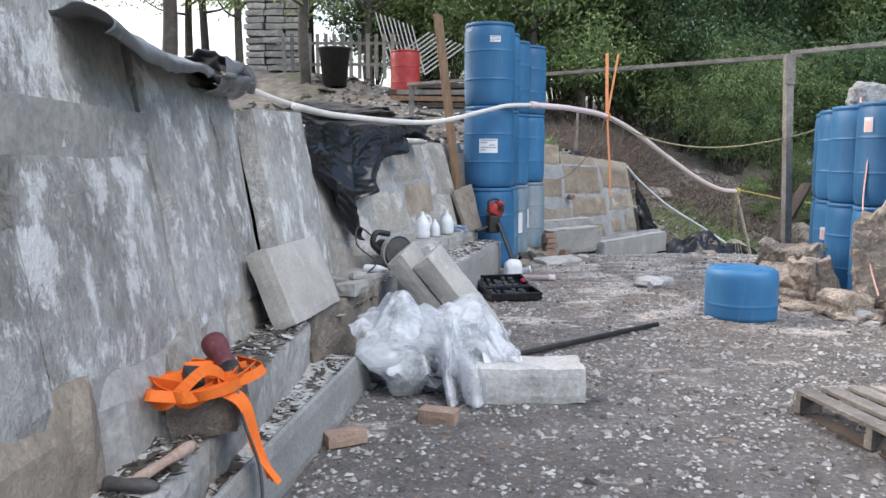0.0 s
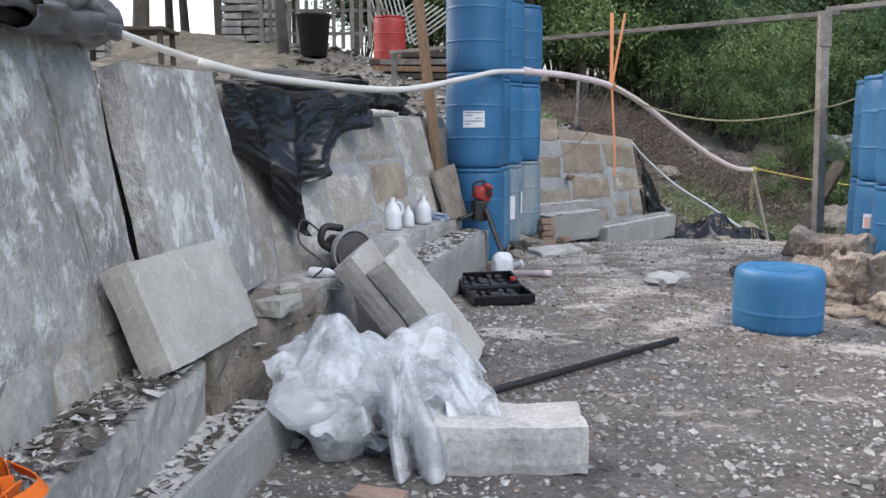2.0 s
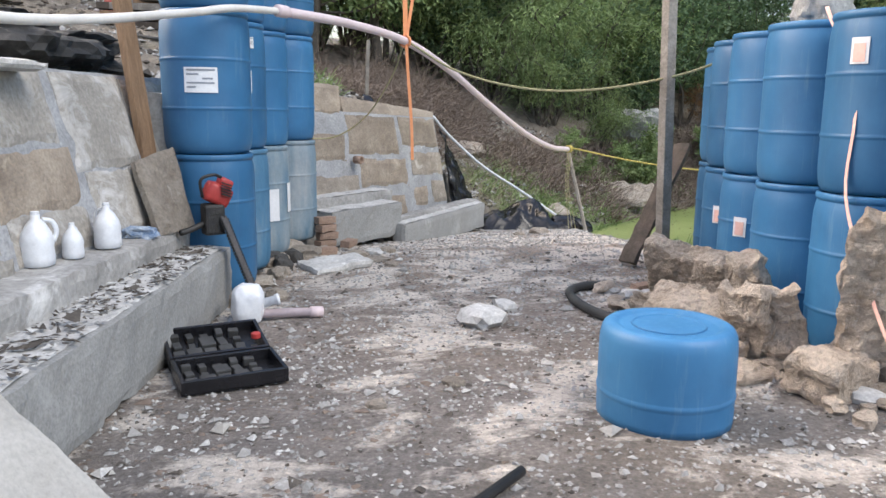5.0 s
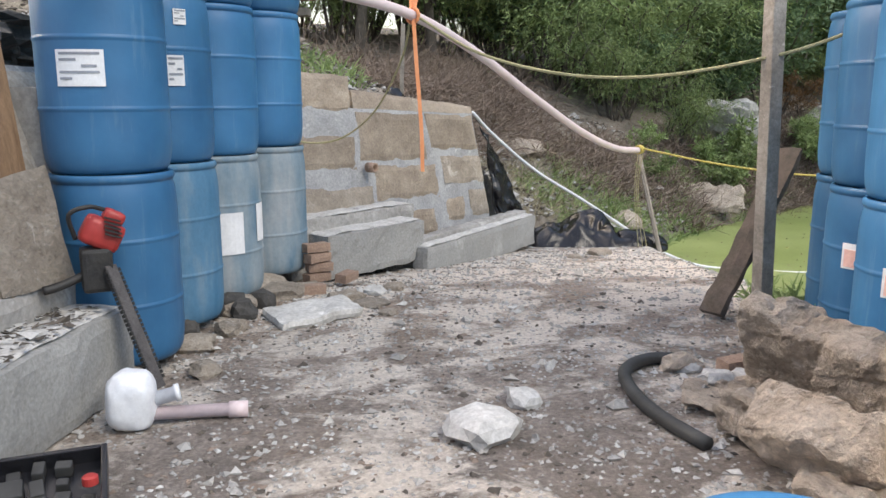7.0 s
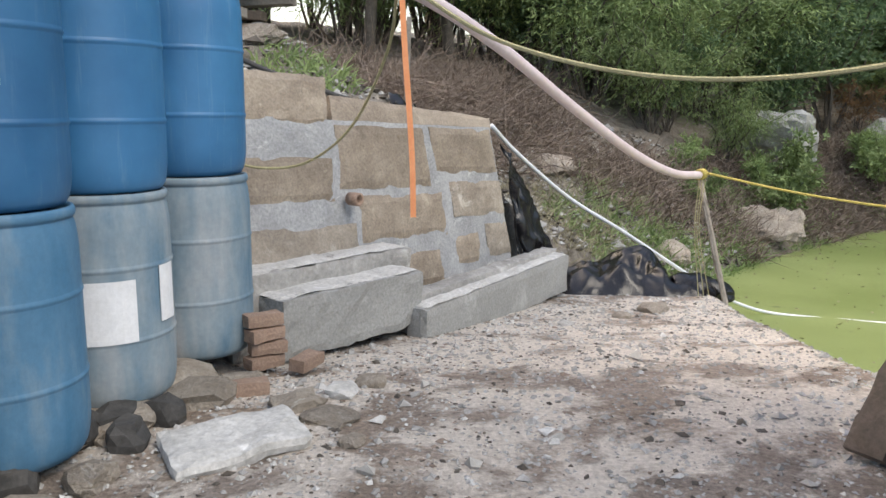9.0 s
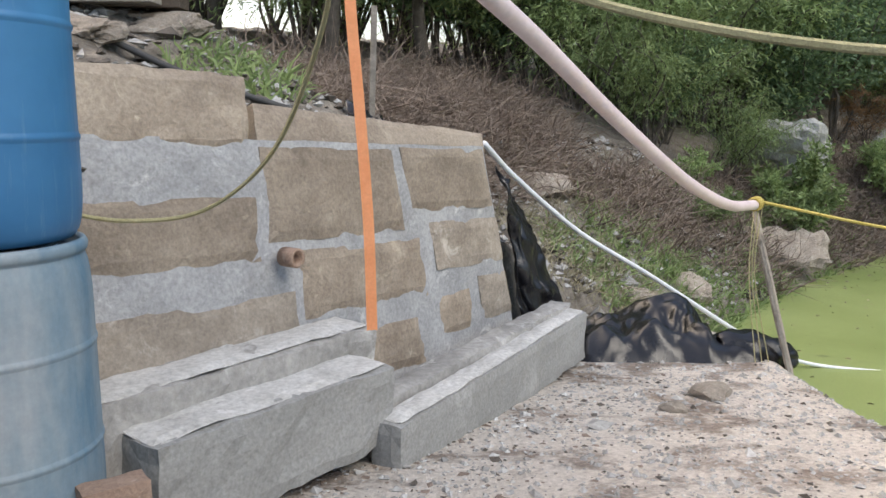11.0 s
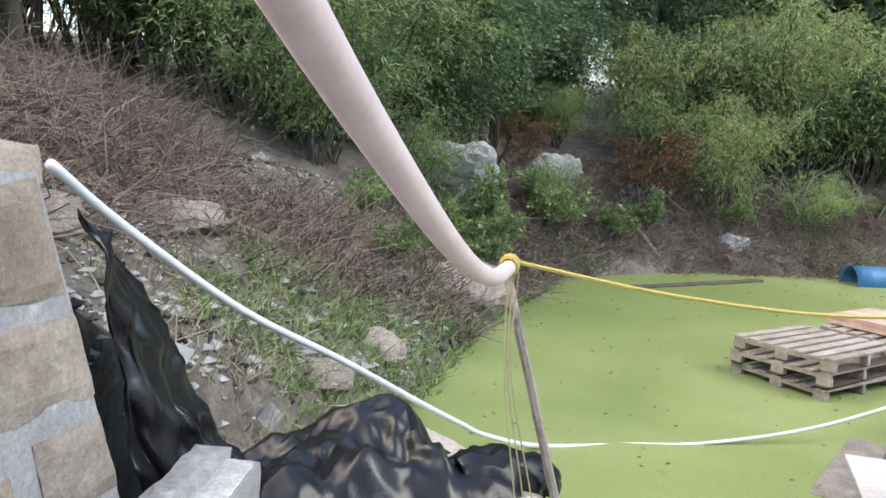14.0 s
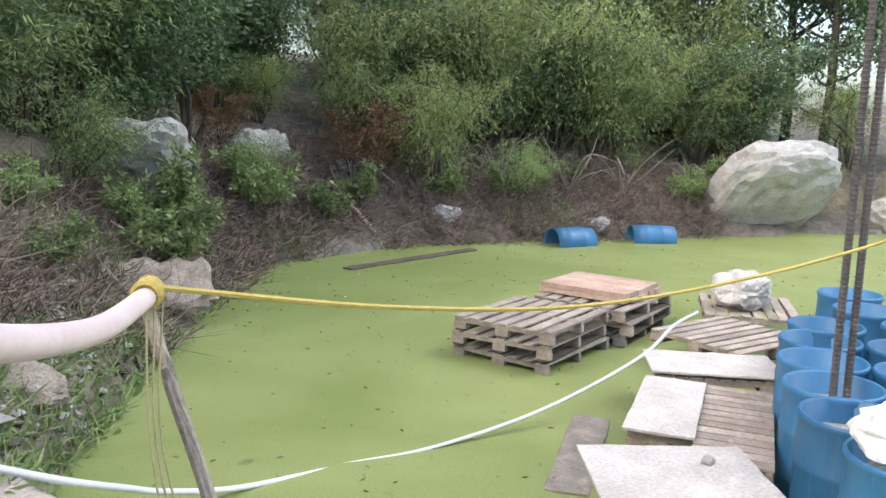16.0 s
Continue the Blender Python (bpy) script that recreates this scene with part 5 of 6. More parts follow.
chain = thing("chainsaw", "red chainsaw standing on the footing against the drums", "chainsaw", pose(0.56, 8.80, 0.50, 0, 0, 20))
bm = bmesh.new()
box(bm, 0.17, 0.12, 0.13, pose(0.0, 0, 0.20, 0, 28, 0), 0.03)
box(bm, 0.09, 0.10, 0.06, pose(0.07, 0, 0.30, 0, 28, 0), 0.02)
part("engine_cover", bm, RED, chain, smooth=True)
bm = bmesh.new()
for k in range(5):
    box(bm, 0.07, 0.012, 0.008, pose(0.07, -0.075, 0.25 + 0.018 * k, 0, 20, 0))
part("grille", bm, IRON, chain)
part("handle", tube(bmesh.new(), smooth_path([(-0.08, -0.06, 0.25), (-0.10, -0.1, 0.36), (-0.02, -0.1, 0.39), (0.04, -0.06, 0.37)], 5), 0.010, 8), IRON, chain, smooth=True)
bm = bmesh.new()
box(bm, 0.13, 0.12, 0.2, pose(0.0, 0, 0.0), 0.02)
part("crankcase", bm, IRON, chain)
part("rear_grip", tube(bmesh.new(), smooth_path([(-0.04, 0, 0.08), (-0.16, -0.02, 0.04), (-0.22, -0.03, 0.03)], 5), 0.02, 8), IRON, chain, smooth=True)
m, ln = beam((0.05, -0.05, 0.12), (0.20, -0.22, -0.42), 0, 0)
bm = bmesh.new()
box(bm, 0.065, 0.01, ln, m, 0.003)
part("guide_bar", bm, STEEL, chain)
bm = bmesh.new()
for k in range(26):
    for s in (-1, 1):
        box(bm, 0.012, 0.016, 0.016, m @ pose(s * 0.037, 0, 0.02 + k * 0.0205))
tagged(part("chain", bm, IRON, chain), kind="stuff")

fun = thing("plastic_funnel", "white plastic jug head lying on a piece of pipe", "funnel", pose(0.76, 8.42, 0.0, 0, 0, 0))
bm = rock_mesh(0.2, 0.2, 0.27, 6.0, 4, 0.12)
bmesh.ops.transform(bm, matrix=pose(0, 0, 0.02), verts=bm.verts)
part("bowl", bm, WHITE, fun, smooth=True)
part("spout", lathe(bmesh.new(), [(0.03, 0), (0.03, 0.09), (0.038, 0.09), (0.038, 0.11)], 14, pose(0.08, 0, 0.12, 0, 80, 10)), WHITE, fun, smooth=True)
pv = thing("pvc_pipe", "short white plastic pipe lying on the gravel", "pipe")
part("tube", lathe(bmesh.new(), [(0.02, 0), (0.028, 0), (0.028, 0.34), (0.035, 0.34), (0.035, 0.42), (0.026, 0.42), (0.026, 0.2)], 16, beam((0.80, 8.42, 0.06), (1.2, 8.46, 0.04), 0, 0)[0]), PIPE, pv, smooth=True)

case = thing("tool_case", "open black plastic tool case with moulded empty trays", "tool case", oriented((0.62, 7.55, 0.02), (0.51, 0.12, 0), (-0.12, 0.51, 0)))


def tray(parent, tilt_m, label):
    bm = bmesh.new()
    box(bm, 0.50, 0.30, 0.012, tilt_m @ pose(0, 0, 0), 0.003)
    for sx, sy, w, d in ((-0.24, 0, 0.02, 0.30), (0.24, 0, 0.02, 0.30), (0, -0.14, 0.46, 0.02), (0, 0.14, 0.46, 0.02)):
        box(bm, w, d, 0.07, tilt_m @ pose(sx, sy, 0), 0.004)
    ob = part("tray", bm, BLACK, parent, label)
    random.seed(11)
    for i in range(6):
        for j in range(3):
            if random.random() < 0.8:
                bm = bmesh.new()
                box(bm, rnd(0.035, 0.075), rnd(0.03, 0.085), rnd(0.02, 0.05), tilt_m @ pose(-0.19 + i * 0.076, -0.09 + j * 0.09, 0.012, 0, 0, rnd(-8, 8)), 0.006)
                part("insert", bm, RUBBER, ob)
    return ob


tray(case, pose(0, -0.17, 0.0, 4, 0, 0), "lower half of the open case")
tray(case, pose(0, 0.17, 0.045, 14, 0, 0), "lid half of the open case")
part("red_knob", lathe(bmesh.new(), [(0.025, 0), (0.025, 0.025), (0.018, 0.03)], 14, pose(0.20, 0.10, 0.10)), RED, case)
part("hinge", tube(bmesh.new(), [(-0.24, 0.0, 0.055), (0.24, 0.0, 0.055)], 0.008, 8), STEEL, case)

# strap bundle on the ledge: straps and ratchet over a stone, no lamp
bund = thing("work_light_bundle", "orange ratchet strap tangled over a dark stone block", "strap bundle", pose(-0.86, 2.72, 0.36))
bm = rough_box(0.24, 0.34, 0.17, 0.05, 0.02, 17)
bmesh.ops.transform(bm, matrix=pose(0, 0.08, 0, 0, 0, 10), verts=bm.verts)
part("stone", bm, RUBBLE, bund, "dark brown stone block")
random.seed(5)
for k in range(11):
    pts = []
    cx, cy = rnd(-0.04, 0.08), rnd(-0.10, 0.12)
    for i in range(6):
        a = i * 1.25 + k
        pts.append((cx + rnd(0.06, 0.15) * math.cos(a), cy + rnd(0.08, 0.2) * math.sin(a), 0.14 + rnd(0, 0.07) + (0.12 if (k == 2 and i == 3) else 0)))
    part("strap_loop", ribbon(bmesh.new(), smooth_path(pts, 7), 0.038, 0.003, (rnd(-0.5, 0.5), rnd(-0.5, 0.5), 0.9)), ORANGE, bund)
for k in range(3):
    part("strap_end", ribbon(bmesh.new(), smooth_path([(0.08, -0.02 - 0.05 * k, 0.18), (0.17, -0.05 - 0.03 * k, 0.12), (0.21, -0.06 - 0.03 * k, -0.02), (0.26 + 0.02 * k, -0.10 - 0.02 * k, -0.14)], 6), 0.040, 0.003, (0.2, 1, 0)), ORANGE, bund)
bm = bmesh.new()
box(bm, 0.06, 0.1, 0.04, pose(0.0, -0.1, 0.2, 20, 10, 30), 0.008)
part("ratchet", bm, IRON, bund)
can = thing("red_grinder", "dirty maroon hand tool lying on the strap bundle", "hand tool")
m, ln = beam((-0.80, 2.86, 0.545), (-0.92, 3.02, 0.64), 0, 0)
part("body", lathe(bmesh.new(), [(0.025, -0.02), (0.036, 0.0), (0.04, 0.03), (0.036, 0.07), (0.044, 0.11), (0.05, 0.14), (0.048, 0.17), (0.03, 0.18)], 20, m), MAROON, can, smooth=True)
part("head", lathe(bmesh.new(), [(0.02, -0.08), (0.038, -0.07), (0.042, 0.0), (0.03, 0.01)], 16, m), IRON, can, smooth=True)
cord = thing("power_cord", "thin black cord hanging over the kerb", "cord")
part("cable", tube(bmesh.new(), smooth_path([(-0.72, 2.65, 0.5), (-0.66, 2.55, 0.42), (-0.60, 2.48, 0.3), (-0.585, 2.40, 0.15), (-0.60, 2.2, 0.01)], 6), 0.006, 6), RUBBER, cord)
ham = thing("hammer", "wooden-handled hammer lying on the rough ledge", "hammer", pose(-0.86, 2.27, 0.385, 0, 0, 0))
part("handle", lathe(bmesh.new(), [(0.014, 0), (0.018, 0.05), (0.015, 0.15), (0.022, 0.26), (0.018, 0.29)], 12, beam((-0.03, -0.13, 0.02), (0.06, 0.14, 0.03), 0, 0)[0]), PINKWOOD, ham, smooth=True)
part("head", lathe(bmesh.new(), [(0.02, 0), (0.024, 0.01), (0.018, 0.06), (0.024, 0.12), (0.01, 0.16)], 10, beam((-0.10, -0.13, 0.02), (0.06, -0.15, 0.02), 0, 0)[0]), STEEL, ham, smooth=True)


# ---- pallets and boards ----
def pallet(m, label, group="", mat=WOOD, w=1.15, d=1.0, n=7):
    ob = thing("wooden_pallet", label, "pallet", m, group)
    for k in range(n):
        bm = bmesh.new()
        box(bm, w, 0.095, 0.018, pose(0, -d / 2 + 0.05 + k * (d - 0.1) / (n - 1), 0.112, rnd(-0.6, 0.6), rnd(-0.5, 0.5), rnd(-1, 1)), 0.002)
        part("slat", bm, mat, ob)
    for k in range(3):
        bm = bmesh.new()
        x = -w / 2 + 0.03 + k * (w - 0.06) / 2
        box(bm, 0.04, d, 0.035, pose(x, 0, 0.077), 0.002)
        for y in (-d / 2 + 0.06, 0, d / 2 - 0.06):
            box(bm, 0.05, 0.13, 0.062, pose(x, y, 0.016), 0.002)
        part("stringer", bm, mat, ob)
    for k in range(3):
        bm = bmesh.new()
        box(bm, w, 0.095, 0.016, pose(0, -d / 2 + 0.06 + k * (d - 0.12) / 2, 0.0), 0.002)
        part("bottom_board", bm, DARKWOOD, ob)
    return ob


GP = "floating pallets"
for cx, cy, tops in ((10.62, 15.28, 3), (11.98, 15.10, 3)):
    for k in range(tops):
        pallet(pose(cx + rnd(-0.04, 0.04), cy + rnd(-0.04, 0.04), -0.97 + k * 0.145, rnd(-1, 1), rnd(-1, 1), rnd(-4, 4)) @ Matrix.Scale(1.1, 4), "weathered wooden pallet floating on the pond" if k == 0 else "weathered wooden pallet stacked on another one", GP, WOOD if k == 0 else PALEWOOD)
random.seed(3)
stack = thing("plank_stack", "flat stack of pinkish sawn boards on the pallets", "boards", pose(12.0, 15.15, -0.525, 0, 0, 88))
for r in range(2):
    for k in range(6):
        bm = bmesh.new()
        box(bm, 1.05, 0.14, 0.055, pose(rnd(-0.03, 0.03), -0.38 + k * 0.15, r * 0.058, 0, 0, rnd(-1, 1)), 0.003)
        part("board", bm, PINKWOOD, stack)
for k, (x, y, sx, sy, rz, z) in enumerate(((7.83, 12.80, 1.0, 0.85, -53.6, -0.60), (8.97, 13.27, 1.2, 0.46, 13.6, -0.605), (10.1, 13.3, 0.64, 1.05, 28, -0.585))):
    solid("walk_board", rough_box(sx, sy, 0.025, 0.09, 0.005, 60 + k, 0.004), PLY, "whitewashed plywood board laid on the pond walkway", "board", pose(x, y, z, 0, 0, rz), "walkway boards")
for k, (x, y, rz, z, w, d) in enumerate(((9.0, 12.80, -77, -0.725, 0.48, 1.5), (11.4, 13.5, -22, -0.72, 1.1, 1.05), (12.8, 13.7, 20, -0.72, 1.2, 1.0), (7.85, 12.8, 37, -0.725, 0.7, 0.8), (9.0, 13.27, 13.6, -0.735, 1.1, 0.42), (10.1, 13.3, 28, -0.715, 0.6, 0.9))):
    pallet(pose(x, y, z - 0.02, 0, 0, rz), "weathered slatted pallet forming the pond walkway", "walkway pallets", PALEWOOD, w, d, 13 if k == 0 else 8)
solid("walk_plank", rough_box(1.4, 0.3, 0.03, 0.08, 0.01, 71), WOOD, "muddy half-sunk board beside the walkway", "plank", pose(8.6, 13.75, -0.962, 0, 0, 18))
solid("stone_sack", bag_mesh(3.0, (0.36, 0.30, 0.22), 4), LIME, "plastic sack of white stones on a pallet", "sack", pose(12.7, 13.75, -0.62, 0, 0, 20))
solid("white_sack", bag_mesh(5.0, (0.22, 0.22, 0.15), 4), WHITE, "white crumpled sack lying on a drum", "sack", pose(7.95, 11.72, -0.24))
solid("pebble", rock_mesh(0.09, 0.07, 0.05, 1, 2), BLOCK, "small stone lying on a walkway board", "stone", pose(8.1, 12.72, -0.575))
solid("floating_plank", rough_box(3.1, 0.22, 0.04, 0.1, 0.008, 80), DARKWOOD, "long dark plank floating on the duckweed", "plank", pose(14.3, 19.6, -0.955, 0, 0, -7))
m, ln = beam((15.0, 20.75, -0.95), (14.6, 21.9, 0.25), 0, 0)
solid("bank_stick", rough_box(0.09, 0.06, ln, 0.08, 0.008, 82), PINKWOOD, "pale broken board lying on the bank", "plank", m)
near_p = pallet(pose(2.42, 3.52, 0.0, 0, 0, 100), "weathered wooden pallet lying on the gravel", "", WOOD, 1.1, 1.0)

# bag on the right-hand drums
solid("tool_bag", rock_mesh(0.34, 0.26, 0.28, 8, 4, 0.25), ROCK, "grey crumpled bag resting on top of a drum", "bag", pose(4.08, 7.69, 1.82))
solid("bag_strap", ribbon(bmesh.new(), smooth_path([(4.0, 7.5, 1.83), (3.88, 7.4, 1.87), (3.76, 7.0, 1.4), (3.72, 6.95, 0.9), (3.62, 6.6, 0.45), (3.6, 6.4, 0.2)], 6), 0.02, 0.003, (0, 1, 0)), PINKPAPER, "faded red strap hanging over the drums", "strap", pose(0, 0, 0))
solid("yellow_band", lathe(bmesh.new(), [(0.12, 0), (0.13, 0.015), (0.12, 0.03)], 16), YELLOWTAPE, "yellow band round the bag's foot", "band", pose(4.08, 7.69, 1.815))


# ---- terrace above the walls ----
def on_ground(x, y, dz=0.0):
    return ground_at(x, y) + dz


for k, (x, y, ln, rz) in enumerate(((-1.15, 7.2, 1.1, 55), (-0.85, 7.9, 1.4, 48), (-1.6, 6.8, 1.6, 60), (-1.0, 7.6, 1.2, 52))):
    solid("concrete_beam", rough_box(ln, 0.14, 0.07, 0.06, 0.006, 90 + k), LIME, "pale squared beam lying above the wall", "beam", pose(x, y, on_ground(x, y) + 0.02, 0, 0, rz), "beams above the wall")
solid("white_board", rough_box(1.5, 0.5, 0.06, 0.08, 0.006, 95), PLY, "white panel lying on the dark earth", "panel", pose(-2.3, 12.2, on_ground(-2.3, 12.2) + 0.03, 4, 0, 8))
solid("edge_stone", rough_box(0.5, 0.2, 0.05, 0.05, 0.012, 96), LIME, "pale stone lying on the wall top", "stone", pose(-0.35, 7.75, 1.47, 0, 0, 62))
bm = rock_mesh(2.2, 2.0, 0.6, 12.0, 5, 0.45)
solid("earth_mound", bm, DARKROCK, "mound of dark loose earth above the wall", "earth mound", pose(-1.4, 10.6, on_ground(-1.4, 10.6) - 0.12))
for k, (x, y, s, h) in enumerate(((-4.2, 20.5, 1.5, 2.1), (-8.2, 19.5, 1.6, 1.2))):
    ob = thing("stone_stack", "stack of weathered cut stone slabs on the terrace", "stone stack", pose(x, y, on_ground(x, y) - 0.05, 0, 0, 10 * k))
    nl = int(h / 0.17)
    for j in range(nl):
        for i in range(3):
            bm = rough_box(s / 3 - 0.03, 0.9, 0.15, 0.25, 0.02, j * 3.1 + i)
            bmesh.ops.transform(bm, matrix=pose(-s / 3 + i * s / 3 + rnd(-0.04, 0.04), rnd(-0.06, 0.06), j * 0.17, 0, 0, rnd(-3, 3)), verts=bm.verts)
            part("slab", bm, GREYSTONE, ob)
rb = thing("red_drum", "red drum standing among planks on the terrace", "drum", pose(-0.75, 15.9, on_ground(-0.75, 15.9)))
part("body", lathe(bmesh.new(), [p for p in drum_profile() if p[0] > 0], 24), RED, rb, smooth=True)
bkt = thing("dark_bin", "dark round bin standing on the terrace", "bin", pose(-2.3, 17.0, on_ground(-2.3, 17.0)))
part("body", lathe(bmesh.new(), [(0.25, 0), (0.33, 0.75), (0.36, 0.76), (0.36, 0.8), (0.31, 0.8), (0.24, 0.05)], 20), IRON, bkt, smooth=True)
random.seed(21)
ps = thing("timber_pile", "pile of weathered planks on the terrace", "timber pile", pose(0.25, 15.3, on_ground(0.25, 15.3) - 0.05, 0, 0, -12))
for j in range(5):
    for i in range(3):
        bm = bmesh.new()
        box(bm, rnd(1.2, 2.4), 0.2, 0.09, pose(rnd(-0.4, 0.4), -0.3 + i * 0.24, j * 0.12, 0, rnd(-2, 2), rnd(-8, 8)), 0.006)
        part("plank", bm, (WOOD, DARKWOOD, TANWOOD)[(i + j) % 3], ps)
fence = thing("picket_fence", "pale wooden picket fence behind the terrace", "fence", pose(-2.6, 19.2, on_ground(-2.6, 19.2)))
for k in range(14):
    bm = bmesh.new()
    box(bm, 0.09, 0.02, 1.05, pose(-1.2 + k * 0.2, 0, 0, 0, rnd(-1, 1), 0), 0.003)
    part("picket", bm, WOOD, fence)
for z in (0.3, 0.8):
    bm = bmesh.new()
    box(bm, 3.0, 0.03, 0.07, pose(0.1, 0.03, z), 0.003)
    part("fence_rail", bm, WOOD, fence)
lat = thing("lattice_panel", "white diamond lattice panel leaning on the terrace", "lattice", pose(-0.95, 21.0, on_ground(-0.95, 21.0) + 0.8, 0, 20, 0))
for s in (-1, 1):
    for k in range(9):
        bm = bmesh.new()
        box(bm, 0.035, 0.012, 1.3, pose(-0.5 + k * 0.125, 0.007 * s, 0, 0, s * 35, 0), 0.001)
        part("lath", bm, PLY, lat)
cabinpile = thing("junk_table", "low dark table with clutter on the terrace", "table", pose(-5.2, 15.0, on_ground(-5.2, 15.0)))
bm = bmesh.new()
box(bm, 1.6, 0.8, 0.06, pose(0, 0, 0.55), 0.01)
part("tabletop", bm, DARKWOOD, cabinpile)
for sx in (-0.7, 0.7):
    for sy in (-0.3, 0.3):
        bm = bmesh.new()
        box(bm, 0.08, 0.08, 0.55, pose(sx, sy, 0), 0.006)
        part("leg", bm, DARKWOOD, cabinpile)
slope_stake = thing("stake", "thin grey wooden stake on the slope", "stake")
bm = bmesh.new()
box(bm, 0.05, 0.05, 1.3, pose(2.6, 15.6, on_ground(2.6, 15.6) - 0.1, 0, 2, 0), 0.004)
part("shaft", bm, WOOD, slope_stake)

# ---- rocks of the banks ----
for k, (x, y, dz, sx, sy, sz, rx, rz, lab) in enumerate((
        (10.8, 22.3, -0.1, 1.5, 0.7, 1.6, -38, -30, "pale grey rock face on the overgrown bank"),
        (8.55, 19.25, -0.12, 2.4, 0.9, 0.3, -34, -30, "flat pale slab of rock sloping to the pond"),
        (14.2, 23.6, -0.35, 1.2, 0.7, 0.9, -35, -10, "pale rock half hidden by shrubs"),
        (15.9, 22.6, -0.25, 0.8, 0.5, 0.7, -30, -5, "white rock on the far bank"), (15.5, 22.1, -0.2, 0.6, 0.45, 0.35, -20, 10, "white rock on the far bank"),
        (23.1, 16.2, -0.25, 3.0, 1.2, 2.6, -38, -40, "huge pale boulder slab on the far bank"), (26.0, 13.4, -0.6, 2.0, 1.2, 1.6, -30, -50, "pale boulder on the far bank"),
        (16.6, 20.6, -0.15, 0.6, 0.5, 0.4, 0, 0, "small pale rock at the far shore"), (19.2, 18.4, -0.15, 0.5, 0.4, 0.35, 0, 0, "small pale rock at the far shore"),
        (6.3, 17.0, -0.1, 0.6, 0.4, 0.22, -30, -30, "flat grey stone on the slope"), (5.4, 16.3, -0.1, 0.5, 0.35, 0.2, -30, -20, "flat grey stone on the slope"), (3.4, 16.6, -0.12, 0.9, 0.5, 0.25, -25, -30, "flat grey stone on the slope"), (1.0, 15.0, -0.1, 0.8, 0.5, 0.22, -18, -30, "flat grey stone on the slope"), (4.8, 18.2, -0.12, 1.0, 0.5, 0.25, -25, -25, "flat grey stone on the slope"), (0.6, 14.2, -0.1, 0.7, 0.4, 0.2, -16, -20, "flat grey stone on the slope"))):
    bm = rough_box(1.9, 0.75, 0.16, 0.09, 0.05, 7, 0.05) if k == 1 else rock_mesh(sx, sy, sz, 30 + k, 4, 0.16 if k == 5 else 0.30)
    for v in bm.verts:
        v.co += noise.noise_vector(v.co * 5 + Vector((k, 0, 0))) * 0.05
    solid("bank_rock", bm, RUBBLE if k >= 9 or k == 1 else ROCK, lab, "rock", pose(x, y, on_ground(x, y) + dz, -rx, 0, rz), "rocks of the bank")


# ---- plants ----
def leaf_quads(pos, dirs, length, width, rng):
    """Diamond leaves at pos pointing along dirs."""
    n = len(pos)
    side = np.cross(dirs, rng.normal(size=(n, 3)))
    side /= np.linalg.norm(side, axis=1, keepdims=True) + 1e-9
    ln = (length * rng.uniform(0.6, 1.3, n))[:, None]
    wd = (width * rng.uniform(0.7, 1.2, n))[:, None]
    v = np.stack([pos, pos + dirs * ln * 0.45 + side * wd, pos + dirs * ln, pos + dirs * ln * 0.45 - side * wd], 1).reshape(-1, 3)
    f = np.arange(n * 4).reshape(-1, 4)
    return v.tolist(), f.tolist()


def unit(v):
    return v / (np.linalg.norm(v, axis=1, keepdims=True) + 1e-9)


def shrub(name, label, category, m, seed, h, spread, stems, per, leaf_len, leaf_w, mat, droop=0.0, group="", stem_r=0.025):
    """A many-stemmed bush: curved stems, side shoots, and leaves along the shoots."""
    rng = np.random.default_rng(seed)
    ob = thing(name, label, category, m, group)
    bm = bmesh.new()
    pos, dirs = [], []
    for s in range(stems):
        a = rng.uniform(0, 6.283)
        lean = spread * rng.uniform(0.25, 1.0)
        hh = h * rng.uniform(0.6, 1.0)
        p = [Vector((0.08 * math.cos(a), 0.08 * math.sin(a), -0.15))]
        for t in (0.3, 0.6, 0.85, 1.0):
            p.append(Vector((lean * t ** 1.4 * math.cos(a) + rng.normal() * 0.06 * h, lean * t ** 1.4 * math.sin(a) + rng.normal() * 0.06 * h, hh * (t - droop * 0.25 * t ** 3))))
        tube(bm, smooth_path(p, 3), stem_r * rng.uniform(0.6, 1.2), 5, 0.25)
        path = np.array([tuple(q) for q in smooth_path(p, 6)])
        for sh in range(per):
            t = rng.uniform(0.3, 1.0)
            base = path[min(len(path) - 1, int(t * (len(path) - 1)))]
            d = rng.normal(size=3)
            d[2] = abs(d[2]) * (0.6 if droop else 0.9) - droop * 0.2
            d /= np.linalg.norm(d)
            L = h * rng.uniform(0.12, 0.30)
            k = 14
            tt = np.linspace(0.1, 1, k)[:, None]
            pts = base + d * L * tt + np.array([0, 0, -droop * L * 1.1]) * tt ** 2
            pos.append(pts + rng.normal(size=(k, 3)) * 0.03 * h * 0.3)
            dd = unit(d + rng.normal(size=(k, 3)) * 0.8 + np.array([0, 0, -1.6 * droop]))
            dirs.append(dd)
    part("woody_base", bm, BARK, ob)
    v, f = leaf_quads(np.concatenate(pos), np.concatenate(dirs), leaf_len, leaf_w, rng)
    tagged(raw("foliage", v, f, mat, ob), "leaves in loose clumps")
    return ob


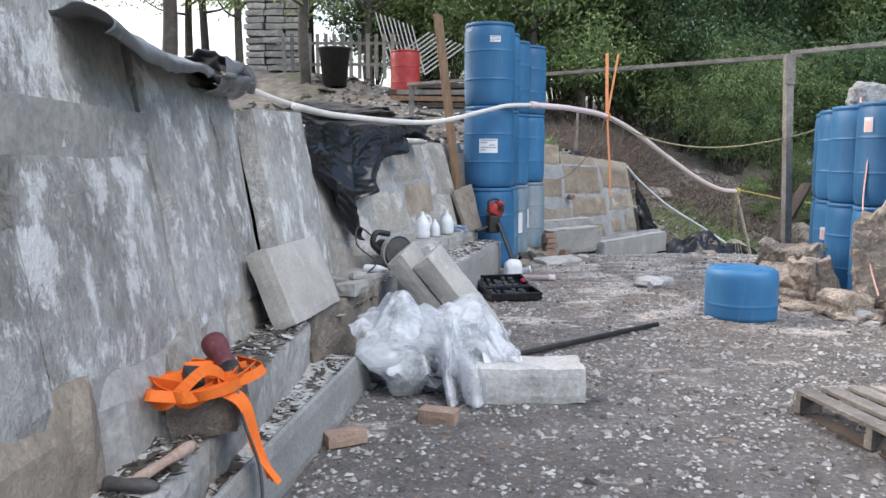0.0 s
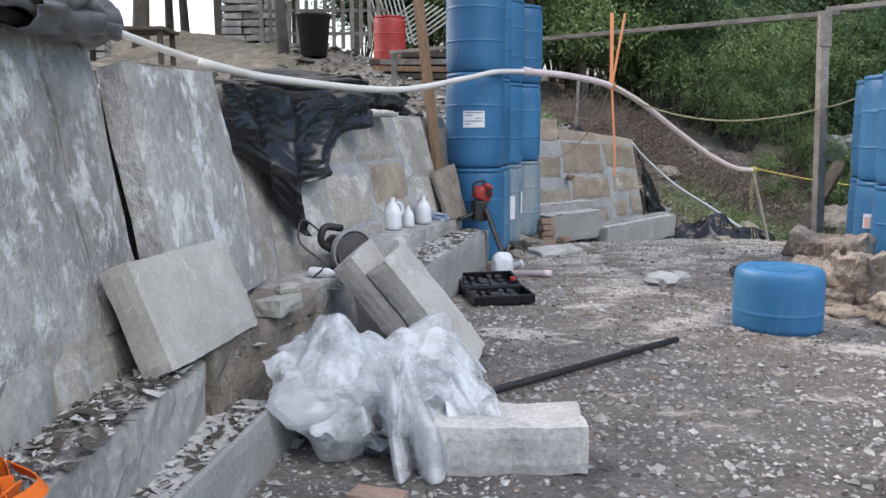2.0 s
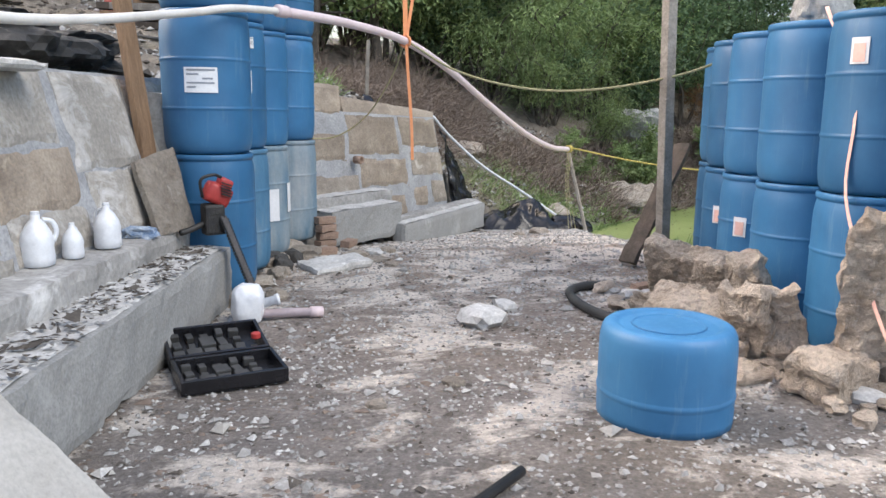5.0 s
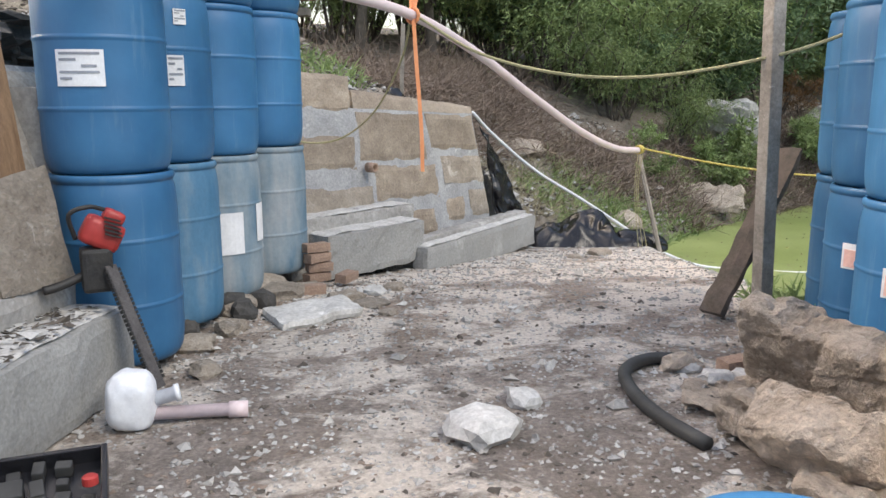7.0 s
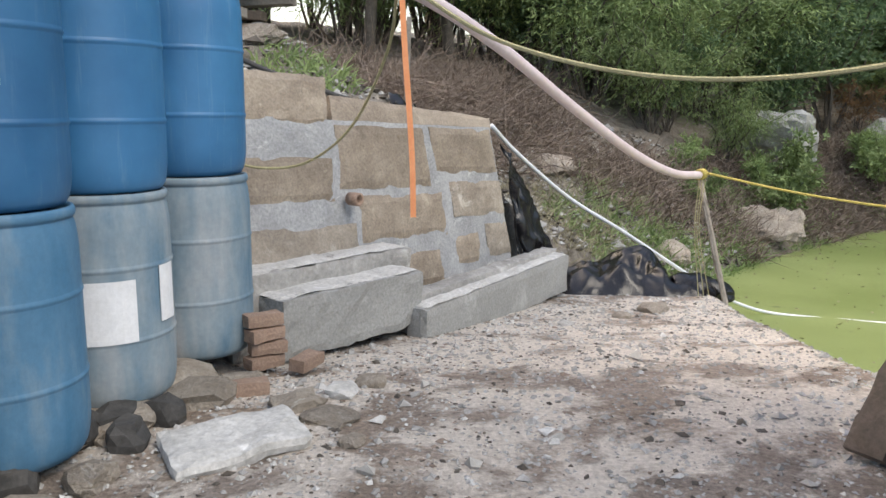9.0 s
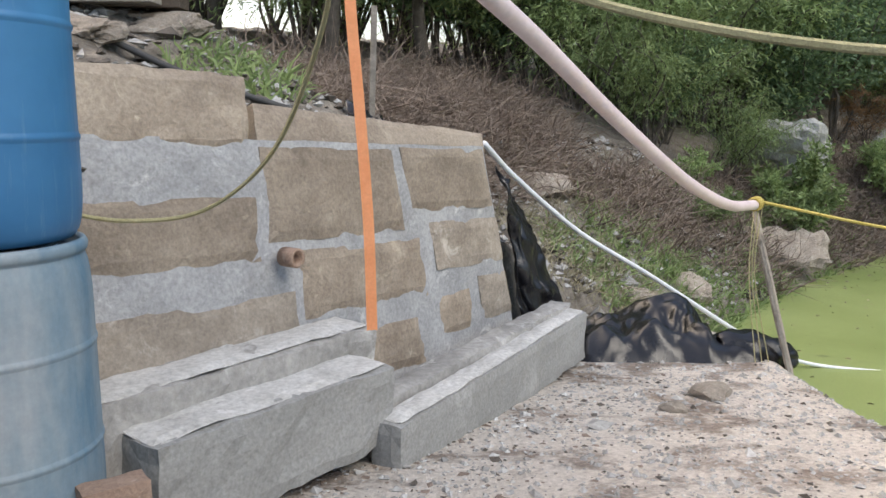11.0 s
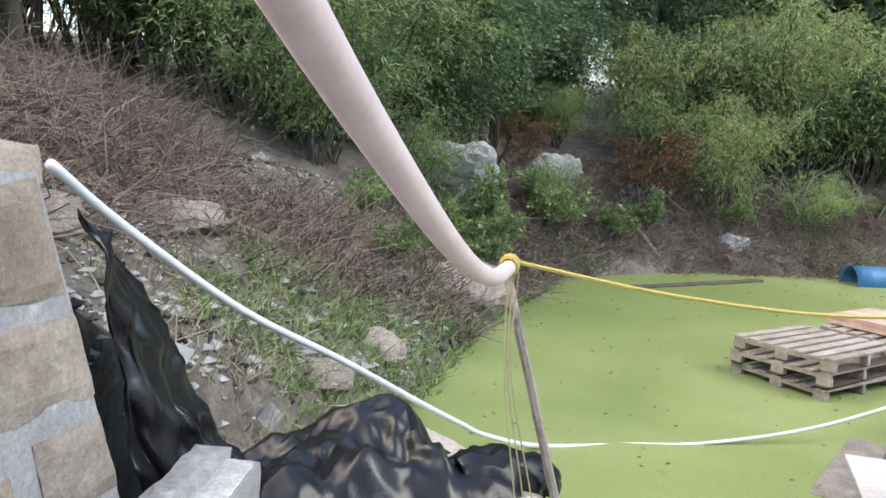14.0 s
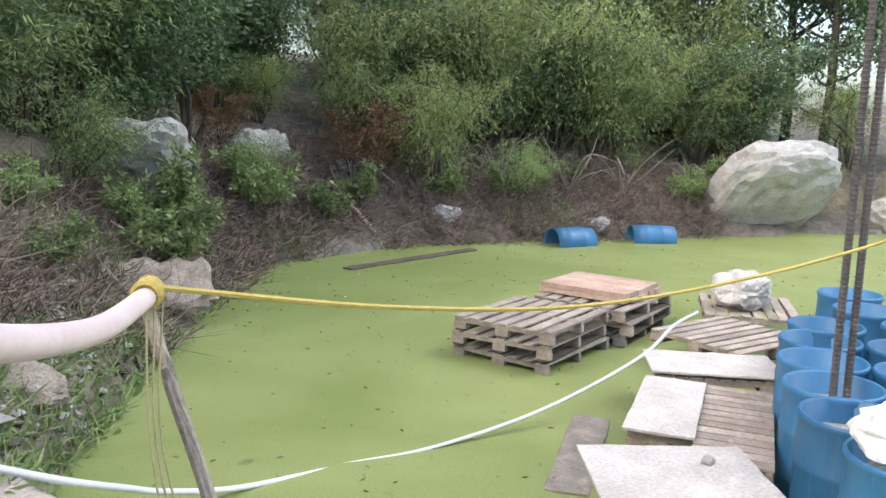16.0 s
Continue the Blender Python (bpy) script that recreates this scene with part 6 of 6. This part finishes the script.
def tree(name, label, m, seed, h, crown_r, crown_z, n_leaf, mat, leaf=0.13, trunk=0.16, group=""):
    rng = np.random.default_rng(seed)
    ob = thing(name, label, "tree", m, group)
    bm = bmesh.new()
    pts = [(0, 0, -0.3)] + [(rng.normal() * 0.04 * h * t, rng.normal() * 0.04 * h * t, h * t) for t in (0.25, 0.5, 0.75, 0.95)]
    tube(bm, smooth_path(pts, 4), trunk, 9, 0.25)
    centres = []
    for k in range(13):
        t = rng.uniform(crown_z * 0.7, 0.92)
        a = rng.uniform(0, 6.283)
        b = Vector((0, 0, h * t * 0.8))
        e = Vector((crown_r * rng.uniform(0.5, 1.0) * math.cos(a), crown_r * rng.uniform(0.5, 1.0) * math.sin(a), h * min(1.0, t + rng.uniform(0.0, 0.2))))
        tube(bm, smooth_path([b, (b + e) / 2 + Vector((0, 0, -0.1 * crown_r)), e], 4), trunk * 0.33, 5, 0.2)
        centres += [np.array(e), np.array((b + e) / 2 + Vector((0, 0, 0.2)))]
    part("trunk", bm, BARK, ob, smooth=True)
    centres += [np.array((rng.normal() * crown_r * 0.4, rng.normal() * crown_r * 0.4, h * rng.uniform(crown_z, 1))) for _ in range(10)]
    c = np.array(centres)
    idx = rng.integers(0, len(c), n_leaf)
    off = unit(rng.normal(size=(n_leaf, 3))) * (rng.uniform(0, 1, n_leaf) ** 0.6)[:, None] * crown_r * 0.38
    off[:, 2] *= 0.7
    v, f = leaf_quads(c[idx] + off, unit(rng.normal(size=(n_leaf, 3)) + np.array([0, 0, -0.4])), leaf, leaf * 0.24, rng)
    tagged(raw("crown", v, f, mat, ob), "uneven crown of small leaves")
    return ob


WB = "willowy shrubs on the bank"
A = shrub("willow_shrub", "feathery bright green willow shrub on the bank", "shrub", pose(7.4, 20.4, 1.4), 1, 2.8, 1.5, 13, 50, 0.10, 0.009, LEAF_A, 0.6, WB)
B = shrub("willow_shrub", "drooping yellow-green willow shrub on the bank", "shrub", pose(16.9, 20.6, 0.3), 2, 3.4, 1.9, 14, 54, 0.12, 0.009, LEAF_C, 0.85, WB)
C = shrub("dark_shrub", "dark leafy shrub in the thicket", "shrub", pose(11.0, 22.4, 0.6), 3, 3.0, 1.4, 12, 34, 0.10, 0.024, LEAF_B, 0.1, "dark shrubs on the bank")
D = shrub("low_bush", "low leafy bush on the lower bank", "shrub", pose(9.4, 19.3, -0.4), 4, 1.1, 0.7, 9, 22, 0.09, 0.020, LEAF_A, 0.15, "low bushes on the bank", 0.012)
E_ = shrub("brown_shrub", "shrub with withered brown leaves on the bank", "shrub", pose(15.4, 21.6, 0.5), 5, 2.2, 1.2, 9, 26, 0.11, 0.013, LEAF_D, 0.4, "withered shrubs", 0.02)


def plant(src, x, y, s=1.0, a=0.0, dz=-0.05):
    return copy_thing(src, pose(x, y, on_ground(x, y) + dz, 0, 0, a) @ Matrix.Scale(s, 4))


for src, x, y in ((A, 7.8, 21.6), (B, 16.9, 21.2), (C, 11.0, 23.0), (D, 9.4, 19.6), (E_, 15.4, 22.0)):
    src.matrix_world = pose(x, y, on_ground(x, y) - 0.05)
random.seed(77)
BANK = [t[:2] for t in TOE[9:17]]


def bank_spot(s, d):
    """A place d metres behind the bank's toe, s metres along it from the near end."""
    for a, b in zip(BANK, BANK[1:]):
        dx, dy = b[0] - a[0], b[1] - a[1]
        ln = math.hypot(dx, dy)
        if s <= ln:
            return a[0] + dx * s / ln - dy / ln * d, a[1] + dy * s / ln + dx / ln * d
        s -= ln
    return b[0] - dy / ln * d, b[1] + dx / ln * d


for k in range(34):
    s = 8.0 + k * 0.52 + rnd(-0.6, 0.6)
    x, y = bank_spot(s, rnd(2.9, 5.6))
    plant((A, C, B, A, C, A, E_)[k % 7], x, y, rnd(0.5, 1.3), rnd(0, 360))
for k in range(38):
    s = 4.5 + k * 0.58 + rnd(-0.5, 0.5)
    x, y = bank_spot(s, rnd(6.0, 9.0))
    plant((A, A, C, B, A, C)[k % 6] if s < 22 else B, x, y, rnd(0.9, 1.7), rnd(0, 360))
for k in range(20):
    x, y = bank_spot(5.0 + k * 1.05 + rnd(-0.4, 0.4), rnd(0.8, 3.2))
    plant(D, x, y, rnd(0.35, 0.9), rnd(0, 360))
for src, x, y, s in ((A, 18.3, 19.9, 0.6), (A, 13.3, 22.3, 0.5), (D, 12.9, 21.9, 1.1), (E_, 17.0, 22.2, 0.8), (D, 9.9, 20.5, 1.2), (A, 9.3, 21.4, 0.7), (C, 8.3, 22.0, 0.7), (A, 6.9, 22.6, 1.4), (A, 8.0, 22.8, 1.5), (A, 9.4, 23.2, 1.5), (A, 7.5, 24.2, 1.7), (C, 6.2, 23.8, 1.4), (A, 10.4, 23.8, 1.5), (C, 11.6, 24.0, 1.5), (C, 13.0, 24.0, 1.4), (A, 25.6, 20.6, 1.0), (A, 29.8, 18.2, 1.2), (A, 29.5, 15.2, 1.2), (A, 30.5, 12.8, 1.2), (A, 28.5, 19, 1.4)):
    plant(src, x, y, s, rnd(0, 360))
for x, y, s in ((18.2, 22.4, 1.3), (19.8, 21.4, 1.5), (21.2, 20.6, 1.5), (17.0, 23.4, 1.2), (22.2, 19.4, 1.2)):
    plant(B, x, y, s, rnd(0, 360))
# thicket behind, closing the view below the crowns
for k in range(46):
    x, y = bank_spot(1.0 + k * 0.7 + rnd(-0.5, 0.5), rnd(9.5, 14.0))
    plant((C, C, A)[k % 3], x, y, rnd(1.3, 2.3), rnd(0, 360))

T1 = tree("broadleaf_tree", "tall leafy tree of the thicket behind the banks", pose(5.5, 25.5, 3.0), 10, 7.5, 2.6, 0.35, 9000, LEAF_B, 0.16, 0.15, "trees of the thicket")
T2 = tree("broadleaf_tree", "sunlit yellow-green tree behind the terrace", pose(-3.4, 21.5, 2.8), 12, 7.0, 2.7, 0.32, 7000, LEAF_C, 0.15, 0.14, "trees of the thicket")
T3 = tree("broadleaf_tree", "green leafy tree behind the terrace", pose(2.4, 22.5, 3.0), 13, 6.5, 2.5, 0.3, 8000, LEAF_A, 0.15, 0.13, "trees of the thicket")
for src, x, y in ((T1, 5.5, 25.5), (T2, -2.2, 23.5), (T3, 2.4, 22.5)):
    src.matrix_world = pose(x, y, on_ground(x, y) - 0.1)
for src, x, y, s in ((T1, 8.5, 26.5, 1.1), (T1, 11.5, 27.5, 1.1), (T3, 13.5, 27, 1.1), (T1, 16, 27, 1.2), (T1, 19, 25.5, 1.1), (T3, 22, 23.5, 1.1), (T1, 24.5, 22, 1.1), (T3, 27, 19.5, 1.1), (T1, 29.5, 16, 1.1),
                     (T3, 4.2, 23.5, 1.0), (T1, 2.0, 27, 1.2), (T2, 0.3, 24.5, 1.0), (T1, 6.8, 24.0, 1.0), (T1, 9.8, 25.5, 1.0), (T2, -5.2, 27, 1.1), (T3, -0.6, 29, 1.3), (T1, 4.5, 29.5, 1.4), (T1, 8, 31, 1.5), (T1, 13, 32, 1.5), (T1, 18, 31, 1.5), (T1, 23, 28, 1.5), (T1, 28, 25, 1.5), (T2, -9.5, 30, 1.2), (T1, 32, 20, 1.5), (T1, 34, 14, 1.3), (T3, 31, 10.5, 1.2), (T2, -12, 26, 1.0), (T2, -6.2, 24.5, 1.0), (T2, -7.8, 26.5, 1.1), (T2, -4.6, 28, 1.2), (T1, 30, 4, 1.3), (T1, 31.5, 17.5, 1.2), (T3, 29, 21.5, 1.2), (T1, 33, 11.5, 1.3), (T1, 26.5, 21, 1.1)):
    plant(src, x, y, s, rnd(0, 360), -0.1)
near_tree = tree("garden_tree", "spreading many-branched tree on the terrace", pose(-3.0, 17.6, on_ground(-3.0, 17.6)), 15, 4.6, 2.2, 0.40, 2600, LEAF_C, 0.13, 0.13)
trunk2 = tree("garden_tree", "tall bare-trunked tree against the bright sky", pose(-7.2, 21.0, on_ground(-7.2, 21.0)), 17, 8.0, 2.2, 0.62, 2600, LEAF_C, 0.14, 0.22)
# ---- brush, grass, gravel ----
def strands(name, label, category, spots, n, length, width, mat, up=0.6, seed=0, curve=0.35):
    """Thin bent blades or twigs, two quads each, scattered over the given discs (x, y, radius)."""
    rng = np.random.default_rng(seed)
    w = np.array([s[2] ** 2 for s in spots])
    which = rng.choice(len(spots), n, p=w / w.sum())
    sp = np.array(spots)[which]
    a, r = rng.uniform(0, 6.283, n), np.sqrt(rng.uniform(0, 1, n))
    xs, ys = sp[:, 0] + np.cos(a) * r * sp[:, 2], sp[:, 1] + np.sin(a) * r * sp[:, 2]
    zs = ground_height(xs, ys)[0]
    base = np.stack([xs, ys, zs - 0.02], 1)
    d = rng.normal(size=(n, 3))
    d[:, 2] = np.abs(d[:, 2]) * 0.5 + up
    d = unit(d)
    ln = (length * rng.uniform(0.4, 1.3, n))[:, None]
    bend = rng.normal(size=(n, 3)) * curve
    bend[:, 2] -= curve * 0.8
    mid, tip = base + d * ln * 0.55, base + d * ln + bend * ln * 0.6
    side = unit(np.cross(d, rng.normal(size=(n, 3)))) * width
    v = np.stack([base - side, base + side, mid + side * 0.8, mid - side * 0.8, tip], 1).reshape(-1, 3)
    i = np.arange(n)[:, None] * 5
    f = [tuple(q) for q in (i + np.array([0, 1, 2, 3])).tolist()] + [tuple(q) for q in (i + np.array([3, 2, 4])).tolist()]
    return tagged(raw(name, v.tolist(), f, mat), label, category, kind="stuff")


strands("dead_brush", "tangled reddish dead twigs on the slope", "brush", [(2.6, 16.6, 0.9), (3.4, 18.0, 1.2), (4.2, 19.4, 1.2), (5.0, 20.8, 1.2), (2.2, 18.2, 1.0), (3.2, 20.0, 1.2), (4.4, 22.0, 1.3)], 9000, 0.8, 0.007, TWIG, 0.08, 1, 0.8)
strands("dry_grass", "dry straw-coloured grass on the slope", "grass", [(4.6, 16.1, 1.0), (5.6, 17.2, 1.1), (5.0, 16.5, 0.8), (6.6, 18.4, 1.0), (5.6, 18.6, 1.2), (7.6, 19.4, 1.0), (4.2, 15.4, 0.5), (24.5, 17.5, 2.5), (27, 15.5, 3.0), (22.5, 18.5, 2.0)], 15000, 0.30, 0.005, STRAW, 0.4, 2, 0.5)
strands("green_weeds", "green weeds growing on the bank", "weeds", [(5.9, 16.0, 0.6), (6.3, 16.5, 0.7), (6.8, 17.1, 0.7), (8.2, 18.2, 0.6), (5.2, 15.7, 0.4), (1.6, 14.4, 0.5), (7.6, 17.8, 0.5), (4.9, 9.9, 0.5), (9.5, 19.6, 1.0), (4.3, 9.0, 0.3), (11.0, 21.6, 1.0), (13.2, 21.9, 0.9), (8.2, 19.8, 0.8), (6.0, 17.6, 0.8), (18.4, 19.5, 0.8), (5.0, 16.6, 0.6)], 13000, 0.22, 0.011, LEAF_A, 0.6, 3, 0.4)
strands("bank_litter", "grey twigs and stalks littering the far bank", "brush", [(12.5, 22.0, 1.6), (14.0, 22.6, 1.6), (15.8, 22.0, 1.8), (17.6, 20.8, 1.8), (19.4, 19.6, 1.8), (9.8, 20.6, 1.5), (11.2, 21.8, 1.5), (21.5, 18.0, 1.6), (7.4, 19.0, 1.3), (5.8, 18.6, 1.2)], 26000, 0.6, 0.008, TWIG, 0.35, 4, 0.6)
random.seed(31)
for k, s in enumerate((12.5, 14.2, 15.4, 17.0, 18.4, 20.2)):
    x, y = bank_spot(s, 1.6)
    ob = thing("bare_branches", "grey bare branches spreading over the bank", "branches", pose(x, y, on_ground(x, y)))
    for j in range(7):
        a = rnd(0, 6.28)
        part("branch", tube(bmesh.new(), smooth_path([(0, 0, 0), (0.5 * math.cos(a), 0.5 * math.sin(a), rnd(0.3, 0.9)), (1.1 * math.cos(a + 0.4), 1.1 * math.sin(a + 0.4), rnd(0.1, 1.3))], 4), 0.022, 5, 0.3), WOOD, ob)


def chips(name, label, category, n, region, size, flat, mat, seed, weight=None, slope=False):
    """Small irregular eight-faced stones joined into one object."""
    rng = np.random.default_rng(seed)
    xs, ys = rng.uniform(region[0], region[1], n), rng.uniform(region[2], region[3], n)
    z, yard, drop = ground_height(xs, ys)
    keep = (yard < 0.05) & (rng.uniform(0, 1, n) < 0.35 + 0.4 * wave(xs, ys, 1.9, 0.8)) if slope else (yard > 0.95) & (drop < 0.05)
    if weight is not None:
        keep &= rng.uniform(0, 1, n) < weight(xs, ys)
    xs, ys, z = xs[keep], ys[keep], z[keep]
    n = len(xs)
    s = size * rng.lognormal(0, 0.45, n)
    a = rng.uniform(0, 6.283, n)
    loc = np.array([(1, 0, 0), (0, 1, 0), (-1, 0, 0), (0, -1, 0), (0, 0, 1), (0, 0, -1)], float)
    v = loc[None] * rng.uniform(0.5, 1.2, (n, 6, 1)) * s[:, None, None] * np.array([1, 1, flat])
    v += rng.normal(size=v.shape) * s[:, None, None] * 0.18 * np.array([1, 1, flat])
    ca, sa = np.cos(a)[:, None], np.sin(a)[:, None]
    x2 = v[..., 0] * ca - v[..., 1] * sa + xs[:, None]
    y2 = v[..., 0] * sa + v[..., 1] * ca + ys[:, None]
    z2 = v[..., 2] + (z + s * flat * 0.25)[:, None]
    verts = np.stack([x2, y2, z2], -1).reshape(-1, 3)
    tri = np.array([(0, 1, 4), (1, 2, 4), (2, 3, 4), (3, 0, 4), (1, 0, 5), (2, 1, 5), (3, 2, 5), (0, 3, 5)])
    f = (np.arange(n)[:, None, None] * 6 + tri[None]).reshape(-1, 3)
    return tagged(raw(name, verts.tolist(), f.tolist(), mat), label, category, kind="stuff")


def patches(xs, ys):
    return np.clip(wave(xs, ys, 1.7, 2.2) * 1.5 + wave(xs, ys, 4.1, 0.4) + 0.25, 0.06, 1)


YARD_BOX = (-0.6, 5.2, 1.5, 14.2)
chips("gravel", "grey gravel strewn over the yard", "gravel", 32000, YARD_BOX, 0.0105, 0.6, CONCRETE, 1)
chips("dark_gravel", "dark grey gravel strewn over the yard", "gravel", 6000, YARD_BOX, 0.010, 0.55, BARK, 6)
chips("lime_chips", "white chips of lime and concrete on the yard", "rubble", 20000, YARD_BOX, 0.010, 0.6, LIME, 2, patches)
chips("stone_chips", "larger pale chips scattered on the yard", "rubble", 600, YARD_BOX, 0.022, 0.6, BLOCK, 3, patches)
chips("leaf_litter", "brown leaf litter and bark bits on the yard", "litter", 9000, YARD_BOX, 0.012, 0.25, TWIG, 5, lambda x, y: np.clip(1.2 - 0.65 * np.abs(x - 0.31 * (y - 4.2) - 0.05), 0.08, 1))
chips("bank_stones", "grey stones and clods littering the slopes", "rubble", 26000, (-1.5, 9.5, 9.5, 21.0), 0.035, 0.6, ROCK, 7, None, True)
chips("bank_clods", "dark clods of earth on the slopes", "earth", 26000, (-3.0, 9.5, 6.0, 21.0), 0.04, 0.6, BARK, 8, None, True)


def scatter_on(name, label, category, n, lines, size, mat, seed):
    """Bits lying on ledge tops: lines as start, end, width, height."""
    rng = np.random.default_rng(seed)
    verts, fs = [], []
    for p, q, w, z in lines:
        d = Vector((q[0] - p[0], q[1] - p[1], 0))
        side = Vector((-d.y, d.x, 0)).normalized()
        for _ in range(n):
            c = Vector((p[0], p[1], z)) + d * rng.uniform() + side * (w * rng.uniform(0.05, 0.95))
            s = size * rng.lognormal(0, 0.4)
            k = len(verts)
            verts += [tuple(c + Vector((rng.normal() * s, rng.normal() * s, abs(rng.normal()) * s * 0.4))) for _ in range(4)]
            fs += [(k, k + 1, k + 2), (k, k + 2, k + 3), (k, k + 3, k + 1), (k + 1, k + 3, k + 2)]
    return tagged(raw(name, verts, fs, mat), label, category, kind="stuff")


LEDGES = [((-0.80, 1.7), (-0.48, 4.5), 0.22, 0.185), ((-0.86, 1.2), (-0.80, 2.6), 0.22, 0.37), ((-0.80, 2.65), (-0.73, 4.25), 0.24, 0.44), ((-0.70, 4.4), (-0.44, 5.4), 0.35, 0.37), ((-0.5, 5.6), (-0.2, 6.6), 0.35, 0.41), ((0.0, 6.3), (0.62, 8.8), 0.3, 0.42)]
scatter_on("ledge_litter", "dark bark bits and leaves lying on the ledges", "litter", 420, LEDGES, 0.014, BARK, 41)
scatter_on("ledge_crumbs", "pale concrete crumbs lying on the ledges", "rubble", 300, LEDGES, 0.013, LIME, 42)
rng = np.random.default_rng(8)
wx, wy = rng.uniform(5.6, 20, 1400), rng.uniform(10, 20.5, 1400)
okay = ground_height(wx, wy)[0] < -1.1
pts = np.stack([wx[okay], wy[okay], np.full(okay.sum(), -0.944)], 1)
fl = rng.normal(size=pts.shape) * np.array([1, 1, 0.02])
v, f = leaf_quads(pts, unit(fl), 0.05, 0.012, rng)
tagged(raw("floating_leaves", v, f, STRAW), "pale fallen leaves floating on the duckweed", "leaves", kind="stuff")
